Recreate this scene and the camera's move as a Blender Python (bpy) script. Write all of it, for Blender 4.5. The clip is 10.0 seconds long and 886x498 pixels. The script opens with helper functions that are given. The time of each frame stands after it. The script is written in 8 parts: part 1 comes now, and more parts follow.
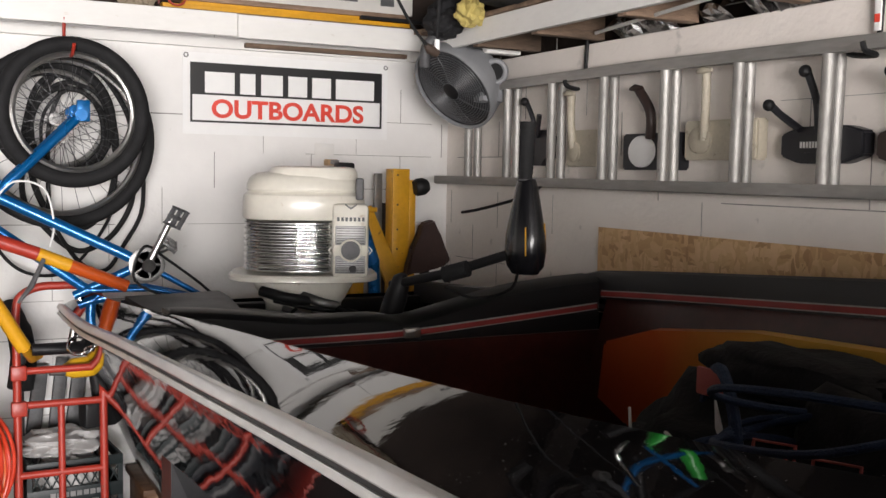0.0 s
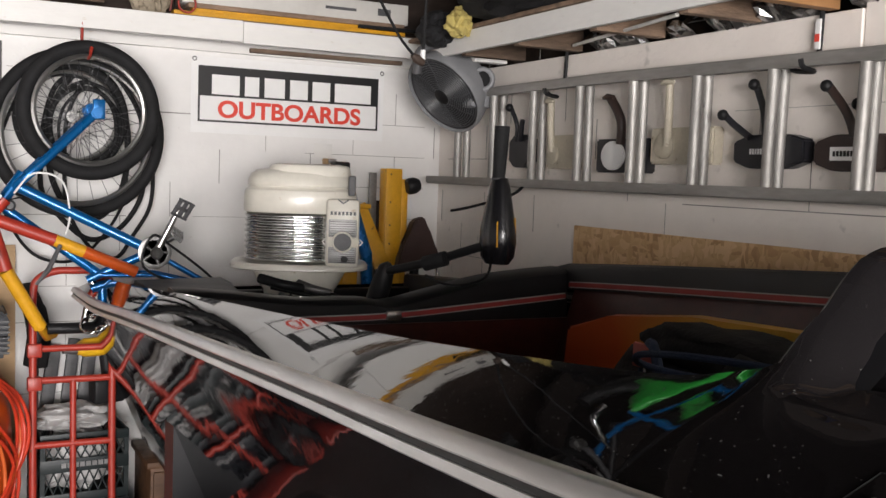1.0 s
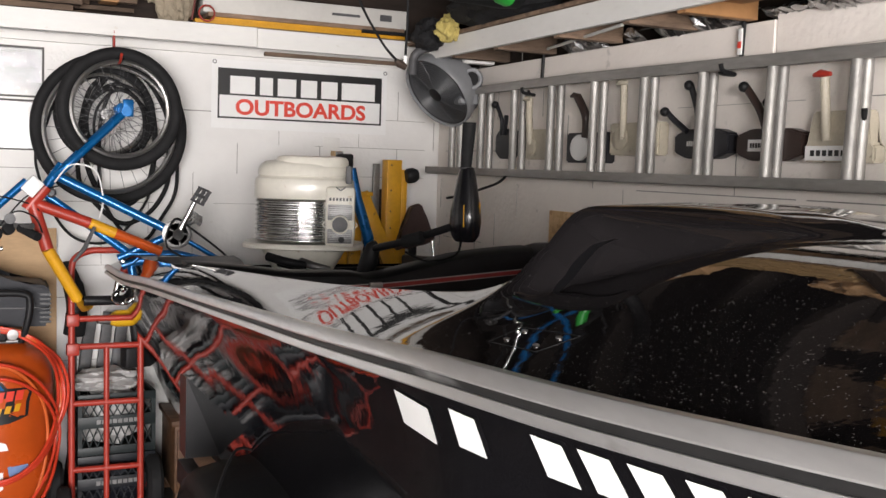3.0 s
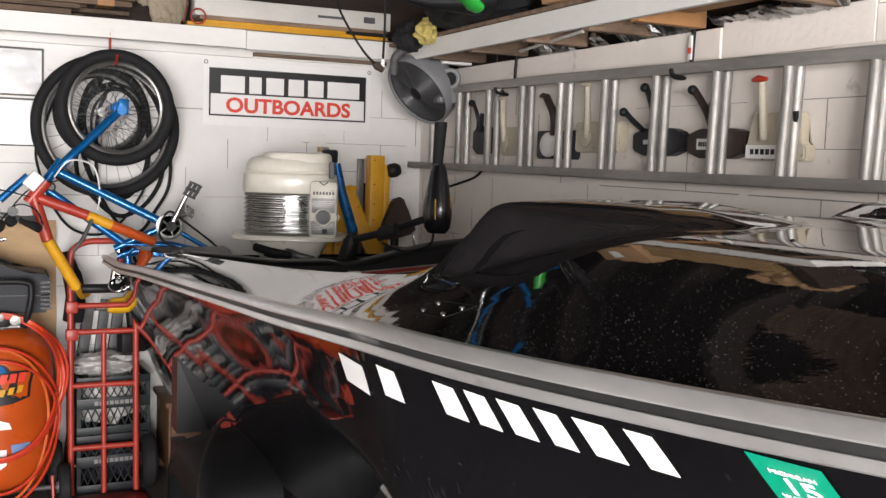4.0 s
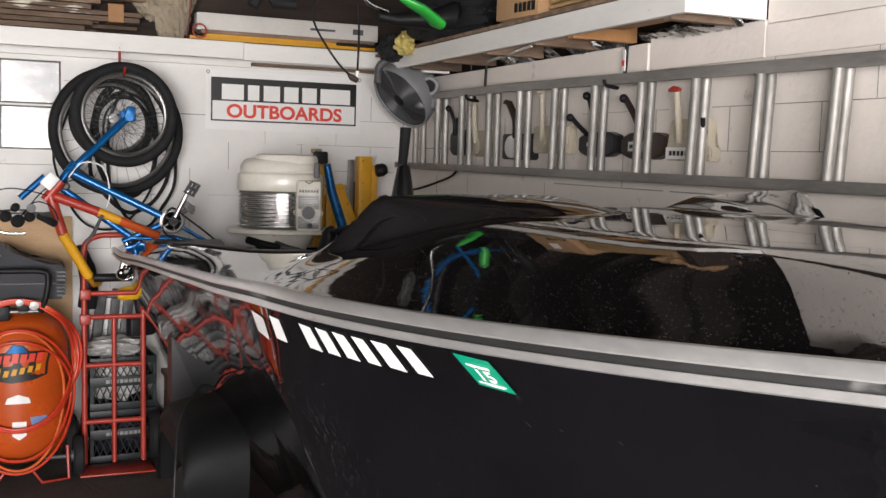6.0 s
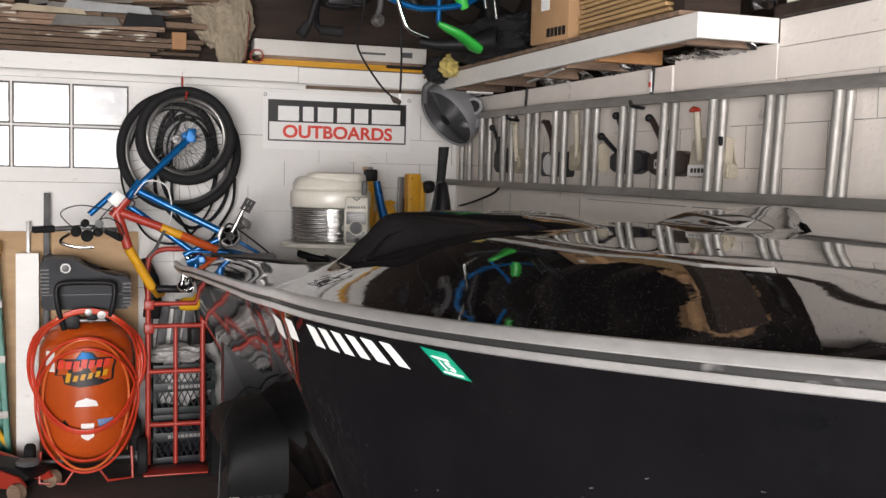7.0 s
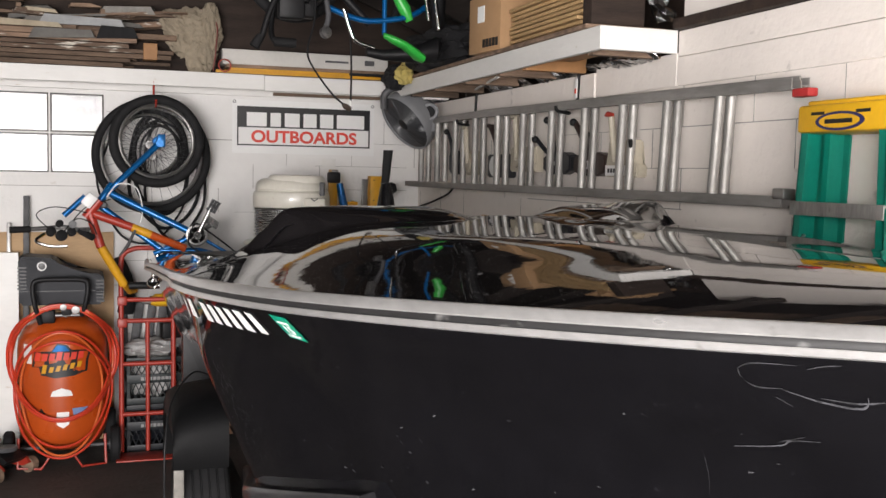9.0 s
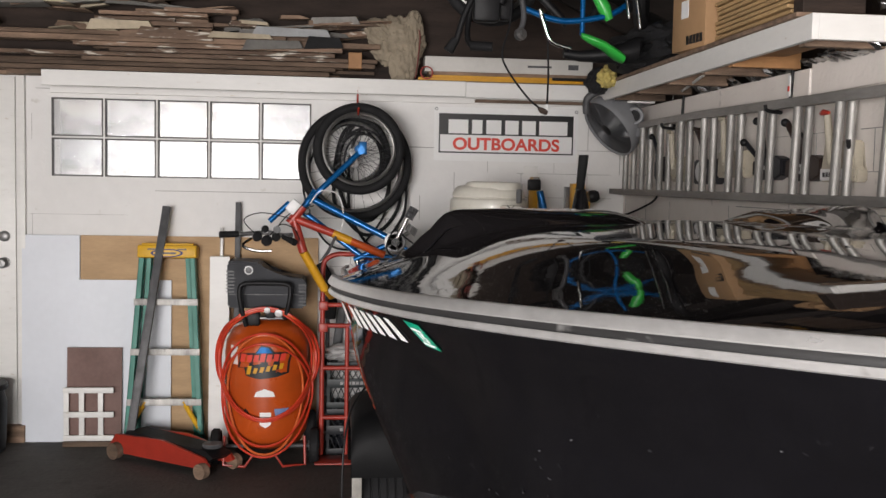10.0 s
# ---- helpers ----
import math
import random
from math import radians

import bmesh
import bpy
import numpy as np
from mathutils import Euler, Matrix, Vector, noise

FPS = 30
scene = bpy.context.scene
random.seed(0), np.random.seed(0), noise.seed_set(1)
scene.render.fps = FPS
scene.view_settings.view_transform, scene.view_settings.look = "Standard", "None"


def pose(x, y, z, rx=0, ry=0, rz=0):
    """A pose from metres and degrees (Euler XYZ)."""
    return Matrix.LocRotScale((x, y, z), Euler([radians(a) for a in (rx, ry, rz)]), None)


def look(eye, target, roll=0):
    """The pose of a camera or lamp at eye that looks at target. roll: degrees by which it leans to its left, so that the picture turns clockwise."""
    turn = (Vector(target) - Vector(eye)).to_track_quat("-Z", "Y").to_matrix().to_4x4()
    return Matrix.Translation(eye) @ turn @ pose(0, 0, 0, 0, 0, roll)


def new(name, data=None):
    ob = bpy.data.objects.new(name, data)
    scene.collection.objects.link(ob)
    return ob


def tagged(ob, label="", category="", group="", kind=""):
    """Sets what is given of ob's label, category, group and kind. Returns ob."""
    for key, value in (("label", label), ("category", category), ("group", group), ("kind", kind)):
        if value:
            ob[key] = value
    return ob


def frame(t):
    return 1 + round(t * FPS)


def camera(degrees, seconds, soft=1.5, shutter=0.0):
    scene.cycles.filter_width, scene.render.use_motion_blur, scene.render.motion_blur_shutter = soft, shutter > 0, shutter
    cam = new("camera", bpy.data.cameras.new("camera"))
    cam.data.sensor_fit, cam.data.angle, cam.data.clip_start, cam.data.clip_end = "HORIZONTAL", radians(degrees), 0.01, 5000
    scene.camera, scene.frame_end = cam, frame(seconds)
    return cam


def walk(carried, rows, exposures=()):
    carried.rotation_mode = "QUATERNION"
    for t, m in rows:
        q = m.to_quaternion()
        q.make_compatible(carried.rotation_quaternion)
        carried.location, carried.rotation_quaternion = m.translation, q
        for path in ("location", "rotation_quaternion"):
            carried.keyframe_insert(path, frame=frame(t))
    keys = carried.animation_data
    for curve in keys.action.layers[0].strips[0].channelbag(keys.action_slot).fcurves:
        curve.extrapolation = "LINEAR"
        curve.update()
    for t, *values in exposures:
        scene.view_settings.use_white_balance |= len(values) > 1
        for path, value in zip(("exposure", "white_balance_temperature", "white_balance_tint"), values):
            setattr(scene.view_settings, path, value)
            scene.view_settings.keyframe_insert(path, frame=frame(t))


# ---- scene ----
cam = camera(47.0, 10.0, soft=1.5, shutter=0.0)
PATH = [
    (0, (-2.097, -4.031, 1.532), (-1.188, -2.256, 1.383), 1),
    (0.5, (-2.120, -4.173, 1.525), (-1.221, -2.392, 1.380), 1.6),
    (1, (-2.154, -4.306, 1.519), (-1.256, -2.525, 1.377), 2),
    (1.5, (-2.164, -4.430, 1.518), (-1.277, -2.643, 1.374), 2.3),
    (2, (-2.146, -4.550, 1.515), (-1.290, -2.749, 1.368), 2.2),
    (3.5, (-2.187, -4.933, 1.524), (-1.360, -3.120, 1.357), 1.9),
    (4, (-2.197, -5.064, 1.536), (-1.364, -3.254, 1.361), 1.9),
    (4.5, (-2.151, -5.190, 1.530), (-1.333, -3.374, 1.355), 2),
    (5, (-2.134, -5.314, 1.533), (-1.318, -3.497, 1.352), 2),
    (6.5, (-2.151, -5.689, 1.562), (-1.426, -3.833, 1.394), 1.5),
    (7, (-2.097, -5.811, 1.567), (-1.446, -3.926, 1.414), 1.4),
    (7.5, (-2.055, -5.930, 1.571), (-1.435, -4.034, 1.416), 1.3),
    (8, (-2.028, -6.028, 1.561), (-1.392, -4.138, 1.410), 1.2),
    (8.5, (-1.995, -6.133, 1.568), (-1.343, -4.249, 1.413), 1.1),
    (9, (-1.934, -6.185, 1.563), (-1.296, -4.295, 1.417), 1.1),
    (9.5, (-1.811, -6.134, 1.557), (-1.320, -4.200, 1.421), 1.2),
    (10, (-1.775, -6.058, 1.539), (-1.560, -4.074, 1.408), 1.1),
]
walk(cam, [(t, look(eye, target, roll)) for t, eye, target, roll in PATH],
     exposures=[(0, 0.78), (1, 0.64), (2, 0.64), (3.5, 0.65), (5.2, 0.72), (6.5, 0.22), (7, 0.35), (8, 0.3), (8.5, 0.42), (9, 0.27), (9.5, 0.2), (10, -0.02)])

# ---- world and light ----
# daylight comes in through the open garage door behind the camera and the frosted window
world = bpy.data.worlds.new("sky")
scene.world = world
world.use_nodes = True
wn = world.node_tree
sky = wn.nodes.new("ShaderNodeTexSky")
sky.sky_type = "NISHITA"
sky.sun_disc = False
sky.sun_elevation, sky.sun_rotation = radians(48), radians(200)
wn.nodes["Background"].inputs["Strength"].default_value = 0.12
wn.links.new(sky.outputs[0], wn.nodes["Background"].inputs["Color"])

sun = new("sun", bpy.data.lights.new("sun", "SUN"))
sun.data.energy, sun.data.angle, sun.data.color = 3.0, radians(0.5), (1, 0.95, 0.88)
sun.matrix_world = look((0, 0, 0), (0.28, -0.62, -0.8))

door_light = new("door_daylight", bpy.data.lights.new("door_daylight", "AREA"))
door_light.data.shape, door_light.data.size, door_light.data.size_y = "RECTANGLE", 2.6, 1.7
door_light.data.energy, door_light.data.color = 485, (1.0, 0.952, 0.942)
door_light.matrix_world = look((-3.1, -8.55, 1.3), (-0.6, -1.0, 1.35))


# ---- materials ----
def mat(name, color, rough=0.5, metal=0.0, vary=0.12, scale=6.0, bump=0.0, bscale=60.0, coat=0.0,
        color2=None, spots=0.0, spot_scale=30.0, spot_color=(0.1, 0.08, 0.06), piece=0.0, stretch=(1, 1, 1), alpha=1.0):
    """A surface with broad stains, fine grain and a little relief; piece: how far single pieces differ in tone."""
    m = bpy.data.materials.new(name)
    m.use_nodes = True
    t = m.node_tree
    n, l = t.nodes, t.links
    b = n["Principled BSDF"]
    b.inputs["Metallic"].default_value = metal
    b.inputs["Coat Weight"].default_value = coat
    b.inputs["Coat Roughness"].default_value = 0.03
    co = n.new("ShaderNodeTexCoord")
    mp = n.new("ShaderNodeMapping")
    mp.inputs["Scale"].default_value = stretch
    l.new(co.outputs["Object"], mp.inputs["Vector"])
    big = n.new("ShaderNodeTexNoise")
    big.inputs["Scale"].default_value, big.inputs["Detail"].default_value = scale, 6
    l.new(mp.outputs[0], big.inputs["Vector"])
    fine = n.new("ShaderNodeTexNoise")
    fine.inputs["Scale"].default_value, fine.inputs["Detail"].default_value = scale * 9, 4
    l.new(mp.outputs[0], fine.inputs["Vector"])
    mix = n.new("ShaderNodeMix")
    mix.data_type = "RGBA"
    c2 = color2 or tuple(c * (1 - 2.2 * vary) for c in color)
    mix.inputs[6].default_value = (*color, 1)
    mix.inputs[7].default_value = (*c2, 1)
    add = n.new("ShaderNodeMath")
    add.operation = "MULTIPLY_ADD"
    l.new(fine.outputs["Fac"], add.inputs[0])
    add.inputs[1].default_value = 0.45
    ramp = n.new("ShaderNodeMapRange")
    ramp.inputs["From Min"].default_value, ramp.inputs["From Max"].default_value = 0.42, 0.95
    l.new(big.outputs["Fac"], add.inputs[2])
    l.new(add.outputs[0], ramp.inputs["Value"])
    l.new(ramp.outputs[0], mix.inputs[0])
    out = mix.outputs[2]
    if piece:
        info = n.new("ShaderNodeObjectInfo")
        hsv = n.new("ShaderNodeHueSaturation")
        pr = n.new("ShaderNodeMapRange")
        pr.inputs["To Min"].default_value, pr.inputs["To Max"].default_value = 1 - piece, 1 + piece
        l.new(info.outputs["Random"], pr.inputs["Value"])
        l.new(pr.outputs[0], hsv.inputs["Value"])
        l.new(out, hsv.inputs["Color"])
        out = hsv.outputs[0]
    if spots:
        sp = n.new("ShaderNodeTexNoise")
        sp.inputs["Scale"].default_value, sp.inputs["Detail"].default_value = spot_scale, 3
        l.new(mp.outputs[0], sp.inputs["Vector"])
        sr = n.new("ShaderNodeMapRange")
        sr.inputs["From Min"].default_value, sr.inputs["From Max"].default_value = 0.72 - 0.3 * spots, 0.80 - 0.3 * spots
        l.new(sp.outputs["Fac"], sr.inputs["Value"])
        sm = n.new("ShaderNodeMix")
        sm.data_type = "RGBA"
        l.new(sr.outputs[0], sm.inputs[0])
        l.new(out, sm.inputs[6])
        sm.inputs[7].default_value = (*spot_color, 1)
        out = sm.outputs[2]
    l.new(out, b.inputs["Base Color"])
    rr = n.new("ShaderNodeMapRange")
    rr.inputs["To Min"].default_value, rr.inputs["To Max"].default_value = max(rough - 0.08, 0.02), min(rough + 0.1, 1)
    if rough < 0.12:
        rr.inputs["To Min"].default_value, rr.inputs["To Max"].default_value = rough * 0.7, rough * 1.3
    l.new(big.outputs["Fac"], rr.inputs["Value"])
    l.new(rr.outputs[0], b.inputs["Roughness"])
    if bump:
        bn = n.new("ShaderNodeTexNoise")
        bn.inputs["Scale"].default_value, bn.inputs["Detail"].default_value = bscale, 5
        l.new(mp.outputs[0], bn.inputs["Vector"])
        bp = n.new("ShaderNodeBump")
        bp.inputs["Strength"].default_value, bp.inputs["Distance"].default_value = bump, 0.01
        l.new(bn.outputs["Fac"], bp.inputs["Height"])
        l.new(bp.outputs[0], b.inputs["Normal"])
    return m


M_WALL = mat("painted_block", (0.80, 0.79, 0.77), 0.55, vary=0.05, scale=1.6, bump=0.25, bscale=45, spots=0.12, spot_scale=14, spot_color=(0.62, 0.60, 0.56))
M_WALL_R = mat("painted_block_warm", (0.84, 0.785, 0.73), 0.55, vary=0.05, scale=1.6, bump=0.25, bscale=45, spots=0.12, spot_scale=14, spot_color=(0.58, 0.54, 0.50))
M_JOINT = mat("cracked_joint", (0.46, 0.44, 0.41), 0.9, vary=0.3, scale=9)
M_TRIM = mat("white_board", (0.80, 0.79, 0.76), 0.45, vary=0.05, scale=2, bump=0.1, bscale=25, stretch=(1, 1, 3), spots=0.1, spot_scale=18, spot_color=(0.6, 0.55, 0.48))
M_FLOOR = mat("dirty_concrete", (0.09, 0.08, 0.072), 0.75, vary=0.25, scale=2.2, bump=0.4, bscale=40, spots=0.3, spot_scale=5, spot_color=(0.04, 0.035, 0.03))
M_RAFTER = mat("dark_rafter", (0.022, 0.014, 0.010), 0.85, vary=0.3, scale=3, bump=0.3, bscale=30, stretch=(1, 6, 6))
M_ROOF = mat("roof_boards", (0.040, 0.023, 0.015), 0.8, vary=0.3, scale=3, bump=0.3, bscale=30, stretch=(1, 6, 6))
M_BLACK = mat("gloss_black_gelcoat", (0.013, 0.0117, 0.0125), 0.024, vary=0.15, scale=3, coat=0.0, spots=0.02, spot_scale=220, spot_color=(0.10, 0.095, 0.09), bump=0.045, bscale=6)
M_HULL = mat("black_hull", (0.0056, 0.0054, 0.0068), 0.035, vary=0.2, scale=2, coat=0.0, spots=0.05, spot_scale=60, spot_color=(0.016, 0.016, 0.018), bump=0.055, bscale=8)
M_HULL.node_tree.nodes["Principled BSDF"].inputs["Specular IOR Level"].default_value = 0.36
M_ALU = mat("aluminium", (0.62, 0.61, 0.59), 0.32, metal=1.0, vary=0.12, scale=8, stretch=(1, 1, 1), bump=0.05, bscale=90)
M_ALU_DULL = mat("dull_aluminium", (0.36, 0.355, 0.35), 0.45, metal=0.9, vary=0.2, scale=10)
M_RAIL = mat("rub_rail_aluminium", (0.74, 0.73, 0.715), 0.30, metal=0.7, vary=0.15, scale=9, stretch=(1, 0.2, 1), bump=0.04, bscale=60, spots=0.15, spot_scale=35, spot_color=(0.40, 0.39, 0.37))
M_INSERT = mat("rail_rubber", (0.016, 0.0155, 0.016), 0.55, vary=0.35, scale=14, stretch=(1, 0.15, 1), spots=0.2, spot_scale=30, spot_color=(0.12, 0.118, 0.115))
M_RUNG = mat("brushed_rung", (0.60, 0.585, 0.555), 0.62, metal=0.9, vary=0.22, scale=14, stretch=(1, 1, 0.25), bump=0.06, bscale=120, spots=0.1, spot_scale=60, spot_color=(0.25, 0.24, 0.23))
M_CHROME = mat("chrome", (0.62, 0.62, 0.61), 0.14, metal=1.0, vary=0.05, scale=10)
M_RUBBER = mat("black_rubber", (0.017, 0.017, 0.018), 0.75, vary=0.2, scale=14, bump=0.2, bscale=120)
M_PLASTIC = mat("black_plastic", (0.012, 0.012, 0.013), 0.5, vary=0.15, scale=9, bump=0.1, bscale=160)
M_RAILGREY = mat("rub_rail_insert", (0.11, 0.11, 0.115), 0.5, vary=0.25, scale=18)
M_RUBBER.node_tree.nodes["Principled BSDF"].inputs["Specular IOR Level"].default_value = 0.25
M_PLASTIC.node_tree.nodes["Principled BSDF"].inputs["Specular IOR Level"].default_value = 0.25
M_GLOSSPLASTIC = mat("gloss_black_plastic", (0.010, 0.010, 0.012), 0.22, vary=0.15, scale=9)
M_SATIN = mat("satin_black", (0.010, 0.010, 0.0115), 0.42, vary=0.15, scale=5)
M_INTERIOR = mat("dark_red_interior", (0.10, 0.020, 0.015), 0.35, vary=0.25, scale=5)
M_WHITE = mat("white_enamel", (0.78, 0.75, 0.66), 0.3, vary=0.08, scale=5, coat=0.3, spots=0.12, spot_scale=24, spot_color=(0.45, 0.36, 0.25))
M_PAPER = mat("white_vinyl", (0.82, 0.82, 0.81), 0.4, vary=0.03, scale=4)
M_INK = mat("black_print", (0.012, 0.012, 0.013), 0.4, vary=0.1, scale=6)
M_REDINK = mat("red_print", (0.72, 0.06, 0.035), 0.4, vary=0.06, scale=6)
M_RED = mat("red_paint", (0.41, 0.037, 0.021), 0.4, vary=0.12, scale=8, spots=0.1, spot_scale=40, spot_color=(0.18, 0.06, 0.03))
M_ORANGE = mat("orange_tank_paint", (0.52, 0.082, 0.011), 0.28, vary=0.08, scale=5, coat=0.5)
M_HOSE = mat("red_hose", (0.62, 0.05, 0.02), 0.38, vary=0.08, scale=9)
M_YELLOW = mat("yellow_paint", (0.72, 0.36, 0.015), 0.4, vary=0.12, scale=8, spots=0.1, spot_scale=35, spot_color=(0.25, 0.13, 0.03))
M_BLUE = mat("blue_metallic", (0.002, 0.125, 0.37), 0.28, metal=0.45, vary=0.1, scale=9, coat=0.25)
M_GREEN = mat("green_fibreglass", (0.0, 0.21, 0.145), 0.45, vary=0.12, scale=8)
M_WOOD = mat("plywood", (0.55, 0.36, 0.19), 0.65, vary=0.12, scale=3, stretch=(1, 1, 5), bump=0.1)
M_OLDWOOD = mat("old_lumber", (0.27, 0.18, 0.122), 0.8, vary=0.3, scale=4, stretch=(1, 7, 7), bump=0.3, bscale=40, piece=0.45)
def strand_board():
    """Pressed wood strands: long flakes of differing tone, laid in two crossing directions."""
    m = bpy.data.materials.new("strand_board")
    m.use_nodes = True
    n, l = m.node_tree.nodes, m.node_tree.links
    b = n["Principled BSDF"]
    b.inputs["Roughness"].default_value = 0.65
    co = n.new("ShaderNodeTexCoord")
    warp = n.new("ShaderNodeTexNoise")
    warp.inputs["Scale"].default_value = 14
    l.new(co.outputs["Object"], warp.inputs["Vector"])
    cols = []
    for k, (rot, sc) in enumerate((((0.35, 0, 0), (1, 20, 62)), ((-0.8, 0, 0), (1, 70, 24)))):
        mp = n.new("ShaderNodeMapping")
        mp.inputs["Rotation"].default_value, mp.inputs["Scale"].default_value = rot, sc
        add = n.new("ShaderNodeVectorMath")
        add.operation = "MULTIPLY_ADD"
        add.inputs[1].default_value = (0.05, 0.05, 0.05)
        l.new(warp.outputs["Color"], add.inputs[0])
        l.new(co.outputs["Object"], add.inputs[2])
        l.new(add.outputs[0], mp.inputs["Vector"])
        vo = n.new("ShaderNodeTexVoronoi")
        vo.inputs["Scale"].default_value = 1.0
        l.new(mp.outputs[0], vo.inputs["Vector"])
        rp = n.new("ShaderNodeValToRGB")
        e = rp.color_ramp.elements
        e[0].position, e[0].color = 0.0, (0.40, 0.23, 0.105, 1)
        e[1].position, e[1].color = 1.0, (0.70, 0.47, 0.26, 1)
        x = e.new(0.3)
        x.color = (0.56, 0.35, 0.17, 1)
        x = e.new(0.72)
        x.color = (0.64, 0.42, 0.22, 1)
        sep = n.new("ShaderNodeSeparateColor")
        l.new(vo.outputs["Color"], sep.inputs[0])
        l.new(sep.outputs[0], rp.inputs[0])
        cols.append((rp.outputs[0], sep.outputs[1]))
    mix = n.new("ShaderNodeMix")
    mix.data_type = "RGBA"
    st = n.new("ShaderNodeMath")
    st.operation = "GREATER_THAN"
    st.inputs[1].default_value = 0.5
    l.new(cols[1][1], st.inputs[0])
    l.new(st.outputs[0], mix.inputs[0])
    l.new(cols[0][0], mix.inputs[6])
    l.new(cols[1][0], mix.inputs[7])
    l.new(mix.outputs[2], b.inputs["Base Color"])
    bp = n.new("ShaderNodeBump")
    bp.inputs["Strength"].default_value, bp.inputs["Distance"].default_value = 0.4, 0.003
    l.new(cols[0][1], bp.inputs["Height"])
    l.new(bp.outputs[0], b.inputs["Normal"])
    return m


M_OSB = strand_board()
M_GREY = mat("grey_plastic", (0.235, 0.24, 0.25), 0.45, vary=0.08, scale=9, bump=0.05)


# ---- mesh helpers ----
def finish(name, bm, material, smooth=True, angle=40):
    bmesh.ops.recalc_face_normals(bm, faces=bm.faces)
    me = bpy.data.meshes.new(name)
    bm.to_mesh(me)
    bm.free()
    if smooth:
        me.shade_smooth()
        me.set_sharp_from_angle(angle=radians(angle))
    me.materials.append(material)
    return new(name, me)


def part(name, bm, material, parent=None, label="", smooth=True):
    ob = finish(name, bm, material, smooth)
    ob.parent = parent
    if label:
        tagged(ob, label=label)
    return ob


def thing(name, at, label, category, group="", rot=(0, 0, 0)):
    ob = new(name)
    ob.empty_display_size = 0.1
    ob.matrix_world = pose(*at, *rot)
    return tagged(ob, label, category, group)


def B():
    return bmesh.new()


def box(bm, lo, hi, bev=0.0, m=None, seg=2):
    lo, hi = Vector(lo), Vector(hi)
    r = bmesh.ops.create_cube(bm, size=1.0, matrix=Matrix.Translation((lo + hi) / 2) @ Matrix.Diagonal((*(hi - lo), 1)))
    vs = r["verts"]
    if bev:
        es = list({e for v in vs for e in v.link_edges})
        g = bmesh.ops.bevel(bm, geom=es, offset=bev, segments=seg, profile=0.5, affect="EDGES")
        vs = list({v for f in g["faces"] for v in f.verts} | {v for v in vs if v.is_valid})
        seen, stack = set(vs), list(vs)
        while stack:
            for e in stack.pop().link_edges:
                for w in e.verts:
                    if w not in seen:
                        seen.add(w)
                        stack.append(w)
        vs = list(seen)
    if m is not None:
        bmesh.ops.transform(bm, matrix=m, verts=vs)
    return bm


def ring_frame(d):
    d = d.normalized()
    u = d.cross(Vector((0, 0, 1)))
    if u.length < 1e-3:
        u = d.cross(Vector((1, 0, 0)))
    u.normalize()
    return u, d.cross(u).normalized()


def loft(bm, rings, closed=True, caps=True, loop=False):
    vv = [[bm.verts.new(p) for p in r] for r in rings]
    n = len(vv[0])
    pairs = list(zip(vv, vv[1:])) + ([(vv[-1], vv[0])] if loop else [])
    for a, b in pairs:
        for i in range(n if closed else n - 1):
            j = (i + 1) % n
            bm.faces.new((a[i], a[j], b[j], b[i]))
    if caps and closed and not loop:
        bm.faces.new(list(reversed(vv[0])))
        bm.faces.new(vv[-1])
    return bm


def tube(bm, pts, r, seg=10, loop=False, flat=None):
    """A tube along points; r one radius or one for each point."""
    pts = [Vector(p) for p in pts]
    rr = r if isinstance(r, (list, tuple)) else [r] * len(pts)
    rings, u = [], None
    n = len(pts)
    for i, p in enumerate(pts):
        a = pts[(i - 1) % n] if (loop or i) else pts[0]
        c = pts[(i + 1) % n] if (loop or i < n - 1) else pts[-1]
        d = (c - a).normalized()
        if u is None:
            u, v = ring_frame(d)
        else:
            u = (u - d * u.dot(d)).normalized()
            v = d.cross(u)
        rings.append([p + rr[i] * (math.cos(2 * math.pi * k / seg) * u + math.sin(2 * math.pi * k / seg) * v) for k in range(seg)])
    return loft(bm, rings, True, True, loop)


def rod(bm, a, b, r, seg=12, r2=None):
    return tube(bm, [a, b], [r, r if r2 is None else r2], seg)


def lathe(bm, prof, seg=32, m=None):
    rings = [[Vector((r * math.cos(2 * math.pi * k / seg), r * math.sin(2 * math.pi * k / seg), z)) for k in range(seg)] for r, z in prof]
    if m is not None:
        rings = [[m @ p for p in q] for q in rings]
    return loft(bm, rings)


def torus(bm, R, r, m, seg=48, sides=10, r2=None):
    rings = []
    for i in range(seg):
        a = 2 * math.pi * i / seg
        rings.append([m @ Vector(((R + r * math.cos(b)) * math.cos(a), (R + r * math.cos(b)) * math.sin(a), (r2 or r) * math.sin(b)))
                      for b in (2 * math.pi * k / sides for k in range(sides))])
    return loft(bm, rings, True, False, True)


def prism(bm, poly, depth, m=None):
    """A flat outline in x, z pushed along -y by depth."""
    m = m or Matrix()
    a = [bm.verts.new(m @ Vector((x, 0, z))) for x, z in poly]
    b = [bm.verts.new(m @ Vector((x, -depth, z))) for x, z in poly]
    bm.faces.new(a)
    bm.faces.new(list(reversed(b)))
    for i in range(len(poly)):
        j = (i + 1) % len(poly)
        bm.faces.new((a[i], b[i], b[j], a[j]))
    return bm


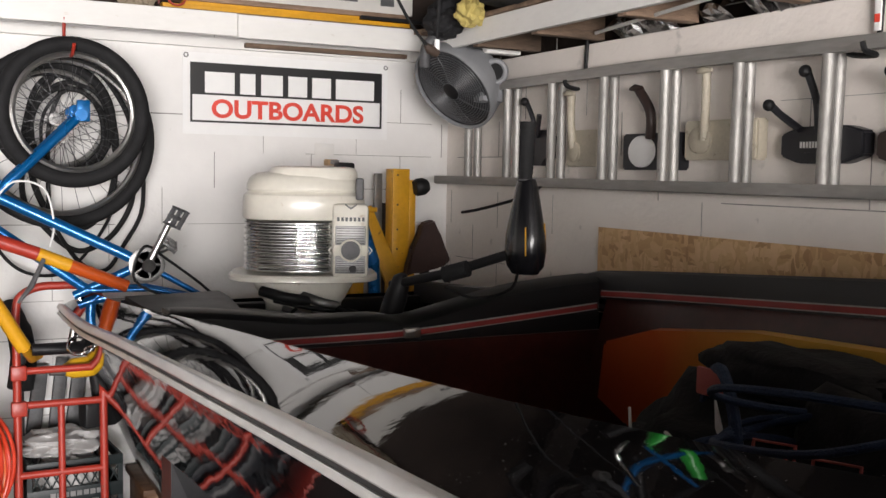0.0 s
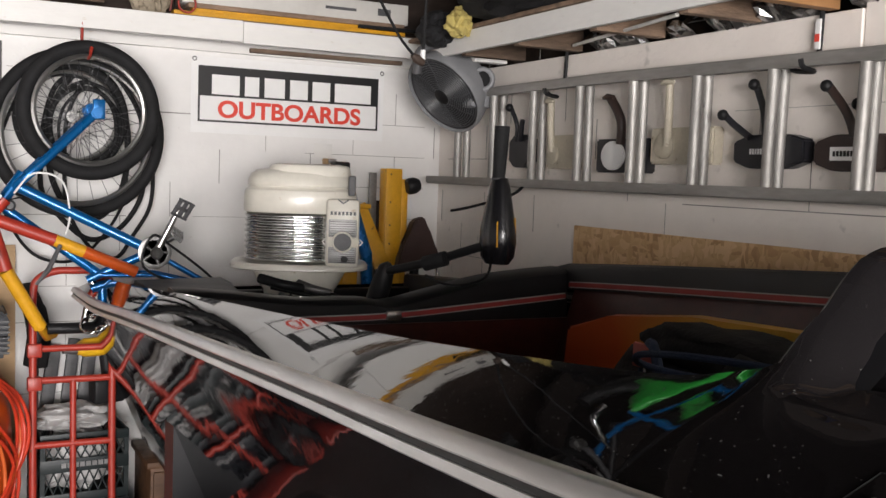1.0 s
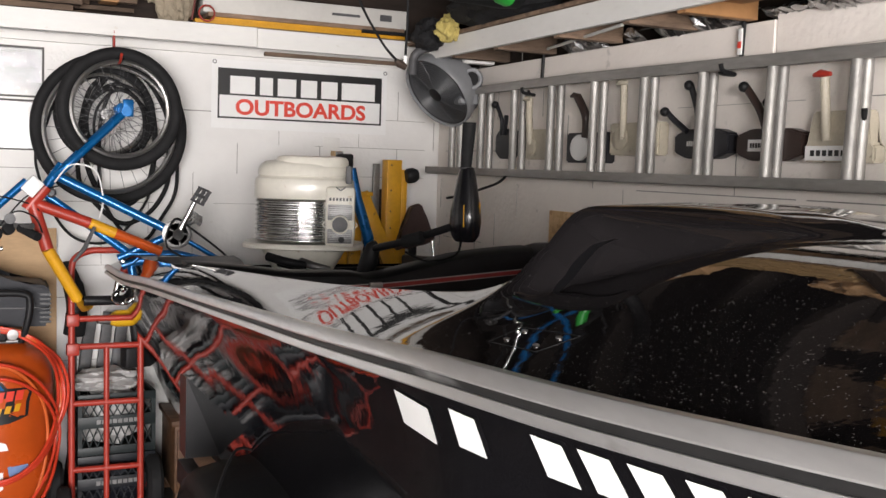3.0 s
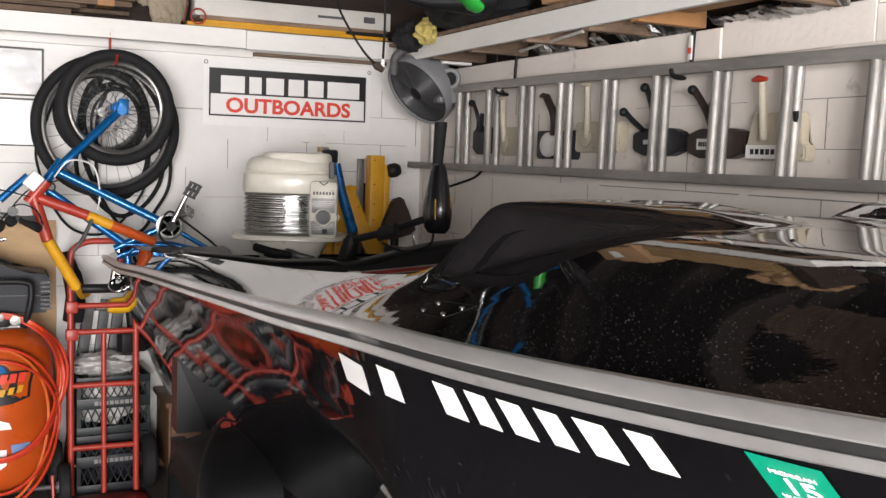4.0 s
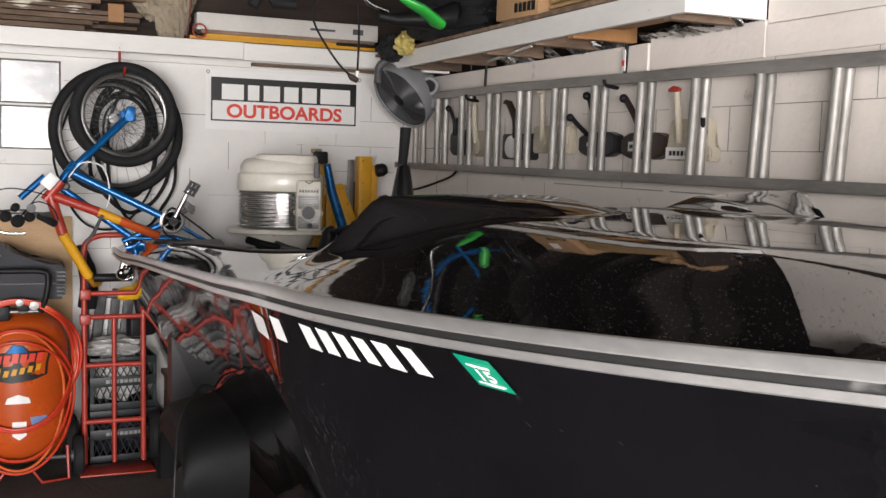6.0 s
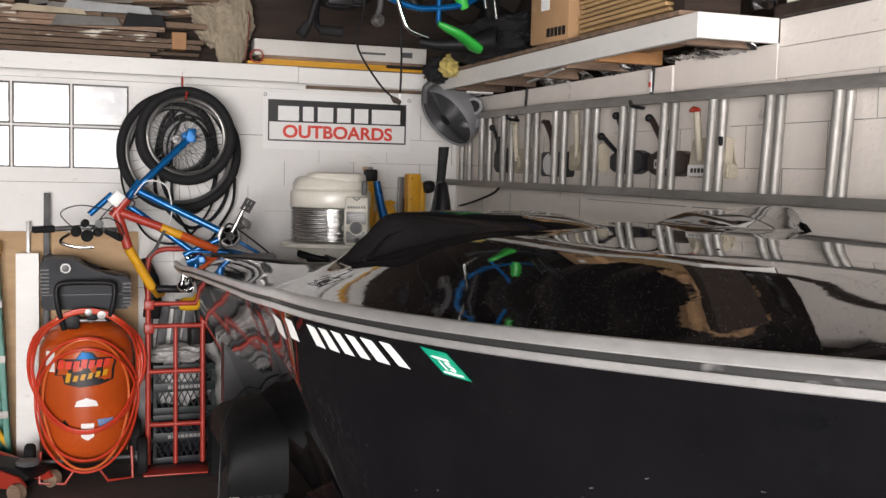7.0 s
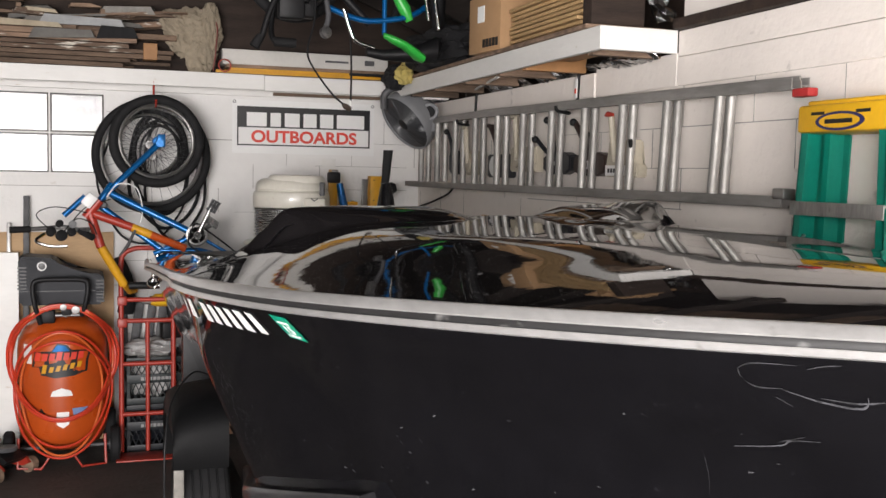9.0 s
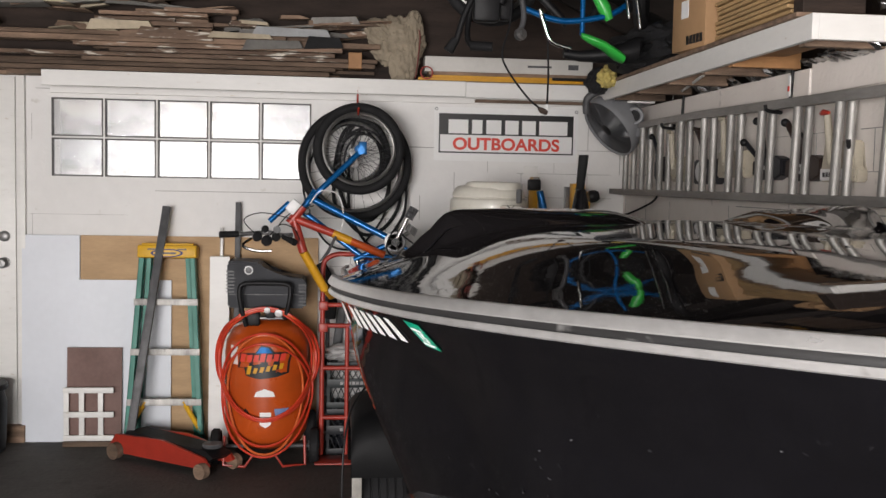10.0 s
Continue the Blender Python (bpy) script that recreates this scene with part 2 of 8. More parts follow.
def smooth_path(pts, n=8, loop=False):
    """Catmull-Rom points through pts."""
    pts = [Vector(p) for p in pts]
    out, N = [], len(pts)
    for i in range(N if loop else N - 1):
        p0 = pts[(i - 1) % N] if (loop or i) else pts[0]
        p1, p2 = pts[i], pts[(i + 1) % N]
        p3 = pts[(i + 2) % N] if (loop or i < N - 2) else pts[-1]
        for k in range(n):
            t = k / n
            out.append(0.5 * ((2 * p1) + (p2 - p0) * t + (2 * p0 - 5 * p1 + 4 * p2 - p3) * t * t + (3 * p1 - p0 - 3 * p2 + p3) * t ** 3))
    if not loop:
        out.append(pts[-1])
    return out


def lettering(name, text, size, m, material, parent, wide=1.0, thick=0.0006, bold=0.0):
    """Words in the built-in font as a mesh; m puts x along the line, y up."""
    cu = bpy.data.curves.new(name, "FONT")
    cu.body, cu.size, cu.extrude, cu.align_x, cu.align_y = text, size, thick, "CENTER", "CENTER"
    cu.offset = bold
    tmp = bpy.data.objects.new("tmp", cu)
    scene.collection.objects.link(tmp)
    me = bpy.data.meshes.new_from_object(tmp.evaluated_get(bpy.context.evaluated_depsgraph_get()))
    bpy.data.objects.remove(tmp)
    me.name = name
    me.transform(m @ Matrix.Diagonal((wide, 1, 1, 1)))
    me.materials.clear()
    me.materials.append(material)
    ob = new(name, me)
    ob.parent = parent
    return ob


def letters(text, size, m, material, parent, wide, bold):
    """A word whose letters are parts of their own."""
    word = lettering("letter", text, size, m, material, None, wide, bold=bold)
    bm = bmesh.new()
    bm.from_mesh(word.data)
    bpy.data.objects.remove(word)
    left = set(bm.verts)
    while left:
        seed = left.pop()
        isle, stack = {seed}, [seed]
        while stack:
            for e in stack.pop().link_edges:
                w = e.other_vert(e.verts[0]) if e.verts[0] in isle else e.verts[0]
                if w not in isle:
                    isle.add(w)
                    stack.append(w)
        left -= isle
        one = bm.copy()
        one.verts.ensure_lookup_table()
        keep = {v.index for v in isle}
        bmesh.ops.delete(one, geom=[v for v in one.verts if v.index not in keep], context="VERTS")
        part("letter", one, material, parent, smooth=False)
    bm.free()


def setting(name, bm, material, label, category, smooth=False):
    ob = finish(name, bm, material, smooth)
    return tagged(ob, label, category, kind="structure")


# ---- the room ----
RX, LX, FY, TOP, TOPB = -0.02, -4.7, -8.7, 2.115, 2.118

bm = B()
box(bm, (LX - 0.2, FY - 6, -0.2), (RX + 0.2, 0.2, 0))
setting("floor", bm, M_FLOOR, "dark dirty concrete garage floor", "floor")

WX0, WX1, WZ0, WZ1 = -3.385, -1.905, 1.528, 1.985     # the window's opening
bm = B()
box(bm, (LX - 0.2, 0, 0), (WX0, 0.2, TOP))
box(bm, (WX1, 0, 0), (RX + 0.2, 0.2, TOP))
box(bm, (WX0, 0, 0), (WX1, 0.2, WZ0))
box(bm, (WX0, 0, WZ1), (WX1, 0.2, TOP))
wall_back = setting("wall_north", bm, M_WALL, "white painted concrete block wall with hairline joints", "wall")

bm = B()
box(bm, (RX, FY, 0), (RX + 0.2, 0, 1.885))
wall_right = setting("wall_east", bm, M_WALL_R, "off-white painted concrete block wall", "wall")
bm = B()
box(bm, (RX - 0.012, -2.425, 1.885), (RX + 0.2, 0, 1.985), 0.003)
setting("wall_course", bm, M_WALL_R, "white painted block course under the eaves", "wall")
bm = B()
box(bm, (RX - 0.006, -3.04, 1.885), (RX + 0.2, -2.429, 2.0), 0.003)
box(bm, (RX - 0.006, FY, 1.885), (RX + 0.2, -3.043, 1.985), 0.003)
box(bm, (RX - 0.003, FY, 1.987), (RX + 0.2, -3.043, 2.075), 0.003)
setting("wall_course", bm, M_WALL_R, "white painted block courses with a split joint", "wall")
bm = B()
box(bm, (RX - 0.03, FY, 2.077), (RX + 0.2, -3.043, 2.115), 0.003)
setting("sill_plate", bm, M_ROOF, "brown wooden sill plate on the wall", "beam")
bm = B()
box(bm, (RX + 0.004, FY, 2.117), (RX + 0.14, -3.06, 2.52), 0.003)
setting("wall_course", bm, M_WALL_R, "white painted wall above the sill plate", "wall")
bm = B()
box(bm, (LX - 0.2, FY, 0), (LX, 0, 2.115))
setting("wall_west", bm, M_WALL, "white painted garage wall", "wall")
RIDGE = ((LX + RX) / 2, 3.60)
bm = B()
for y0, y1 in ((0.0, 0.2), (FY - 0.2, FY)):
    prism(bm, [(LX - 0.2, TOPB), (RX + 0.2, TOPB), (RX + 0.2, 2.46), (RIDGE[0], RIDGE[1]), (LX - 0.2, 2.46)], y1 - y0, Matrix.Translation((0, y1, 0)))
setting("gable", bm, M_ROOF, "dark brown boarded gable under the roof", "wall")
bm = B()
box(bm, (LX - 0.2, FY - 0.2, 0), (-4.4, FY, TOPB))
box(bm, (-0.4, FY - 0.2, 0), (RX + 0.2, FY, TOPB))
setting("wall_south", bm, M_WALL, "garage wall round the open vehicle door", "wall")
bm = B()
for x0, x1 in ((LX - 0.25, RIDGE[0]), (RX + 0.25, RIDGE[0])):
    z0 = 2.50
    vs = [(x0, FY - 0.2, z0), (x1, FY - 0.2, RIDGE[1]), (x1, 0.2, RIDGE[1]), (x0, 0.2, z0)]
    lo = [bm.verts.new(v) for v in vs]
    hi = [bm.verts.new((x, y, z + 0.06)) for x, y, z in vs]
    bm.faces.new(lo)
    bm.faces.new(hi)
    for i in range(4):
        bm.faces.new((lo[i], lo[(i + 1) % 4], hi[(i + 1) % 4], hi[i]))
setting("ceiling", bm, M_RAFTER, "dark brown wooden roof boards", "ceiling")


def rafter(y):
    bm = B()
    for s in (-1, 1):
        x0 = RX - 0.01 if s > 0 else LX + 0.01
        a, b = Vector((x0, y, 2.475)), Vector((RIDGE[0], y, RIDGE[1] - 0.09))
        d = (b - a).normalized()
        ln = (b - a).length
        rot = Matrix.Translation(a) @ Vector((1, 0, 0)).rotation_difference(d).to_matrix().to_4x4()
        box(bm, (0, -0.02, 0.0), (ln, 0.02, 0.12), 0.003, rot)
    return setting("rafter", bm, M_RAFTER, "dark brown wooden rafter", "rafter")


for i in range(6):
    rafter(-0.36 - 0.61 * i)
# backing added to keep sky light from leaking in above the side walls
bm = B()
box(bm, (RX + 0.15, FY, 1.9), (RX + 0.2, 0.0, 2.52))
box(bm, (LX - 0.2, FY, 2.0), (LX - 0.15, 0.0, 2.52))
setting("eaves_backing", bm, M_ROOF, "dark brown backing board added to close the eaves to sky light", "board")


def block_joints(name, ax, length, z0, zs, start, material, parent):
    """Cracked mortar lines as thin raised-dark strips broken at random, in running bond."""
    rnd = random.Random(7 if ax == "x" else 8)
    bm = B()
    for row, z in enumerate(zs):
        s = -0.1
        while s > -length:
            run = rnd.uniform(0.25, 1.0)
            if rnd.random() < 0.55:
                w = rnd.uniform(0.0006, 0.0022)
                a, b = sorted((s, max(s - run, -length)))
                if ax == "x" and WZ0 - 0.01 < z < WZ1 + 0.01:
                    a = max(a, WX1 + 0.01)
                if a >= b:
                    pass
                elif ax == "x":
                    box(bm, (a, -0.0015, z - w), (b, 0.001, z + w))
                else:
                    box(bm, (RX - 0.0015, a, z - w), (RX + 0.001, b, z + w))
            s -= run + rnd.uniform(0.02, 0.3)
        off = 0.2 if row % 2 else 0.0
        k = 0
        while k * 0.405 + off < length:
            p = -(k * 0.405 + off) - 0.05
            k += 1
            if rnd.random() < 0.35 or (ax == "x" and WX0 - 0.05 < p < WX1 + 0.05):
                continue
            w = rnd.uniform(0.0006, 0.0016)
            top = zs[row + 1] if row + 1 < len(zs) else z + 0.14
            if ax == "x":
                box(bm, (p - w, -0.0015, z), (p + w, 0.001, top))
            else:
                box(bm, (RX - 0.0015, p - w, z), (RX + 0.001, p + w, top))
    ob = finish(name, bm, material, False)
    ob.parent = parent
    return tagged(ob, "dark hairline cracks between painted blocks", kind="stuff")


COURSES = [0.17 + 0.143 * i for i in range(14)]
block_joints("mortar_joint", "x", 3.5, 0, COURSES, 0, M_JOINT, wall_back)
block_joints("mortar_joint", "y", 5.6, 0, COURSES, 0, M_JOINT, wall_right)


# ---- the window ----
def window():
    w = thing("window_1", (0, 0, 0), "frosted ten-pane window glowing with daylight in dark thin frames", "window")
    w["kind"] = "structure"
    cw, ch = (WX1 - WX0) / 5, (WZ1 - WZ0) / 2
    glass = bpy.data.materials.new("frosted_glass")
    glass.use_nodes = True
    b = glass.node_tree.nodes["Principled BSDF"]
    b.inputs["Base Color"].default_value = (0.95, 0.95, 0.95, 1)
    b.inputs["Roughness"].default_value = 0.22
    b.inputs["Transmission Weight"].default_value = 1.0
    dark = mat("window_frame_dark", (0.045, 0.038, 0.034), 0.5)
    for i in range(5):
        for j in range(2):
            x0, z0 = WX0 + i * cw, WZ0 + j * ch
            a, c = 0.005, 0.008
            bm = B()
            for lo, hi in (((x0 + a, z0 + a), (x0 + cw - a, z0 + a + c)), ((x0 + a, z0 + ch - a - c), (x0 + cw - a, z0 + ch - a)),
                           ((x0 + a, z0 + a + c), (x0 + a + c, z0 + ch - a - c)), ((x0 + cw - a - c, z0 + a + c), (x0 + cw - a, z0 + ch - a - c))):
                box(bm, (lo[0], -0.004, lo[1]), (hi[0], 0.03, hi[1]))
            part("window_frame", bm, dark, w, "", False)
            bm = B()
            box(bm, (x0 + a + c, 0.012, z0 + a + c), (x0 + cw - a - c, 0.018, z0 + ch - a - c))
            p = part("pane", bm, glass, w, "", False)
            p.visible_shadow = False
    bm = B()
    for i in range(6):
        x = WX0 + i * cw
        box(bm, (max(x - 0.006, WX0), 0.0, WZ0), (min(x + 0.006, WX1), 0.06, WZ1))
    for j in range(3):
        z = WZ0 + j * ch
        for i in range(5):
            box(bm, (WX0 + i * cw + 0.006, 0.001, max(z - 0.006, WZ0)), (WX0 + (i + 1) * cw - 0.006, 0.059, min(z + 0.006, WZ1)))
    part("mullion", bm, M_TRIM, w, "white painted mullions", False)


window()
bm = B()
box(bm, (WX0 - 0.6, 0.34, 1.0), (WX1 + 0.6, 0.35, 2.6))
glow = bpy.data.materials.new("bright_outdoors")
glow.use_nodes = True
gn = glow.node_tree
e = gn.nodes.new("ShaderNodeEmission")
ns = gn.nodes.new("ShaderNodeTexNoise")
ns.inputs["Scale"].default_value, ns.inputs["Detail"].default_value = 9.0, 4
rp = gn.nodes.new("ShaderNodeMapRange")
rp.inputs["From Min"].default_value, rp.inputs["From Max"].default_value = 0.42, 0.60
rp.inputs["To Min"].default_value, rp.inputs["To Max"].default_value = 0.10, 0.46
gn.links.new(ns.outputs["Fac"], rp.inputs["Value"])
gn.links.new(rp.outputs[0], e.inputs["Strength"])
tint = gn.nodes.new("ShaderNodeMix")
tint.data_type = "RGBA"
tint.inputs[6].default_value, tint.inputs[7].default_value = (0.93, 0.96, 1, 1), (1, 0.93, 0.86, 1)
ns2 = gn.nodes.new("ShaderNodeTexNoise")
ns2.inputs["Scale"].default_value = 4.0
rp2 = gn.nodes.new("ShaderNodeMapRange")
rp2.inputs["From Min"].default_value, rp2.inputs["From Max"].default_value = 0.4, 0.6
gn.links.new(ns2.outputs["Fac"], rp2.inputs["Value"])
gn.links.new(rp2.outputs[0], tint.inputs[0])
gn.links.new(tint.outputs[2], e.inputs["Color"])
gn.links.new(e.outputs[0], gn.nodes["Material Output"].inputs["Surface"])
setting("backdrop", bm, glow, "bright overexposed daylight outside the window", "backdrop")


# ---- the boat ----
CL = -0.95                                # centreline of the hull
SHEER = [(-0.47, 0.742, 1.070), (-1.2, 0.772, 1.115), (-1.8, 0.778, 1.164), (-2.2, 0.778, 1.193), (-2.65, 0.779, 1.224), (-3.1, 0.783, 1.257),
         (-3.5, 0.803, 1.292), (-3.9, 0.820, 1.330), (-4.2, 0.799, 1.3475), (-4.5, 0.741, 1.3645), (-4.75, 0.665, 1.3803), (-5.0, 0.541, 1.395),
         (-5.2, 0.400, 1.405), (-5.35, 0.267, 1.412), (-5.48, 0.135, 1.417), (-5.55, 0.055, 1.420), (-5.58, 0.0, 1.421)]
STB = 0.86                                # the starboard half is a little narrower
SHEER_PTS = smooth_path([(h, y, z) for y, h, z in SHEER], 8)


def sheer(y):
    """Half breadth and height of the gunwale at y."""
    for a, b in zip(SHEER_PTS, SHEER_PTS[1:]):
        if b.y <= y <= a.y:
            f = (y - a.y) / (b.y - a.y) if a.y != b.y else 0
            p = a.lerp(b, f)
            return max(p.x, 0.002), p.z
    p = SHEER_PTS[0] if y > SHEER_PTS[0].y else SHEER_PTS[-1]
    return max(p.x, 0.002), p.z


def lerp_table(v, table):
    for (a, p), (b, q) in zip(table, table[1:]):
        if v <= b:
            return p + (q - p) * max(0.0, (v - a) / (b - a))
    return table[-1][1]


def flare(y):
    """Inboard slope of the flank below the rail."""
    return lerp_table(-y, [(0.47, 0.50), (2.2, 0.50), (3.3, 0.44), (3.9, 0.32), (4.4, 0.86), (5.58, 1.3)])


def hull_half(y):
    h, z = sheer(y)
    u = (-0.47 - y) / 5.11
    keel = 0.40 + 1.6 * max(0, u - 0.6) ** 2.2
    s = flare(y)
    zc = keel + 0.10 + 0.15 * u
    a, b = max(h - 0.10 * s, 0.6 * h), max(h - 0.10 * s - 0.11 * s * 0.8, 0.45 * h)
    ch = max(b - 0.42 * (z - 0.21 - zc), 0.5 * b)
    side = smooth_path([(h, 0, z), ((h + a) / 2, 0, z - 0.05), (a, 0, z - 0.10), (b, 0, z - 0.21), ((b * 0.55 + ch * 0.45), 0, z - 0.21 - 0.45 * (z - 0.21 - zc)), (ch, 0, zc)], 4)
    return [(p.x, p.z) for p in side] + [(ch * 0.5, (zc + keel) / 2 - 0.01), (0.0, keel)]


def hull_side(y, z):
    """x of the port flank at y and height z."""
    pts = hull_half(y)
    for (x0, z0), (x1, z1) in zip(pts, pts[1:]):
        if z1 <= z <= z0:
            return CL - (x0 + (x1 - x0) * (z - z0) / (z1 - z0))
    return CL - pts[0][0]


def boat():
    b = thing("motorboat", (0, 0, 0), "glossy black speedboat with aluminium rub rail, resting on a trailer", "boat")
    rings = []
    for p in SHEER_PTS:
        half = hull_half(p.y)
        rings.append([Vector((CL - x, p.y, q)) for x, q in half] + [Vector((CL + STB * x, p.y, q)) for x, q in reversed(half[:-1])])
    bm = B()
    loft(bm, rings, False, False)
    bm.faces.new([bm.verts.new(p) for p in rings[0]])
    part("hull", bm, M_HULL, b, "black fibreglass hull with light scuffs")
    return b


M_STRIPE = mat("faded_red_stripe", (0.42, 0.05, 0.045), 0.45, vary=0.12, scale=9)
M_STRIPE2 = mat("dull_silver_stripe", (0.52, 0.50, 0.48), 0.45, vary=0.12, scale=9)
BOAT = boat()
COAM = {-1: 0.65, 1: 0.565}               # half breadth of the cockpit, port and starboard


DASH = -3.76                              # aft edge of the foredeck, over the dash


def ease(v):
    v = min(1.0, max(0.0, v))
    return v * v * (3 - 2 * v)


def deck_z(y, x):
    """Height of the crowned foredeck at an offset x from the centreline."""
    h, z = sheer(y)
    k = min(abs(x) / h, 1.0)
    g = ease((-4.40 - y) / 0.6)
    plain = 1 - k ** (2.0 - 0.5 * g)
    u = min(1.0, (1 - k) / 0.55)
    shoulder = 0.45 * math.sin(u * math.pi / 2) + 0.55 * ease(u)
    w = 0.62 * ease((DASH - y) / 0.20) * (1 - ease((-4.45 - y) / 0.4))
    return z + max(1.461 - z, 0.040) * (plain + (shoulder - plain) * w)


COWL_RISE = [(0.10, 0.0), (0.135, 0.011), (0.20, 0.030), (0.35, 0.048), (0.43, 0.062), (0.49, 0.071), (0.55, 0.081), (0.572, 0.079), (0.590, 0.067), (0.607, 0.050), (0.625, 0.041), (0.65, 0.022), (0.675, 0.0)]
COWL_LENGTH = [(0.10, 0.04), (0.13, 0.15), (0.18, 0.22), (0.30, 0.235), (0.38, 0.20), (0.48, 0.14), (0.55, 0.085), (0.60, 0.05), (0.675, 0.04)]


def cowl(x, y):
    """Rise of the two dash cowls over the foredeck: short hoods, highest over the dash, with a crease where they meet the deck."""
    o = abs(x)
    if not 0.10 < o < 0.675 or y > DASH + 0.001:
        return 0.0
    f = (DASH - y) / lerp_table(o, COWL_LENGTH)
    return lerp_table(o, COWL_RISE) * (1 - f ** 1.7) if f < 1 else 0.0


def lift(y, s):
    """The starboard coaming stands a little prouder than the port one."""
    if s < 0:
        return 0.0
    return 0.065 * min(1.0, max(0.0, (-1.45 - y) / 0.15)) * min(1.0, max(0.0, (y + 3.72) / 0.5))


EDGE_RISE = [(0.47, 0.042), (1.6, 0.045), (2.2, 0.047), (2.94, 0.0485), (3.24, 0.050), (3.50, 0.052), (3.76, 0.053)]
EDGE_SWEEP = [(3.50, 0.0), (3.58, 0.0006), (3.65, 0.0028), (3.69, 0.007), (3.74, 0.0155), (3.76, 0.0225)]


def side_z(y, o, s):
    """Height of the side deck: it falls away to the rail, and its inner edge sweeps up to the dash."""
    h, z = sheer(y)
    i = COAM[s]
    a = min(1.0, max(0.0, (h - o) / (h - i)))
    return z + lerp_table(-y, EDGE_RISE) * (1.22 * a - 0.22 * a * a) + lerp_table(-y, EDGE_SWEEP) * a ** 4 + lift(y, s) * a


def fore_z(y, x):
    """Height of the foredeck with its cowls, meeting the side decks without a step."""
    o = abs(x)
    z = deck_z(y, x) + cowl(x if x < 0 else x * 1.28, y)
    fade = 1 - (DASH - y) / 0.14
    if o > 0.65 and fade > 0:
        z += (side_z(DASH + 1e-6, o, -1) - deck_z(DASH, o) - cowl(o if x < 0 else o * 1.28, DASH)) * fade * fade * (3 - 2 * fade)
    return z


def top_z(y, x):
    """Height of the deck on the port side, wherever it is."""
    return fore_z(y, -abs(x)) if y <= DASH else side_z(y, abs(x), -1)


def starboard(o, inner, h, s):
    """The outer strip is squeezed on the narrower starboard side."""
    return o if s < 0 else inner + (o - inner) * (STB * h - inner) / (h - inner)


def deck():
    bm = B()
    lips = B()
    fore = [DASH - 0.01 * i for i in range(30)] + [DASH - 0.30 - 0.03 * i for i in range(52)]
    fore = [y for y in fore if y > -5.54] + [-5.56]
    for s in (-1, 1):
        rows, edge = [], []
        for y in [-0.47 - 0.10 * i for i in range(27)] + [-3.17 - 0.03 * i for i in range(19)] + [-3.72, -3.74] + fore:
            h, z = sheer(y)
            inner = COAM[s] if y > DASH else (0.65 if s < 0 else 0.607) * h / sheer(DASH)[0]
            oo = [h + (inner - h) * i / 22 for i in range(23)]
            row = [Vector((CL + s * starboard(o, inner, h, s), y, side_z(y, o, s) if y > DASH else fore_z(y, s * o))) for o in oo]
            rows.append(row)
            if y > DASH - 0.005:
                edge.append(row[-1])
        loft(bm, rows, False, False)
        loft(lips, [[e, e + Vector((-s * 0.010, 0, -0.005)), e + Vector((-s * 0.013, 0, -0.018)), e + Vector((-s * 0.013, 0, -0.08))] for e in edge], False, False)
    rows = []
    for y in fore:
        k = sheer(y)[0] / sheer(DASH)[0]
        rows.append([Vector((CL + o, y, fore_z(y, o))) for o in (k * (0.65 if i < 0 else 0.607) * i / 60 for i in range(-60, 61))])
    loft(bm, rows, False, False)
    bmesh.ops.remove_doubles(bm, verts=bm.verts, dist=0.0004)
    part("deck", bm, M_BLACK, BOAT, "glossy black deck with two raised dash cowls")
    lip = rows[0]
    loft(lips, [lip, [p + Vector((0, 0.006, -0.006)) for p in lip], [p + Vector((0, 0.004, -0.03)) for p in lip], [p + Vector((0, -0.06, -0.035)) for p in lip]], False, False)
    part("coaming_lip", lips, M_SATIN, BOAT, "satin black inner edge of the cockpit")
    for s in (-1, 1):
        bm = B()
        bm2 = B()
        ys = [-1.70 - 0.1 * i for i in range(18)]
        for b_, lo, hi, o in ((bm, -0.0715, -0.0585, 0.018), (bm2, -0.0745, -0.0555, 0.016)):
            rr = []
            for y in ys:
                z = side_z(y, COAM[s], s)
                x = CL + s * (COAM[s] - o)
                rr.append([Vector((x, y, z + lo)), Vector((x, y, z + hi)), Vector((x + s * 0.006, y, z + hi)), Vector((x + s * 0.006, y, z + lo))])
            loft(b_, rr)
        part("pinstripe", bm, M_STRIPE, BOAT)
        part("pinstripe_edge", bm2, M_STRIPE2, BOAT)
    # aft bulkhead with its dipped top edge
    prof = [(-1.595, 1.20), (-1.505, 1.195), (-1.40, 1.184), (-1.25, 1.168), (-1.07, 1.165), (-0.985, 1.155), (-0.84, 1.185), (-0.68, 1.22), (-0.52, 1.238), (-0.40, 1.246)]
    top = smooth_path([(x, 0, z) for x, z in prof], 4)
    bm = B()
    rings = []
    for p in top:
        rings.append([Vector((p.x, -1.69, 0.6)), Vector((p.x, -1.69, p.z - 0.012)), Vector((p.x, -1.675, p.z)), Vector((p.x, -1.60, p.z + 0.004)), Vector((p.x, -1.585, p.z - 0.01)), Vector((p.x, -1.585, 0.6))])
    loft(bm, rings)
    part("aft_bulkhead", bm, M_SATIN, BOAT, "glossy black bulkhead before the motor well")
    line = smooth_path([(-1.565, 0, 1.118), (-1.2, 0, 1.118), (-0.985, 0, 1.122), (-0.7, 0, 1.143), (-0.41, 0, 1.166)], 5)
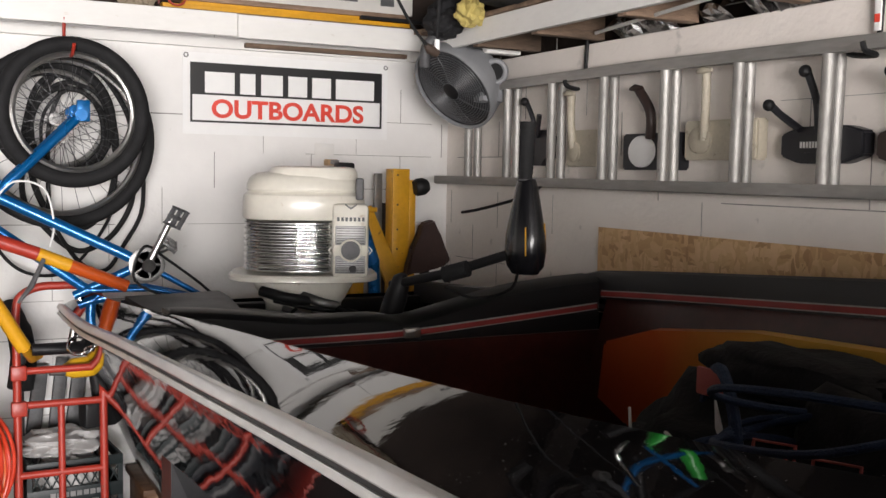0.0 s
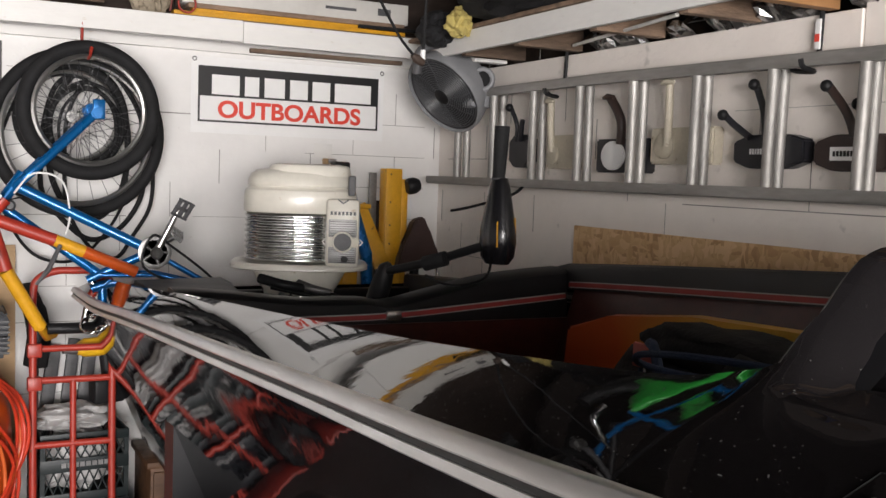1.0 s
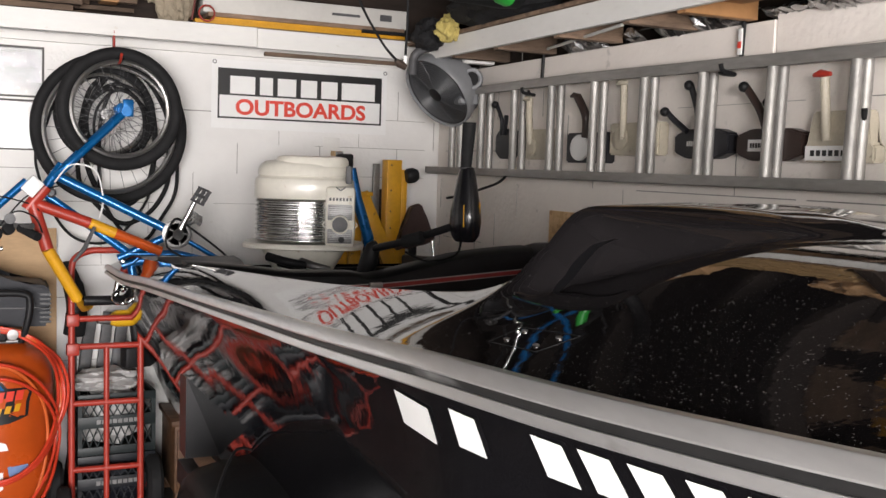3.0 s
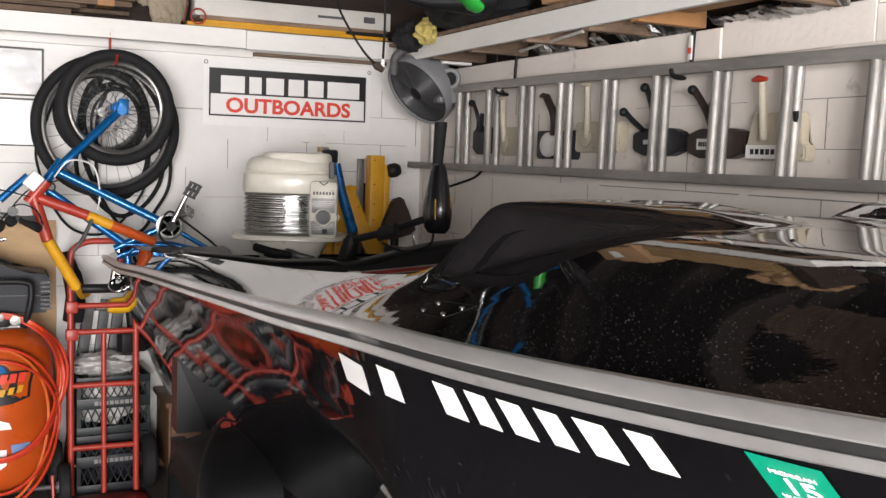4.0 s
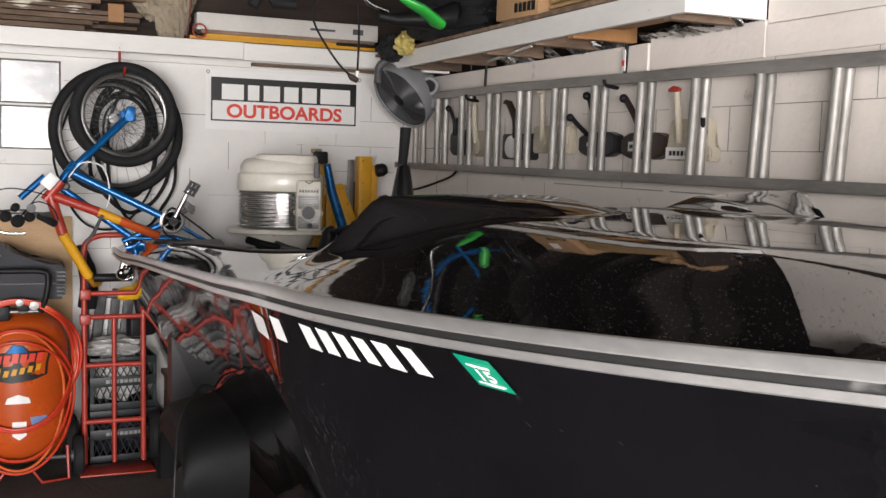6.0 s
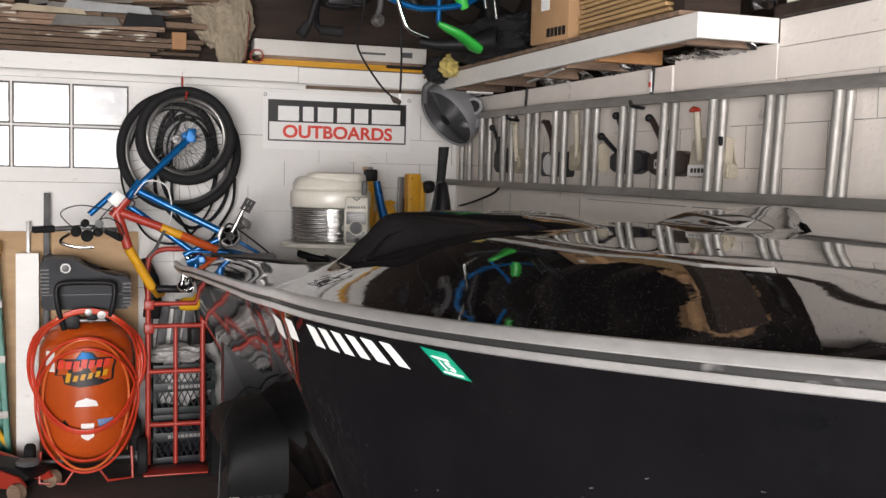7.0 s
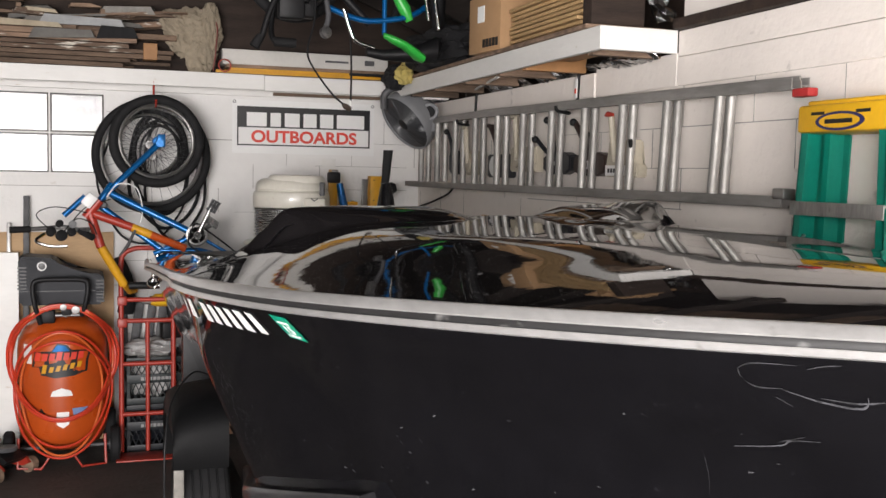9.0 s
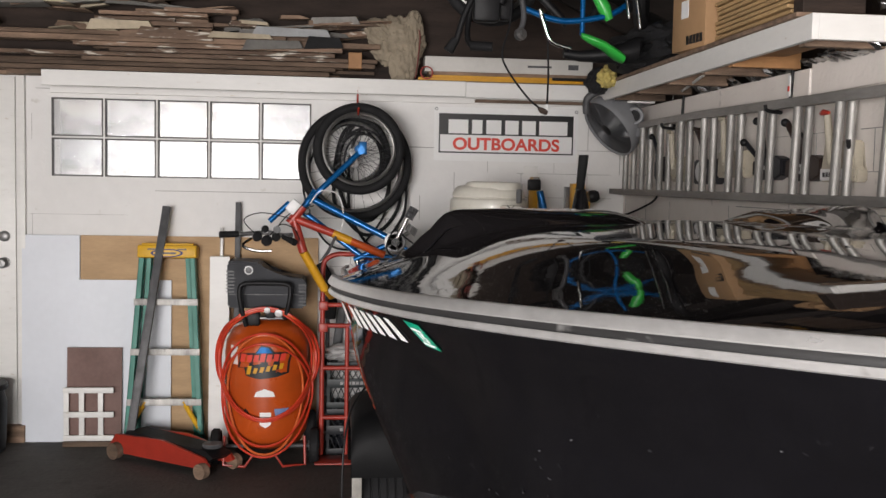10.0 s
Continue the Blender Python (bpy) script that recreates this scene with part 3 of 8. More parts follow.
    for nm, m, lo, hi, o in (("pinstripe", M_STRIPE, -0.0065, 0.0065, 0.006), ("pinstripe_edge", M_STRIPE2, -0.0095, 0.0095, 0.004)):
        bm = B()
        loft(bm, [[Vector((p.x, -1.69 - o, p.z + lo)), Vector((p.x, -1.69 - o, p.z + hi)), Vector((p.x, -1.689, p.z + hi)), Vector((p.x, -1.689, p.z + lo))] for p in line])
        part(nm, bm, m, BOAT)
    bm = B()
    box(bm, (-1.01, -1.705, 1.11), (-0.965, -1.69, 1.135), 0.003)
    part("joint_plate", bm, M_ALU, BOAT)
    # motor well
    bm = B()
    box(bm, (CL - COAM[-1] - 0.01, -1.59, 0.98), (CL + COAM[1] + 0.01, -0.49, 1.0))
    box(bm, (CL - COAM[-1] - 0.01, -0.53, 1.0), (CL + COAM[1] + 0.01, -0.48, 1.06), 0.01)
    part("motor_well", bm, M_PLASTIC, BOAT, "black lined motor well")
    # black padded top of the port quarter, and the small deck behind it
    bm = B()
    low, high = [], []
    for x, y in ((-1.575, -0.90), (-1.25, -0.84), (-1.275, -1.02), (-1.33, -1.28), (-1.27, -1.42), (-1.20, -1.58), (-1.575, -1.58)):
        low.append(Vector((x, y, 1.0)))
        high.append(Vector((x, y, 1.148 if y > -1.3 else 1.158)))
    loft(bm, [low, high])
    bmesh.ops.bevel(bm, geom=list(bm.edges), offset=0.012, segments=2, affect="EDGES")
    part("quarter_pad", bm, M_PLASTIC, BOAT, "matt black padded quarter top")
    bm = B()
    box(bm, (-1.56, -0.92, 1.06), (-1.22, -0.475, 1.085), 0.006)
    part("quarter_deck", bm, M_BLACK, BOAT)


deck()


def cockpit():
    bm = B()
    box(bm, (CL - 0.42, -3.78, 0.64), (CL + 0.42, -1.71, 0.66))
    for s in (-1, 1):
        rr = []
        for y in [-1.70 - 0.104 * i for i in range(21)]:
            c = COAM[s] + 0.004
            z = side_z(y, COAM[s], s) - 0.075
            rr.append([Vector((CL + s * 0.42, y, 0.645)), Vector((CL + s * c, y, z)), Vector((CL + s * (c + 0.012), y, z)), Vector((CL + s * 0.432, y, 0.645))])
        loft(bm, rr)
    loft(bm, [[Vector((CL - 0.42, y, 0.66)), Vector((CL + 0.42, y, 0.66)), Vector((CL + 0.55, y, 1.10)), Vector((CL - 0.47, y, 1.10))] for y in (-1.702, -1.692)])
    part("cockpit_liner", bm, M_INTERIOR, BOAT, "dark red cockpit lining", False)
    bm = B()
    box(bm, (CL - 0.56, -3.86, 0.66), (CL + 0.56, -3.845, 1.39))
    part("bow_bulkhead", bm, M_PLASTIC, BOAT)


cockpit()


def rail_line(off, dz):
    out = []
    for s in (-1, 1):
        seq = SHEER_PTS if s < 0 else list(reversed(SHEER_PTS[:-1]))
        for i, p in enumerate(seq):
            d = seq[min(i + 1, len(seq) - 1)] - seq[max(i - 1, 0)]
            n = Vector((abs(d.y), -abs(d.x), 0)).normalized() if p.x > 0.01 else Vector((0, -1, 0))
            q = Vector((CL + s * p.x * (STB if s > 0 else 1), p.y, p.z))
            out.append(q + Vector((s * n.x, n.y, 0)) * (off - flare(p.y) * max(0.0, -dz - 0.022) * 0.5) + Vector((0, 0, dz)))
    return out


def rub_rail():
    prof = {"rail_top": [(-0.006, 0.0075), (0.0065, 0.0085), (0.0085, 0.0075), (0.0150, -0.0050), (0.0140, -0.0070), (0.009, -0.0075), (-0.012, -0.0075)],
            "rail_insert": [(-0.006, -0.007), (0.0075, -0.0078), (0.0060, -0.012), (0.0075, -0.0172), (-0.006, -0.018)],
            "rail_bottom": [(-0.008, -0.0172), (0.0100, -0.0172), (0.0150, -0.0250), (0.0140, -0.0269), (0.008, -0.0275), (-0.008, -0.0275)]}
    for nm, pr in prof.items():
        lines = [rail_line(a, c) for a, c in pr]
        bm = B()
        loft(bm, [[ln[i] for ln in lines] for i in range(len(lines[0]))])
        part(nm, bm, M_INSERT if nm == "rail_insert" else M_RAIL, BOAT)


rub_rail()


def hull_marks():
    """The registration as plain white bars, and the green decal, laid on the flank."""
    def patch(y0, y1, z0, z1, o, lean=0.0):
        bm = B()
        n = 4
        rows = []
        for i in range(n + 1):
            y = y0 + (y1 - y0) * i / n
            rows.append([Vector((hull_side(y + lean * (z - z0), z) - o, y + lean * (z - z0), z)) for z in (z0, (z0 + z1) / 2, z1)])
        loft(bm, rows, False, False)
        return bm
    for y0, y1 in ((-3.773, -3.892), (-3.922, -3.981), (-4.060, -4.111), (-4.121, -4.166), (-4.177, -4.220), (-4.233, -4.272), (-4.285, -4.331), (-4.346, -4.383)):
        zt = sheer(y0)[1] - 0.0464
        part("registration_bar", patch(y0, y0 + 0.8 * (y1 - y0), zt - 0.039, zt, 0.0025), M_PAPER, BOAT)
    g = mat("green_decal", (0.0, 0.28, 0.16), 0.4, vary=0.05)
    zt = sheer(-4.469)[1] - 0.041
    part("decal", patch(-4.469, -4.529, zt - 0.041, zt, 0.0025), g, BOAT, "green year decal")
    yc, zc = -4.499, zt - 0.0205
    x = hull_side(yc, zc)
    d = Vector((hull_side(yc - 0.05, zc) - hull_side(yc + 0.05, zc), -0.1, 0)).normalized()
    up = Vector((hull_side(yc, zc + 0.03) - hull_side(yc, zc - 0.03), 0, 0.06)).normalized()
    nn = d.cross(up).normalized()
    m = Matrix((d, up, nn)).transposed().to_4x4()
    m.translation = Vector((x, yc, zc)) + nn * 0.0062
    for nm, text, size, dy, wide, bold in (("year_mark", "15", 0.027, 0.0, 1.25, 0.0003), ("decal_word", "MICHIGAN", 0.0070, 0.0162, 1.15, 0.0), ("decal_word", "WATERCRAFT", 0.0066, -0.0150, 1.1, 0.0)):
        word = lettering(nm, text, size, m @ Matrix.Translation((0, dy, 0)), M_PAPER, BOAT, wide, bold=bold)
        for v in word.data.vertices:
            v.co.x = hull_side(v.co.y, v.co.z) - (0.0048 if (v.co - m.translation).dot(nn) > 0 else 0.0040)
    # scratches on the flank
    rnd = random.Random(4)
    sc = mat("scuff", (0.115, 0.115, 0.122), 0.7, vary=0.42, scale=60)
    bm = B()
    strokes = [(rnd.uniform(-5.25, -3.2), None, rnd.uniform(0.001, 0.008), rnd.uniform(-0.6, 1.2), rnd.uniform(0.0003, 0.0010)) for i in range(170)]
    for i in range(150):                      # a worn streak where something was dragged down the flank
        f = rnd.random()
        strokes.append((-3.98 - 0.05 * f + rnd.gauss(0, 0.035), 1.16 - 0.19 * f + rnd.gauss(0, 0.018), rnd.uniform(0.002, 0.014), rnd.uniform(1.0, 1.9), rnd.uniform(0.0003, 0.0011)))
    for yy, zz, ln, a, w in strokes:
        if zz is None:
            zz = rnd.uniform(0.8, sheer(yy)[1] - 0.12)
        pts = [Vector((0, yy + ln * t * math.cos(a), zz + ln * t * math.sin(a))) for t in (0, 0.5, 1)]
        rr = [[Vector((hull_side(p.y, p.z + q) - 0.0015, p.y, p.z + q)) for q in (-w, w)] for p in pts]
        loft(bm, rr, False, False)
    ob = part("scuffs", bm, sc, BOAT)
    ob["kind"] = "stuff"
    # pale loop marks near the bow flare
    bm = B()
    for pts, w in (([(-5.233, 1.356), (-5.227, 1.345), (-5.23, 1.333), (-5.252, 1.334)], 0.0010), ([(-5.233, 1.356), (-5.25, 1.364), (-5.285, 1.366)], 0.0006),
                   ([(-5.289, 1.362), (-5.305, 1.368), (-5.32, 1.371)], 0.0006), ([(-5.238, 1.322), (-5.246, 1.311)], 0.0010), ([(-5.25, 1.333), (-5.27, 1.322), (-5.30, 1.318), (-5.312, 1.333)], 0.0014),
                   ([(-5.275, 1.326), (-5.30, 1.324), (-5.325, 1.330)], 0.0011), ([(-5.153, 1.243), (-5.198, 1.253), (-5.216, 1.263), (-5.246, 1.268)], 0.0009), ([(-5.20, 1.258), (-5.235, 1.272)], 0.0005), ([(-5.116, 1.23), (-5.101, 1.17)], 0.0005)):
        sp = smooth_path([(0, a, b) for a, b in pts], 5)
        n = len(sp) - 1
        loft(bm, [[Vector((hull_side(p.y, p.z + q) - 0.0015, p.y, p.z + q)) for q in (-w * g, w * g)] for p, g in ((p, 0.25 + 0.75 * math.sin(math.pi * k / n)) for k, p in enumerate(sp))], False, False)
    ob = part("pale_marks", bm, mat("pale_line", (0.10, 0.10, 0.112), 0.8, vary=0.45, scale=40, spots=0.5, spot_scale=90, spot_color=(0.012, 0.012, 0.014)), BOAT)
    ob["kind"] = "stuff"


hull_marks()


def deck_dust():
    rnd = random.Random(21)
    bm = B()
    for i in range(3200):
        y = rnd.uniform(-5.05, -3.3) if i < 600 else rnd.uniform(-5.05, -4.05)
        h = sheer(y)[0]
        x = h * (1 - 0.62 * rnd.random() ** 1.5) - 0.012
        if y > -4.0 and x < 0.64:
            x = rnd.uniform(0.64, h - 0.02)
        a, ln, w = rnd.uniform(0, 3.1), rnd.uniform(0.0003, 0.0011) * (2.2 if i % 23 == 0 else 1), rnd.uniform(0.0003, 0.0008)
        d, e = (math.cos(a) * ln, math.sin(a) * ln), (-math.sin(a) * w, math.cos(a) * w)
        vs = []
        for p, q in ((-1, -1), (1, -0.6), (0.8, 1), (-0.7, 0.8)):
            u, v = x + d[0] * p + e[0] * q, y + d[1] * p + e[1] * q
            vs.append(bm.verts.new((CL - u, v, top_z(v, u) + 0.0007)))
        bm.faces.new(vs)
    ob = part("dust_specks", bm, mat("deck_dust", (0.19, 0.185, 0.175), 0.9, vary=0.3, scale=40), BOAT, "", False)
    ob["kind"] = "stuff"


deck_dust()


def deck_hardware():
    # bow light base, cleat and stern eye
    bm = B()
    tube(bm, smooth_path([(-1.655, -0.66, 1.00), (-1.69, -0.67, 0.985), (-1.70, -0.72, 0.965), (-1.68, -0.76, 0.955), (-1.645, -0.765, 0.965)], 6), 0.0055, 10)
    for y, z in ((-0.66, 1.0), (-0.765, 0.965)):
        lathe(bm, [(0.013, -0.006), (0.013, 0.002), (0.009, 0.006), (0.004, 0.008)], 14, pose(-1.655, y, z, 0, -64, 0))
    part("stern_eye", bm, M_CHROME, BOAT, "chrome stern eye")
    # four screws and the faint outline of a lost deck plate
    c = Vector((0.738, -3.962, 0))
    for dx, dy in ((-0.012, -0.028), (0.012, 0.030), (0.010, -0.024), (-0.010, 0.034)):
        bm = B()
        x, y = c.x + dx, c.y + dy
        lathe(bm, [(0.0032, 0), (0.0034, 0.0012), (0.0015, 0.0022)], 10, Matrix.Translation((CL - x, y, top_z(y, x))))
        part("deck_screw", bm, M_ALU, BOAT)
    bm = B()
    pts = [(-0.024, -0.046), (0.020, -0.042), (0.024, 0.046), (-0.016, 0.050)]
    for (x0, y0), (x1, y1) in zip(pts, pts[1:] + pts[:1]):
        line = []
        for k in range(7):
            x, y = c.x + x0 + (x1 - x0) * k / 6, c.y + y0 + (y1 - y0) * k / 6
            line.append(Vector((CL - x, y, top_z(y, x) + 0.0003)))
        tube(bm, line, 0.0004, 5)
    part("plate_outline", bm, M_RUBBER, BOAT)


deck_hardware()


def spray_rail():
    """The moulded strake along the lower flank."""
    bm = B()
    rr = []
    for k in range(25):
        y = -2.55 - 1.9 * k / 24
        z = 0.508 + (-2.55 - y) * 0.25
        g = hull_side(y, z)
        rr.append([Vector((g + 0.02, y, z + 0.014)), Vector((g - 0.030, y, z + 0.004)), Vector((g - 0.036, y, z - 0.006)), Vector((g - 0.033, y, z - 0.085)), Vector((g - 0.020, y, z - 0.095)), Vector((g + 0.02, y, z - 0.10))])
    loft(bm, rr, True, True)
    part("spray_rail", bm, M_GLOSSPLASTIC, BOAT, "dull black strake along the lower hull")


spray_rail()


# ---- the trailer ----
def trailer():
    t = thing("boat_trailer", (0, 0, 0), "black steel boat trailer with rounded fenders", "trailer")
    fend = mat("fender_plastic", (0.0045, 0.0045, 0.005), 0.6, vary=0.25, scale=6, bump=0.1, bscale=120)
    fend.node_tree.nodes["Principled BSDF"].inputs["Specular IOR Level"].default_value = 0.15
    steel = mat("dark_steel", (0.035, 0.037, 0.04), 0.5, vary=0.3, scale=9, metal=0.2)
    for s in (-1, 1):
        bm = B()
        box(bm, (CL + s * 0.5 - 0.03, -4.7, 0.28), (CL + s * 0.5 + 0.03, -0.9, 0.37), 0.006)
        part("frame_beam", bm, steel, t)
        bm = B()
        box(bm, (CL + s * 0.30 - 0.05, -3.6, 0.36), (CL + s * 0.30 + 0.05, -1.0, 0.425), 0.012)
        part("bunk", bm, M_OLDWOOD, t, "carpeted wooden bunk")
        xo, xi = CL + s * 0.757, CL + s * 0.57
        wc = -2.45
        bm = B()
        prof = [(-0.262, 0.55), (-0.274, 0.60), (-0.270, 0.655), (-0.250, 0.695), (-0.215, 0.722), (-0.16, 0.742), (-0.06, 0.755), (0.06, 0.755), (0.16, 0.742), (0.23, 0.71), (0.27, 0.64), (0.285, 0.46)]
        inner = [(0.262, 0.46), (0.258, 0.62), (0.20, 0.69), (-0.20, 0.70), (-0.245, 0.66), (-0.24, 0.55)]
        loft(bm, [[Vector((xo - s * 0.187 * u, wc + dy, z + (q if z > 0.65 else 0))) for dy, z in prof] for u, q in ((0.02, -0.045), (0.0, -0.030), (0.02, -0.016), (0.07, -0.004), (0.16, 0.008), (0.5, 0.024), (1.0, 0.036))], False, False)
        for u, q in ((0.02, -0.045), (1.0, 0.036)):
            bm.faces.new([bm.verts.new(Vector((xo - s * 0.187 * u, wc + dy, z + (q if z > 0.65 else 0)))) for dy, z in prof + inner])
        part("fender", bm, fend, t, "black moulded plastic fender")
        bm = B()
        tread = []
        for k in range(5):
            c = -0.056 + 0.028 * k
            tread += [(0.287, c - 0.011), (0.287, c + 0.009), (0.278, c + 0.011), (0.278, c + 0.015)]
        lathe(bm, [(0.15, -0.085), (0.24, -0.09), (0.272, -0.08)] + tread + [(0.272, 0.08), (0.24, 0.09), (0.15, 0.085)], 40, pose(xo - s * 0.115, wc, 0.287, 0, 90, 0))
        wheel = part("wheel", bm, M_RUBBER, t, "treaded black tyre")
        bm = B()
        lathe(bm, [(0.02, -0.06), (0.10, -0.055), (0.15, -0.088), (0.152, 0.06), (0.02, 0.05)], 32, pose(xo - s * 0.115, wc, 0.287, 0, 90, 0))
        part("rim", bm, M_ALU_DULL, wheel)
        bm = B()
        box(bm, (min(xo - s * 0.004, xo - s * 0.038), wc - 0.258, 0.45), (max(xo - s * 0.004, xo - s * 0.038), wc - 0.25, 0.552), 0.003)
        part("marker_plate", bm, mat("marker_cream", (0.28, 0.265, 0.235), 0.6, vary=0.2, scale=30), t, "white marker plate")
    bm = B()
    box(bm, (CL - 0.72, -2.48, 0.26), (CL + 0.72, -2.42, 0.32), 0.006)
    part("axle", bm, steel, t)
    for y in (-1.1, -3.4, -4.6):
        bm = B()
        box(bm, (CL - 0.47, y - 0.03, 0.29), (CL + 0.47, y + 0.03, 0.36), 0.005)
        part("cross_member", bm, steel, t)
    bm = B()
    box(bm, (CL - 0.04, -6.2, 0.28), (CL + 0.04, -4.57, 0.36), 0.006)
    part("tongue", bm, steel, t)
    bm = B()
    rod(bm, (CL, -6.1, 0.0), (CL, -6.1, 0.6), 0.03)
    part("jack_post", bm, M_ALU_DULL, t)
    bm = B()
    tube(bm, smooth_path([(-1.725, -2.74, 0.05), (-1.735, -2.74, 0.45), (-1.73, -2.72, 0.66), (-1.70, -2.62, 0.775), (-1.62, -2.45, 0.83), (-1.55, -2.35, 0.80)], 8), 0.0035, 8)
    part("light_cable", bm, M_PLASTIC, t)
    return t


trailer()


# ---- shelves and trim ----
bm = B()
box(bm, (-3.375, -0.225, 2.03), (-1.03, -0.203, 2.115), 0.002)
setting("trim", bm, M_TRIM, "white painted shelf fascia board", "trim")
bm = B()
box(bm, (-1.028, -0.225, 2.026), (-0.20, -0.203, 2.112), 0.002)
setting("trim", bm, M_TRIM, "white painted shelf fascia board", "trim")
bm = B()
box(bm, (-3.375, -0.203, 2.075), (-0.02, -0.001, 2.092))
setting("back_shelf", bm, M_OLDWOOD, "worn brown storage shelf board along the wall", "shelf")
bm = B()
box(bm, (-3.38, -0.03, 2.005), (-0.03, -0.002, 2.045), 0.002)
setting("ledger", bm, M_TRIM, "white painted ledger strip under the shelf", "trim")
bm = B()
box(bm, (-0.95, -0.06, 2.012), (-0.25, -0.031, 2.03), 0.002)
setting("ledger", bm, M_OLDWOOD, "bare brown batten under the shelf", "trim")

bm = B()
box(bm, (-0.325, -3.04, 1.998), (-0.303, -0.42, 2.078), 0.002)
setting("trim", bm, M_TRIM, "white painted fascia of the eaves shelf", "trim")
bm = B()
box(bm, (-0.303, -3.04, 1.998), (RX - 0.004, -3.018, 2.078), 0.002)
setting("trim", bm, M_TRIM, "white painted return of the eaves shelf", "trim")
bm = B()
box(bm, (-0.335, -2.95, 2.080), (-0.02, -0.30, 2.095), 0.002)
setting("eaves_shelf", bm, M_OLDWOOD, "brown wooden storage shelf under the eaves", "shelf")
M_BLOCKWOOD = mat("fresh_lumber", (0.44, 0.22, 0.085), 0.6, vary=0.2, scale=3, stretch=(1, 6, 1), bump=0.1)


def bracket(y, fresh):
    bm = B()
    box(bm, (-0.30, y - 0.02, 1.99), (-0.03, y + 0.02, 2.079), 0.003)
    setting("bracket", bm, M_BLOCKWOOD if fresh else M_OLDWOOD, "wooden bracket block under the eaves shelf", "bracket")


for y, fr in ((-0.75, False), (-1.15, False), (-1.62, False), (-2.05, False), (-2.33, True), (-2.92, False)):
    bracket(y, fr)
bm = B()
box(bm, (-0.30, -2.88, 2.03), (-0.1, -2.36, 2.045), 0.003)
box(bm, (-0.30, -2.88, 2.046), (-0.24, -2.36, 2.078), 0.003)
setting("shelf_cleat", bm, M_BLOCKWOOD, "orange-brown lumber cleat under the shelf", "bracket")
bm = B()
rod(bm, (-0.28, -2.0, 1.995), (-0.09, -1.2, 2.005), 0.006)
setting("shelf_rod", bm, M_TRIM, "thin white rod under the eaves shelf", "trim")


def foil(y0, y1, z0, z1, x, seed):
    """Crumpled foil-faced insulation pushed into the eaves."""
    rnd = random.Random(seed)
    m = M_FOIL
    bm = B()
    ny, nz = max(4, int((y1 - y0) / 0.018)), max(4, int((z1 - z0) / 0.018))
    rows = []
    for i in range(ny + 1):
        rows.append([Vector((x - 0.05 * math.sin(math.pi * j / nz) + rnd.uniform(-0.014, 0.014), y0 + (y1 - y0) * i / ny + rnd.uniform(-0.006, 0.006), z0 + (z1 - z0) * j / nz + rnd.uniform(-0.006, 0.006))) for j in range(nz + 1)])
    loft(bm, rows, False, False)
    return tagged(finish("insulation_batt", bm, m, False), "crumpled silver foil-faced insulation in the eaves", "insulation", "eaves insulation")


M_FOIL = mat("foil", (0.52, 0.52, 0.52), 0.25, metal=1.0, vary=0.1, scale=20)
for i, (y0, y1, z0, z1, x) in enumerate(((-1.54, -1.24, 1.985, 2.07, -0.01), (-1.78, -1.66, 1.985, 2.05, -0.01), (-2.30, -1.86, 1.985, 2.078, -0.02), (-2.90, -2.62, 1.985, 2.028, -0.04), (-3.017, -2.955, 1.985, 2.075, -0.07), (-2.86, -2.40, 1.99, 2.03, 0.0), (-3.03, -2.9, 2.12, 2.30, -0.02), (-2.6, -2.35, 2.10, 2.32, -0.03))):
    foil(y0, y1, z0, z1, x, 30 + i)


# ---- the sign ----
def sign():
    x0, x1, z0, z1 = -1.186, -0.316, 1.668, 1.985
    s = thing("banner_sign", (0, 0, 0), "white vinyl banner with black and red print on the wall", "sign")
    n = 24
    bm = B()
    rows = []
    for i in range(n + 1):
        x = x0 + (x1 - x0) * i / n
        wave = 0.0025 * math.sin(i * 1.3)
        front = [Vector((x, -0.007 - wave * (1 if k in (0, 6) else 0.3), z0 + (z1 - z0) * k / 6)) for k in range(7)]
        rows.append(front + [p + Vector((0, 0.002, 0)) for p in reversed(front)])
    loft(bm, rows)
    bmesh.ops.recalc_face_normals(bm, faces=list(bm.faces))
    part("banner", bm, M_PAPER, s)
    a, b, c, d = -1.158, -0.345, 1.714, 1.947
    bm = B()
    box(bm, (a, -0.0135, 1.822), (b, -0.0115, d))
    for lo, hi in (((a, c), (b, c + 0.008)), ((a, c + 0.008), (a + 0.008, 1.822)), ((b - 0.008, c + 0.008), (b, 1.822))):
        box(bm, (lo[0], -0.0135, lo[1]), (hi[0], -0.0115, hi[1]))
    part("border", bm, M_INK, s, "black header and border", False)
    # brand word as plain white blocks
    bx = [(-1.107, 0.128), (-0.966, 0.072), (-0.880, 0.100), (-0.766, 0.090), (-0.664, 0.092), (-0.560, 0.098), (-0.472, 0.094)]
    for i, (x, w) in enumerate(bx):
        bm = B()
        z, h = 1.830, 0.082
        box(bm, (x + 0.006, -0.0157, z), (x + w - 0.004, -0.0137, z + h), 0.0)
        part("brand_block", bm, M_PAPER, s, smooth=False)
    letters("OUTBOARDS", 0.098, pose(-0.752, -0.0137, 1.766, 90, 0, 0), M_REDINK, s, 1.10, 0.0030)
    for x in (x0 + 0.012, x1 - 0.012):
        for z in (z1 - 0.012,):
            bm = B()
            torus(bm, 0.008, 0.0025, pose(x, -0.012, z, 90, 0, 0), 16, 6)
            part("grommet", bm, M_ALU_DULL, s)
    return s


sign()


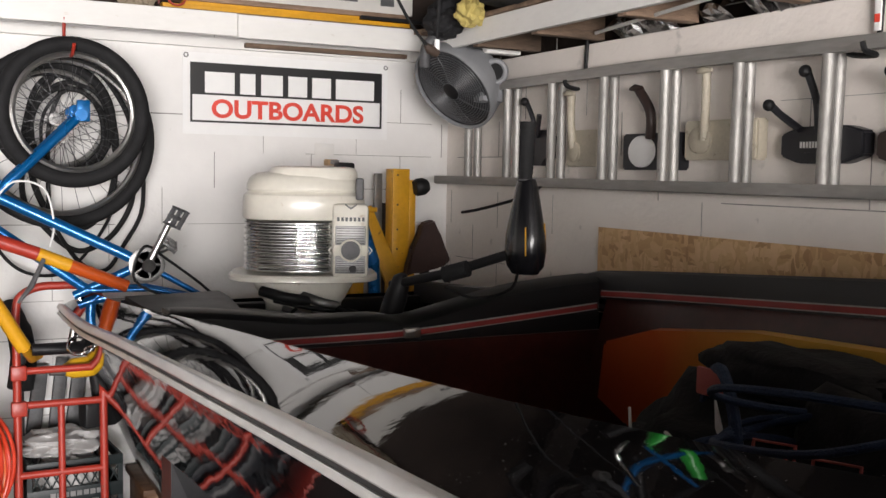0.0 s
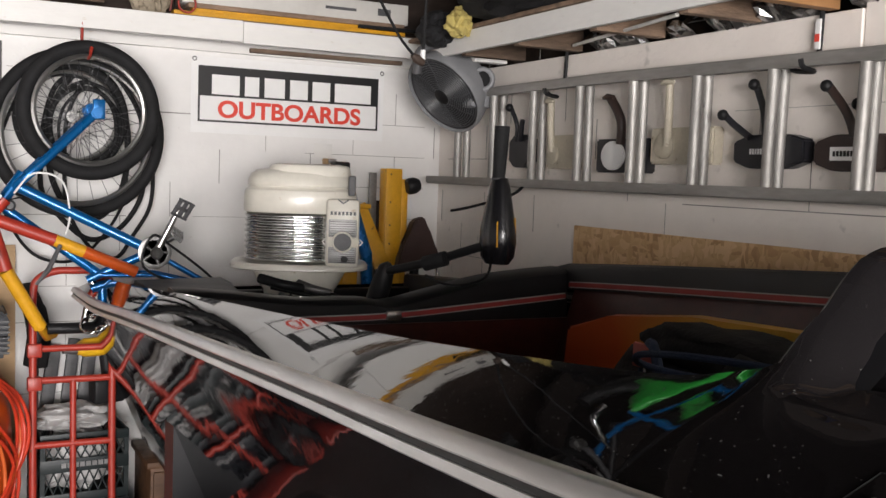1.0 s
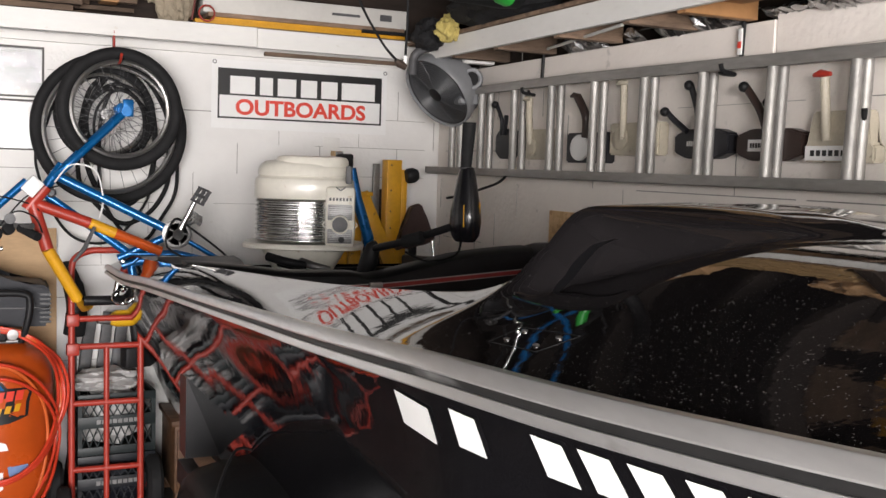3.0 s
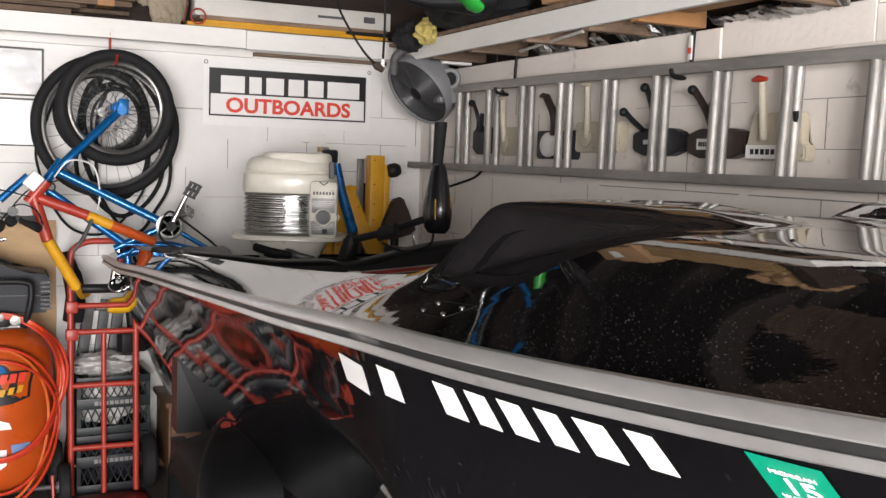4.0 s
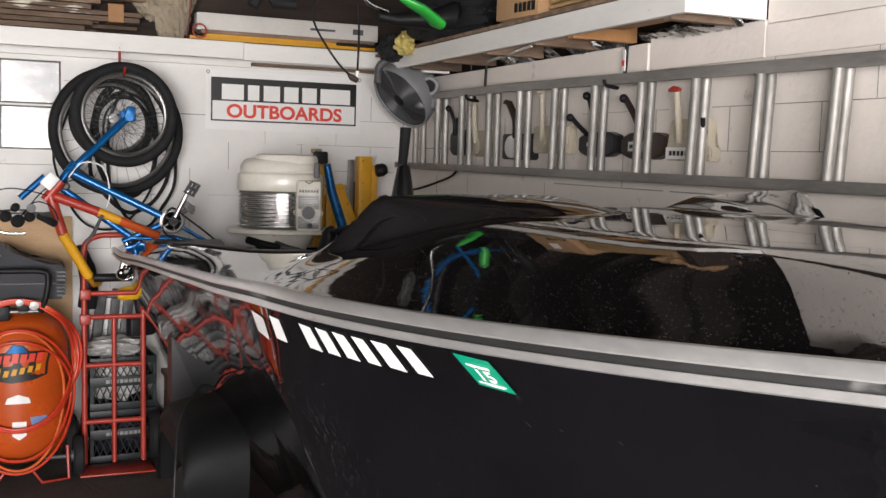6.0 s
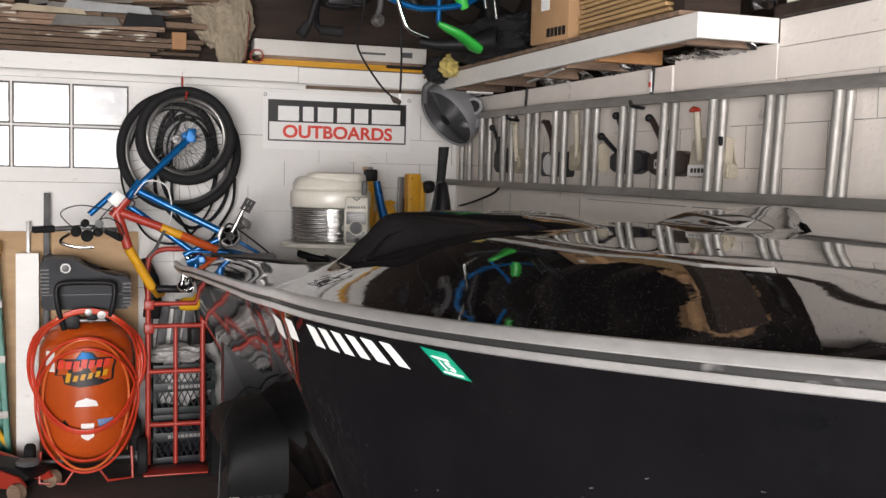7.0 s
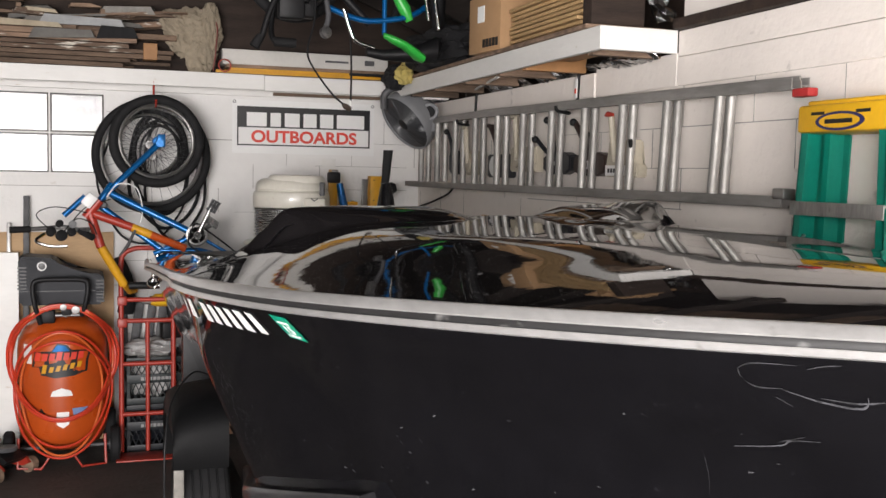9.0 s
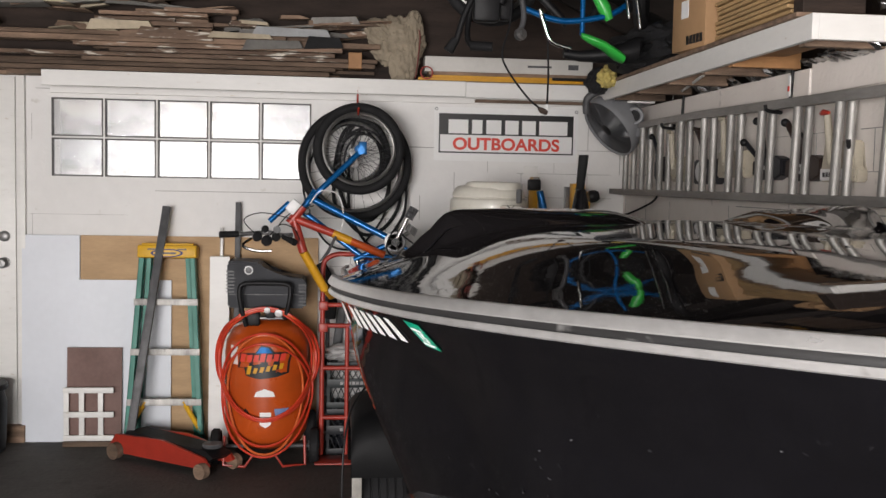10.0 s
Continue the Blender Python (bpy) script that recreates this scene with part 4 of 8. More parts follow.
# ---- outboard powerhead on its stand in the motor well ----
def outboard():
    o = thing("outboard_motor", (-0.975, -0.83, 1.0), "vintage white outboard motor with chrome ribbed cowl panels", "motor", rot=(0, 0, -20))

    def ring(w, d, z, k=3.0, front=0.0):
        pts = []
        for i in range(40):
            a = 2 * math.pi * i / 40
            c, s_ = math.cos(a), math.sin(a)
            r = (abs(c) ** k + abs(s_) ** k) ** (-1 / k)
            pts.append(Vector((w * r * c, d * r * s_ - front, z)))
        return pts
    W, D = 0.195, 0.165
    bm = B()
    loft(bm, [ring(W * 1.0, D * 1.0, 0.375, 2.5), ring(W * 1.02, D * 1.02, 0.385, 2.5), ring(W * 1.015, D * 1.02, 0.435, 2.5), ring(W * 1.0, D * 1.0, 0.452, 2.5), ring(W * 0.955, D * 0.95, 0.458, 2.5), ring(W * 0.93, D * 0.93, 0.464, 2.5),
              ring(W * 0.955, D * 0.96, 0.470, 2.5), ring(W * 0.95, D * 0.95, 0.488, 2.5), ring(W * 0.90, D * 0.90, 0.508, 2.5), ring(W * 0.80, D * 0.80, 0.522, 2.5), ring(W * 0.5, D * 0.5, 0.530, 2.5)])
    part("cowl_cap", bm, M_WHITE, o, "cream-white rounded top cowl")
    bm = B()
    loft(bm, [[v + Vector((0.03, -0.02, 0)) for v in ring(W * q, D * q, z, 3.2)] for q, z in ((0.74, 0.505), (0.73, 0.530), (0.69, 0.541), (0.55, 0.546))])
    part("cap_lid", bm, M_WHITE, o)
    bm = B()
    prof = []
    for i in range(9):
        z = 0.205 + 0.0188 * i
        prof += [ring(W * q, D * q, z + dz, 2.5) for q, dz in ((0.945, 0.0), (0.972, 0.0015), (0.990, 0.0045), (0.997, 0.0085), (0.990, 0.0125), (0.972, 0.0155), (0.945, 0.017))]
    loft(bm, prof)
    part("ribbed_panel", bm, M_CHROME, o, "chrome horizontally ribbed side panels")
    # front face plate
    bm = B()
    box(bm, (0.09, -0.178, 0.195), (0.205, -0.10, 0.43), 0.015)
    fp = part("face_plate", bm, M_WHITE, o, "white front plate with dial")
    bm = B()
    box(bm, (0.10, -0.1815, 0.30), (0.195, -0.176, 0.36), 0.002)
    box(bm, (0.10, -0.1815, 0.21), (0.195, -0.176, 0.265), 0.002)
    part("grille", bm, M_ALU_DULL, fp)
    for z, dz, h in ((0.304, 0.0078, 0.003), (0.213, 0.007, 0.0025)):
        for i in range(7):
            bm = B()
            box(bm, (0.104, -0.183, z + i * dz), (0.191, -0.181, z + i * dz + h))
            part("grille_slot", bm, M_INK, fp)
    bm = B()
    lathe(bm, [(0.030, 0), (0.034, 0.003), (0.030, 0.008), (0.001, 0.008)], 28, pose(0.148, -0.176, 0.283, 90, 0, 0))
    part("dial", bm, M_RAILGREY, fp)
    bm = B()
    torus(bm, 0.033, 0.004, pose(0.148, -0.182, 0.283, 90, 0, 0), 28, 8)
    for s_ in (-1, 1):
        for q in (0.045, 0.056):
            prism(bm, [(s_ * q, 0.012), (s_ * (q + 0.010), 0), (s_ * q, -0.012), (s_ * (q + 0.004), -0.012), (s_ * (q + 0.014), 0), (s_ * (q + 0.004), 0.012)], 0.003, Matrix.Translation((0.148, -0.178, 0.283)))
    part("dial_ring", bm, M_WHITE, fp)
    bm = B()
    rod(bm, (0.155, -0.182, 0.225), (0.155, -0.19, 0.225), 0.012, 14)
    part("starter_knob", bm, M_PLASTIC, fp)
    for i in range(7):
        bm = B()
        box(bm, (0.105 + i * 0.013, -0.1805, 0.375), (0.113 + i * 0.013, -0.178, 0.387))
        part("badge_mark", bm, M_INK, fp)
    bm = B()
    prism(bm, [(0.13, 0.425), (0.148, 0.412), (0.166, 0.425), (0.166, 0.430), (0.148, 0.418), (0.13, 0.430)], 0.003, Matrix.Translation((0, -0.1785, 0)))
    part("badge_mark", bm, M_INK, fp)
    # flange, lower case and clutter beneath
    bm = B()
    loft(bm, [ring(W * 1.20, D * 1.15, 0.178), ring(W * 1.24, D * 1.2, 0.181), ring(W * 1.24, D * 1.2, 0.193), ring(W * 1.20, D * 1.16, 0.201)])
    part("flange", bm, M_WHITE, o, "white flange tray, scuffed edge")
    bm = B()
    loft(bm, [ring(W * 0.62, D * 0.55, 0.045), ring(W * 0.64, D * 0.57, 0.10), ring(W * 0.70, D * 0.62, 0.115), ring(W * 0.88, D * 0.70, 0.178)])
    part("lower_case", bm, M_WHITE, o)
    for i, (x, z, ln, r) in enumerate(((-0.13, 0.150, 0.15, 0.017), (0.0, 0.135, 0.11, 0.015), (0.08, 0.11, 0.09, 0.012), (-0.06, 0.095, 0.12, 0.010), (-0.09, 0.12, 0.20, 0.008), (0.03, 0.085, 0.12, 0.007), (-0.15, 0.08, 0.10, 0.009))):
        bm = B()
        tube(bm, smooth_path([(x, -0.15, z), (x + ln * 0.5, -0.19, z - 0.015), (x + ln, -0.175, z - 0.03)], 6), [r] * 13, 10)
        part("linkage", bm, M_PLASTIC if i % 2 == 0 else M_ALU_DULL, o)
    for x, y in ((-0.06, -0.14), (0.09, -0.15), (0.14, -0.10)):
        bm = B()
        lathe(bm, [(0.022, 0.0), (0.024, 0.008), (0.016, 0.012), (0.014, 0.035), (0.006, 0.04)], 16, Matrix.Translation((x, y, 0.048)))
        part("bolt", bm, M_ALU_DULL, o)
    bm = B()
    tube(bm, smooth_path([(-0.14, -0.16, 0.06), (-0.10, -0.19, 0.045), (-0.06, -0.17, 0.06), (-0.02, -0.19, 0.10)], 6), 0.006, 8)
    part("fuel_line", bm, M_RUBBER, o)
    cop = mat("copper_paint", (0.36, 0.13, 0.07), 0.45, vary=0.2, scale=12, metal=0.3)
    bm = B()
    box(bm, (-0.12, -0.17, 0.03), (0.18, 0.13, 0.047), 0.004)
    part("mount_plate", bm, cop, o, "reddish mounting plate")
    bm = B()
    box(bm, (-0.10, -0.08, 0.0), (0.14, 0.12, 0.031), 0.006)
    part("clamp_base", bm, M_PLASTIC, o)
    bm = B()
    box(bm, (0.165, -0.13, 0.44), (0.19, -0.09, 0.51), 0.006)
    part("latch", bm, M_RAILGREY, o)
    return o


outboard()

bm = B()
box(bm, (-0.60, -0.05, 1.555), (-0.555, -0.001, 1.58), 0.003)
wb = thing("wall_bracket", (0, 0, 0), "small wooden block with metal socket on the wall", "bracket")
part("block", bm, M_WOOD, wb)
bm = B()
box(bm, (-0.590, -0.056, 1.558), (-0.552, -0.050, 1.578), 0.002)
for x in (-0.580, -0.563):
    rod(bm, (x, -0.055, 1.568), (x, -0.062, 1.568), 0.005)
part("socket_plate", bm, M_ALU_DULL, wb)
bm = B()
box(bm, (-0.64, -0.004, 1.585), (-0.555, -0.0005, 1.645), 0.001)
part("torn_paper", bm, M_TRIM, wb)


# ---- upright clutter behind the boat ----
def floor_prop(name, label, cat, pts, sec, m, group=""):
    """A straight stick or board from the floor to its top."""
    a, b = Vector(pts[0]), Vector(pts[1])
    d = (b - a)
    rot = Matrix.Translation(a) @ Vector((0, 0, 1)).rotation_difference(d.normalized()).to_matrix().to_4x4()
    bm = B()
    box(bm, (-sec[0] / 2, -sec[1] / 2, 0), (sec[0] / 2, sec[1] / 2, d.length), min(sec) * 0.12, rot)
    return tagged(finish(name, bm, m), label, cat, group)


def yellow_post():
    t = thing("folding_trestle", (-0.35, -0.22, 0), "tall yellow steel post with black clamp knob", "trestle")
    bm = B()
    box(bm, (-0.05, -0.045, 0), (0.025, -0.03, 1.545), 0.004)
    box(bm, (-0.05, -0.03, 0), (-0.035, 0.03, 1.545), 0.004)
    box(bm, (0.03, -0.03, 0), (0.06, 0.0, 1.50), 0.004)
    part("channel", bm, M_YELLOW, t)
    bm = B()
    lathe(bm, [(0.001, -0.01), (0.028, -0.01), (0.036, 0.0), (0.036, 0.03), (0.026, 0.05), (0.001, 0.05)], 16, pose(0.055, -0.045, 1.47, 0, 80, 0))
    part("clamp_knob", bm, M_PLASTIC, t)
    bm = B()
    for z in (1.52, 1.40, 1.30, 1.22):
        rod(bm, (-0.03, -0.046, z), (-0.03, -0.049, z), 0.004, 8)
    part("rivet", bm, M_INK, t)
    return t


yellow_post()


def sawhorse():
    t = thing("sawhorse", (-0.50, -0.30, 0), "folded yellow sawhorse with splayed legs", "sawhorse")
    for i, (a, b, w) in enumerate((((-0.10, -0.02, 0), (-0.065, 0.0, 1.385), 0.06), ((0.42, -0.06, 0.35), (-0.045, 0.0, 1.385), 0.07), ((-0.16, 0.0, 0), (-0.115, 0.03, 1.33), 0.05))):
        va, vb = Vector(a), Vector(b)
        d = vb - va
        rot = Matrix.Translation(va) @ Vector((0, 0, 1)).rotation_difference(d.normalized()).to_matrix().to_4x4()
        bm = B()
        box(bm, (-w / 2, -0.012, 0), (w / 2, 0.012, d.length), 0.004, rot)
        part("leg", bm, M_YELLOW, t)
    bm = B()
    box(bm, (-0.10, -0.02, 1.372), (0.01, 0.02, 1.392), 0.004)
    part("top_bar", bm, M_YELLOW, t)
    bm = B()
    box(bm, (-0.09, -0.035, 1.02), (0.06, -0.018, 1.05), 0.004)
    part("brace", bm, M_INK, t)


sawhorse()
floor_prop("metal_strip", "grey perforated metal strip leaning upright", "strip", ((-0.42, -0.16, 0), (-0.395, -0.10, 1.525)), (0.035, 0.012), M_ALU_DULL)
floor_prop("board", "dark brown board leaning on the wall", "board", ((-0.36, -0.13, 0), (-0.34, -0.06, 1.40)), (0.09, 0.02), M_ROOF)


def leather_cover():
    t = thing("tool_holster", (-0.30, -0.36, 0), "dark brown leather holster over a black stand", "holster")
    bm = B()
    pts = [(-0.02, 1.33), (0.03, 1.345), (0.05, 1.28), (0.10, 1.20), (0.105, 1.17), (0.06, 1.15), (-0.03, 1.14), (-0.09, 1.12), (-0.08, 1.18), (-0.05, 1.23)]
    prism(bm, pts, 0.05, Matrix.Translation((0, 0.02, 0)))
    bmesh.ops.bevel(bm, geom=list(bm.edges), offset=0.008, segments=2, affect="EDGES")
    part("flap", bm, mat("brown_leather", (0.05, 0.022, 0.018), 0.5, vary=0.2, scale=12, bump=0.2), t)
    bm = B()
    rod(bm, (0.0, 0, 0), (0.0, 0, 1.2), 0.02)
    lathe(bm, [(0.16, 0), (0.16, 0.02), (0.03, 0.04)], 24)
    part("stand", bm, M_PLASTIC, t)
    bm = B()
    rod(bm, (0.085, -0.03, 1.17), (0.095, -0.04, 1.09), 0.006)
    part("ring_pull", bm, M_CHROME, t)


leather_cover()


def clamp():
    t = thing("bar_clamp", (-0.64, -0.33, 0), "blue and yellow bar clamp standing upright", "clamp")
    bm = B()
    box(bm, (-0.03, -0.02, 0.0), (0.02, 0.015, 1.51), 0.004)
    part("yellow_bar", bm, M_YELLOW, t)
    bm = B()
    box(bm, (-0.035, -0.035, 1.50), (0.035, 0.025, 1.565), 0.01)
    part("jaw", bm, M_PLASTIC, t)
    bm = B()
    tube(bm, [(0.03, -0.02, 1.5), (0.06, -0.02, 1.36), (0.12, -0.02, 1.18), (0.13, -0.02, 1.0)], [0.02, 0.024, 0.026, 0.026], 10)
    part("blue_sleeve", bm, M_BLUE, t)


clamp()


# ---- trolling motor leaning out of the cockpit ----
def trolling():
    t = thing("trolling_motor", (-0.735, -1.83, 1.25), "black electric trolling motor with ribbed tiller grip", "motor")
    bm = B()
    loft(bm, [[Vector((r * 1.0 * math.cos(a), r * 1.35 * math.sin(a), z)) for a in (2 * math.pi * k / 24 for k in range(24))] for r, z in
              ((0.012, 0.028), (0.03, 0.030), (0.043, 0.05), (0.048, 0.09), (0.046, 0.13), (0.036, 0.19), (0.026, 0.25), (0.020, 0.27))])
    part("head_housing", bm, M_GLOSSPLASTIC, t, "glossy black teardrop head")
    bm = B()
    rings = []
    for i in range(24):
        f = i / 23
        r = 0.017 + 0.004 * f + (0.0015 if i % 2 else 0)
        rings.append([Vector((r * math.cos(a) + 0.018 * f - 0.005, r * math.sin(a) + 0.02 * f, 0.265 + 0.15 * f)) for a in (2 * math.pi * k / 14 for k in range(14))])
    loft(bm, rings)
    part("tiller_grip", bm, M_RUBBER, t, "ribbed black rubber grip")
    bm = B()
    for z in (0.268,):
        torus(bm, 0.021, 0.003, Matrix.Translation((-0.004, 0, z)), 20, 6)
    part("collar", bm, M_RAILGREY, t)
    for x, z0, z1 in ((-0.030, 0.08, 0.15), (0.026, 0.12, 0.16)):
        bm = B()
        tube(bm, [(x, -0.050, z0), (x, -0.047, z1)], 0.002, 6)
        part("yellow_marking", bm, M_YELLOW, t)
    bm = B()
    tube(bm, [(-0.02, 0.03, 0.08), (-0.12, 0.2, 0.015), (-0.21, 0.36, -0.03)], 0.013, 12)
    part("shaft", bm, M_PLASTIC, t)
    bm = B()
    rod(bm, (-0.10, 0.12, 0.035), (-0.14, 0.175, 0.015), 0.022, 14)
    part("shaft_collar", bm, M_RUBBER, t)
    bm = B()
    d = Vector((-0.05, 0.10, -0.30)).normalized()
    c = Vector((-0.20, 0.36, -0.08))
    tube(bm, [c - d * 0.09, c - d * 0.075, c - d * 0.02, c + d * 0.08, c + d * 0.12, c + d * 0.13], [0.008, 0.024, 0.032, 0.032, 0.022, 0.006], 20)
    part("motor_pod", bm, M_PLASTIC, t)
    bm = B()
    tube(bm, smooth_path([(0.0, 0.03, 0.06), (0.02, 0.10, -0.02), (-0.05, 0.17, -0.05), (-0.13, 0.19, -0.02)], 6), 0.004, 8)
    part("cable", bm, M_RUBBER, t)
    return t


trolling()


# ---- cockpit contents ----
def cockpit_things():
    t = thing("kneeboard", (-0.46, -2.44, 0.64), "orange and yellow kneeboard standing in the cockpit", "board", rot=(0, -6, 0))
    poly = [(0.40, 0.25), (0.585, 0.31), (0.54, 0.47), (0.34, 0.53), (0.0, 0.575), (-0.4, 0.59), (-0.75, 0.56), (-0.75, 0.0), (0.30, 0.0)]
    bm = B()
    m = Matrix(((0, 1, 0, 0), (1, 0, 0, 0), (0, 0, 1, 0), (0, 0, 0, 1)))
    prism(bm, poly, 0.03, m)
    bmesh.ops.bevel(bm, geom=list(bm.edges), offset=0.008, segments=2, affect="EDGES")
    kb = bpy.data.materials.new("kneeboard_fade")
    kb.use_nodes = True
    n, l = kb.node_tree.nodes, kb.node_tree.links
    b = n["Principled BSDF"]
    b.inputs["Roughness"].default_value = 0.4
    co, sep, rp = n.new("ShaderNodeTexCoord"), n.new("ShaderNodeSeparateXYZ"), n.new("ShaderNodeValToRGB")
    mr = n.new("ShaderNodeMapRange")
    mr.inputs["From Min"].default_value, mr.inputs["From Max"].default_value = 0.6, -0.75
    ns = n.new("ShaderNodeTexNoise")
    ns.inputs["Scale"].default_value = 5
    ad = n.new("ShaderNodeMath")
    ad.operation = "MULTIPLY_ADD"
    ad.inputs[1].default_value = 0.15
    l.new(co.outputs["Object"], sep.inputs[0])
    l.new(sep.outputs["Y"], mr.inputs["Value"])
    l.new(co.outputs["Object"], ns.inputs["Vector"])
    l.new(ns.outputs["Fac"], ad.inputs[0])
    l.new(mr.outputs[0], ad.inputs[2])
    l.new(ad.outputs[0], rp.inputs[0])
    rp.color_ramp.elements[0].position, rp.color_ramp.elements[0].color = 0.28, (0.60, 0.10, 0.02, 1)
    rp.color_ramp.elements[1].position, rp.color_ramp.elements[1].color = 0.60, (0.75, 0.42, 0.06, 1)
    l.new(rp.outputs[0], b.inputs["Base Color"])
    part("deck_panel", bm, kb, t)
    bm = B()
    rod(bm, (-0.031, 0.46, 0.26), (-0.036, 0.46, 0.26), 0.012, 14)
    part("screw_hole", bm, M_INK, t)
    bm = B()
    for pts in ([(0.05, 0.40), (-0.05, 0.44), (-0.16, 0.51)], [(-0.02, 0.38), (-0.12, 0.43), (-0.15, 0.47)], [(-0.25, 0.50), (-0.30, 0.43), (-0.22, 0.36), (-0.30, 0.30)], [(-0.40, 0.50), (-0.45, 0.44), (-0.38, 0.38), (-0.46, 0.30)], [(-0.5, 0.42), (-0.6, 0.36), (-0.55, 0.28)]):
        tube(bm, smooth_path([(-0.031, y, z) for y, z in pts], 5), 0.005, 6)
    part("swirl_print", bm, M_INK, t)

    rnd = random.Random(3)
    cloth = mat("black_nylon", (0.006, 0.006, 0.007), 0.85, vary=0.3, scale=20, bump=0.35, bscale=90)

    def lump(name, c, r, seed, parent, m):
        bm = B()
        bmesh.ops.create_icosphere(bm, subdivisions=4, radius=1.0)
        for v in bm.verts:
            d = v.co.normalized()
            q = noise.noise(d * 1.7 + Vector((seed, 0, 0))) * 0.22 + noise.noise(d * 4 + Vector((0, seed, 0))) * 0.10 + noise.noise(d * 9 + Vector((0, 0, seed))) * 0.03
            p = Vector([math.copysign(abs(a) ** 0.75, a) for a in d]) * (1 + q)
            v.co = Vector((c[0] + p.x * r[0], c[1] + p.y * r[1], c[2] + p.z * r[2]))
        return part(name, bm, m, parent)
    v = thing("life_vest", (-0.74, -2.76, 0.615), "black nylon life vest with straps and pink outlined print", "vest")
    lump("panel", (0.0, 0.16, 0.25), (0.17, 0.24, 0.27), 1.0, v, cloth)
    lump("panel", (0.02, -0.28, 0.27), (0.16, 0.32, 0.30), 5.0, v, cloth)
    lump("collar", (0.06, 0.06, 0.56), (0.10, 0.20, 0.05), 9.0, v, cloth)
    pink = mat("pink_outline", (0.55, 0.12, 0.10), 0.6)
    bm = B()
    for k, y0 in enumerate((-0.24, -0.36, -0.47)):
        for dz in (0.0, 0.018):
            tube(bm, [(-0.215, y0 + 0.145 - dz, 0.42 + dz * 0.4), (-0.205, y0 + 0.14 - dz, 0.51 - dz), (-0.205, y0 + 0.055 + dz, 0.52 - dz), (-0.215, y0 + 0.055 + dz, 0.43 + dz * 0.4)], 0.003, 6)
    part("outline_print", bm, pink, v)
    bm = B()
    box(bm, (-0.125, 0.06, 0.53), (-0.115, 0.13, 0.58), 0.004)
    part("patch", bm, pink, v)
    bm = B()
    for y, z in ((0.20, 0.43), (0.17, 0.39), (0.14, 0.34)):
        tube(bm, smooth_path([(-0.17, y + 0.06, z + 0.05), (-0.20, y, z - 0.02), (-0.19, y - 0.08, z), (-0.20, y - 0.10, z + 0.03), (-0.19, y - 0.07, z + 0.035)], 5), 0.003, 6)
    prism(bm, [(0, 0), (0.03, 0.05), (0.035, 0.10), (0.015, 0.05)], 0.004, pose(-0.185, -0.02, 0.45, 0, 0, 90))
    part("lacing", bm, M_PAPER, v, "white cord lacing")
    rope = mat("blue_rope", (0.012, 0.035, 0.09), 0.7, vary=0.2, scale=60, bump=0.5, bscale=300)
    r = thing("tow_rope", (-0.92, -3.0, 0.80), "coiled blue tow rope on the vest", "rope")
    for k in range(5):
        bm = B()
        tube(bm, smooth_path([(0.16 * math.cos(a) + rnd.uniform(-0.02, 0.02), 0.22 * math.sin(a) + rnd.uniform(-0.02, 0.02), 0.26 + 0.035 * k + 0.05 * math.sin(a + k)) for a in (2 * math.pi * i / 9 for i in range(9))], 6, True), 0.0065, 8, True)
        part("coil", bm, rope, r)
    bm = B()
    tube(bm, smooth_path([(0.0, 0.2, 0.0), (0.0, 0.2, 0.28), (0.05, 0.3, 0.40), (0.12, 0.42, 0.30), (0.1, 0.45, 0.0)], 6), 0.011, 8)
    part("loose_end", bm, rope, r)


cockpit_things()


# ---- extension ladder hung on the wall ----
def sag(y):
    """The upper rail hangs lower and nearer the wall towards its free end."""
    return max(0.0, (-1.4 - y) / 2.4)


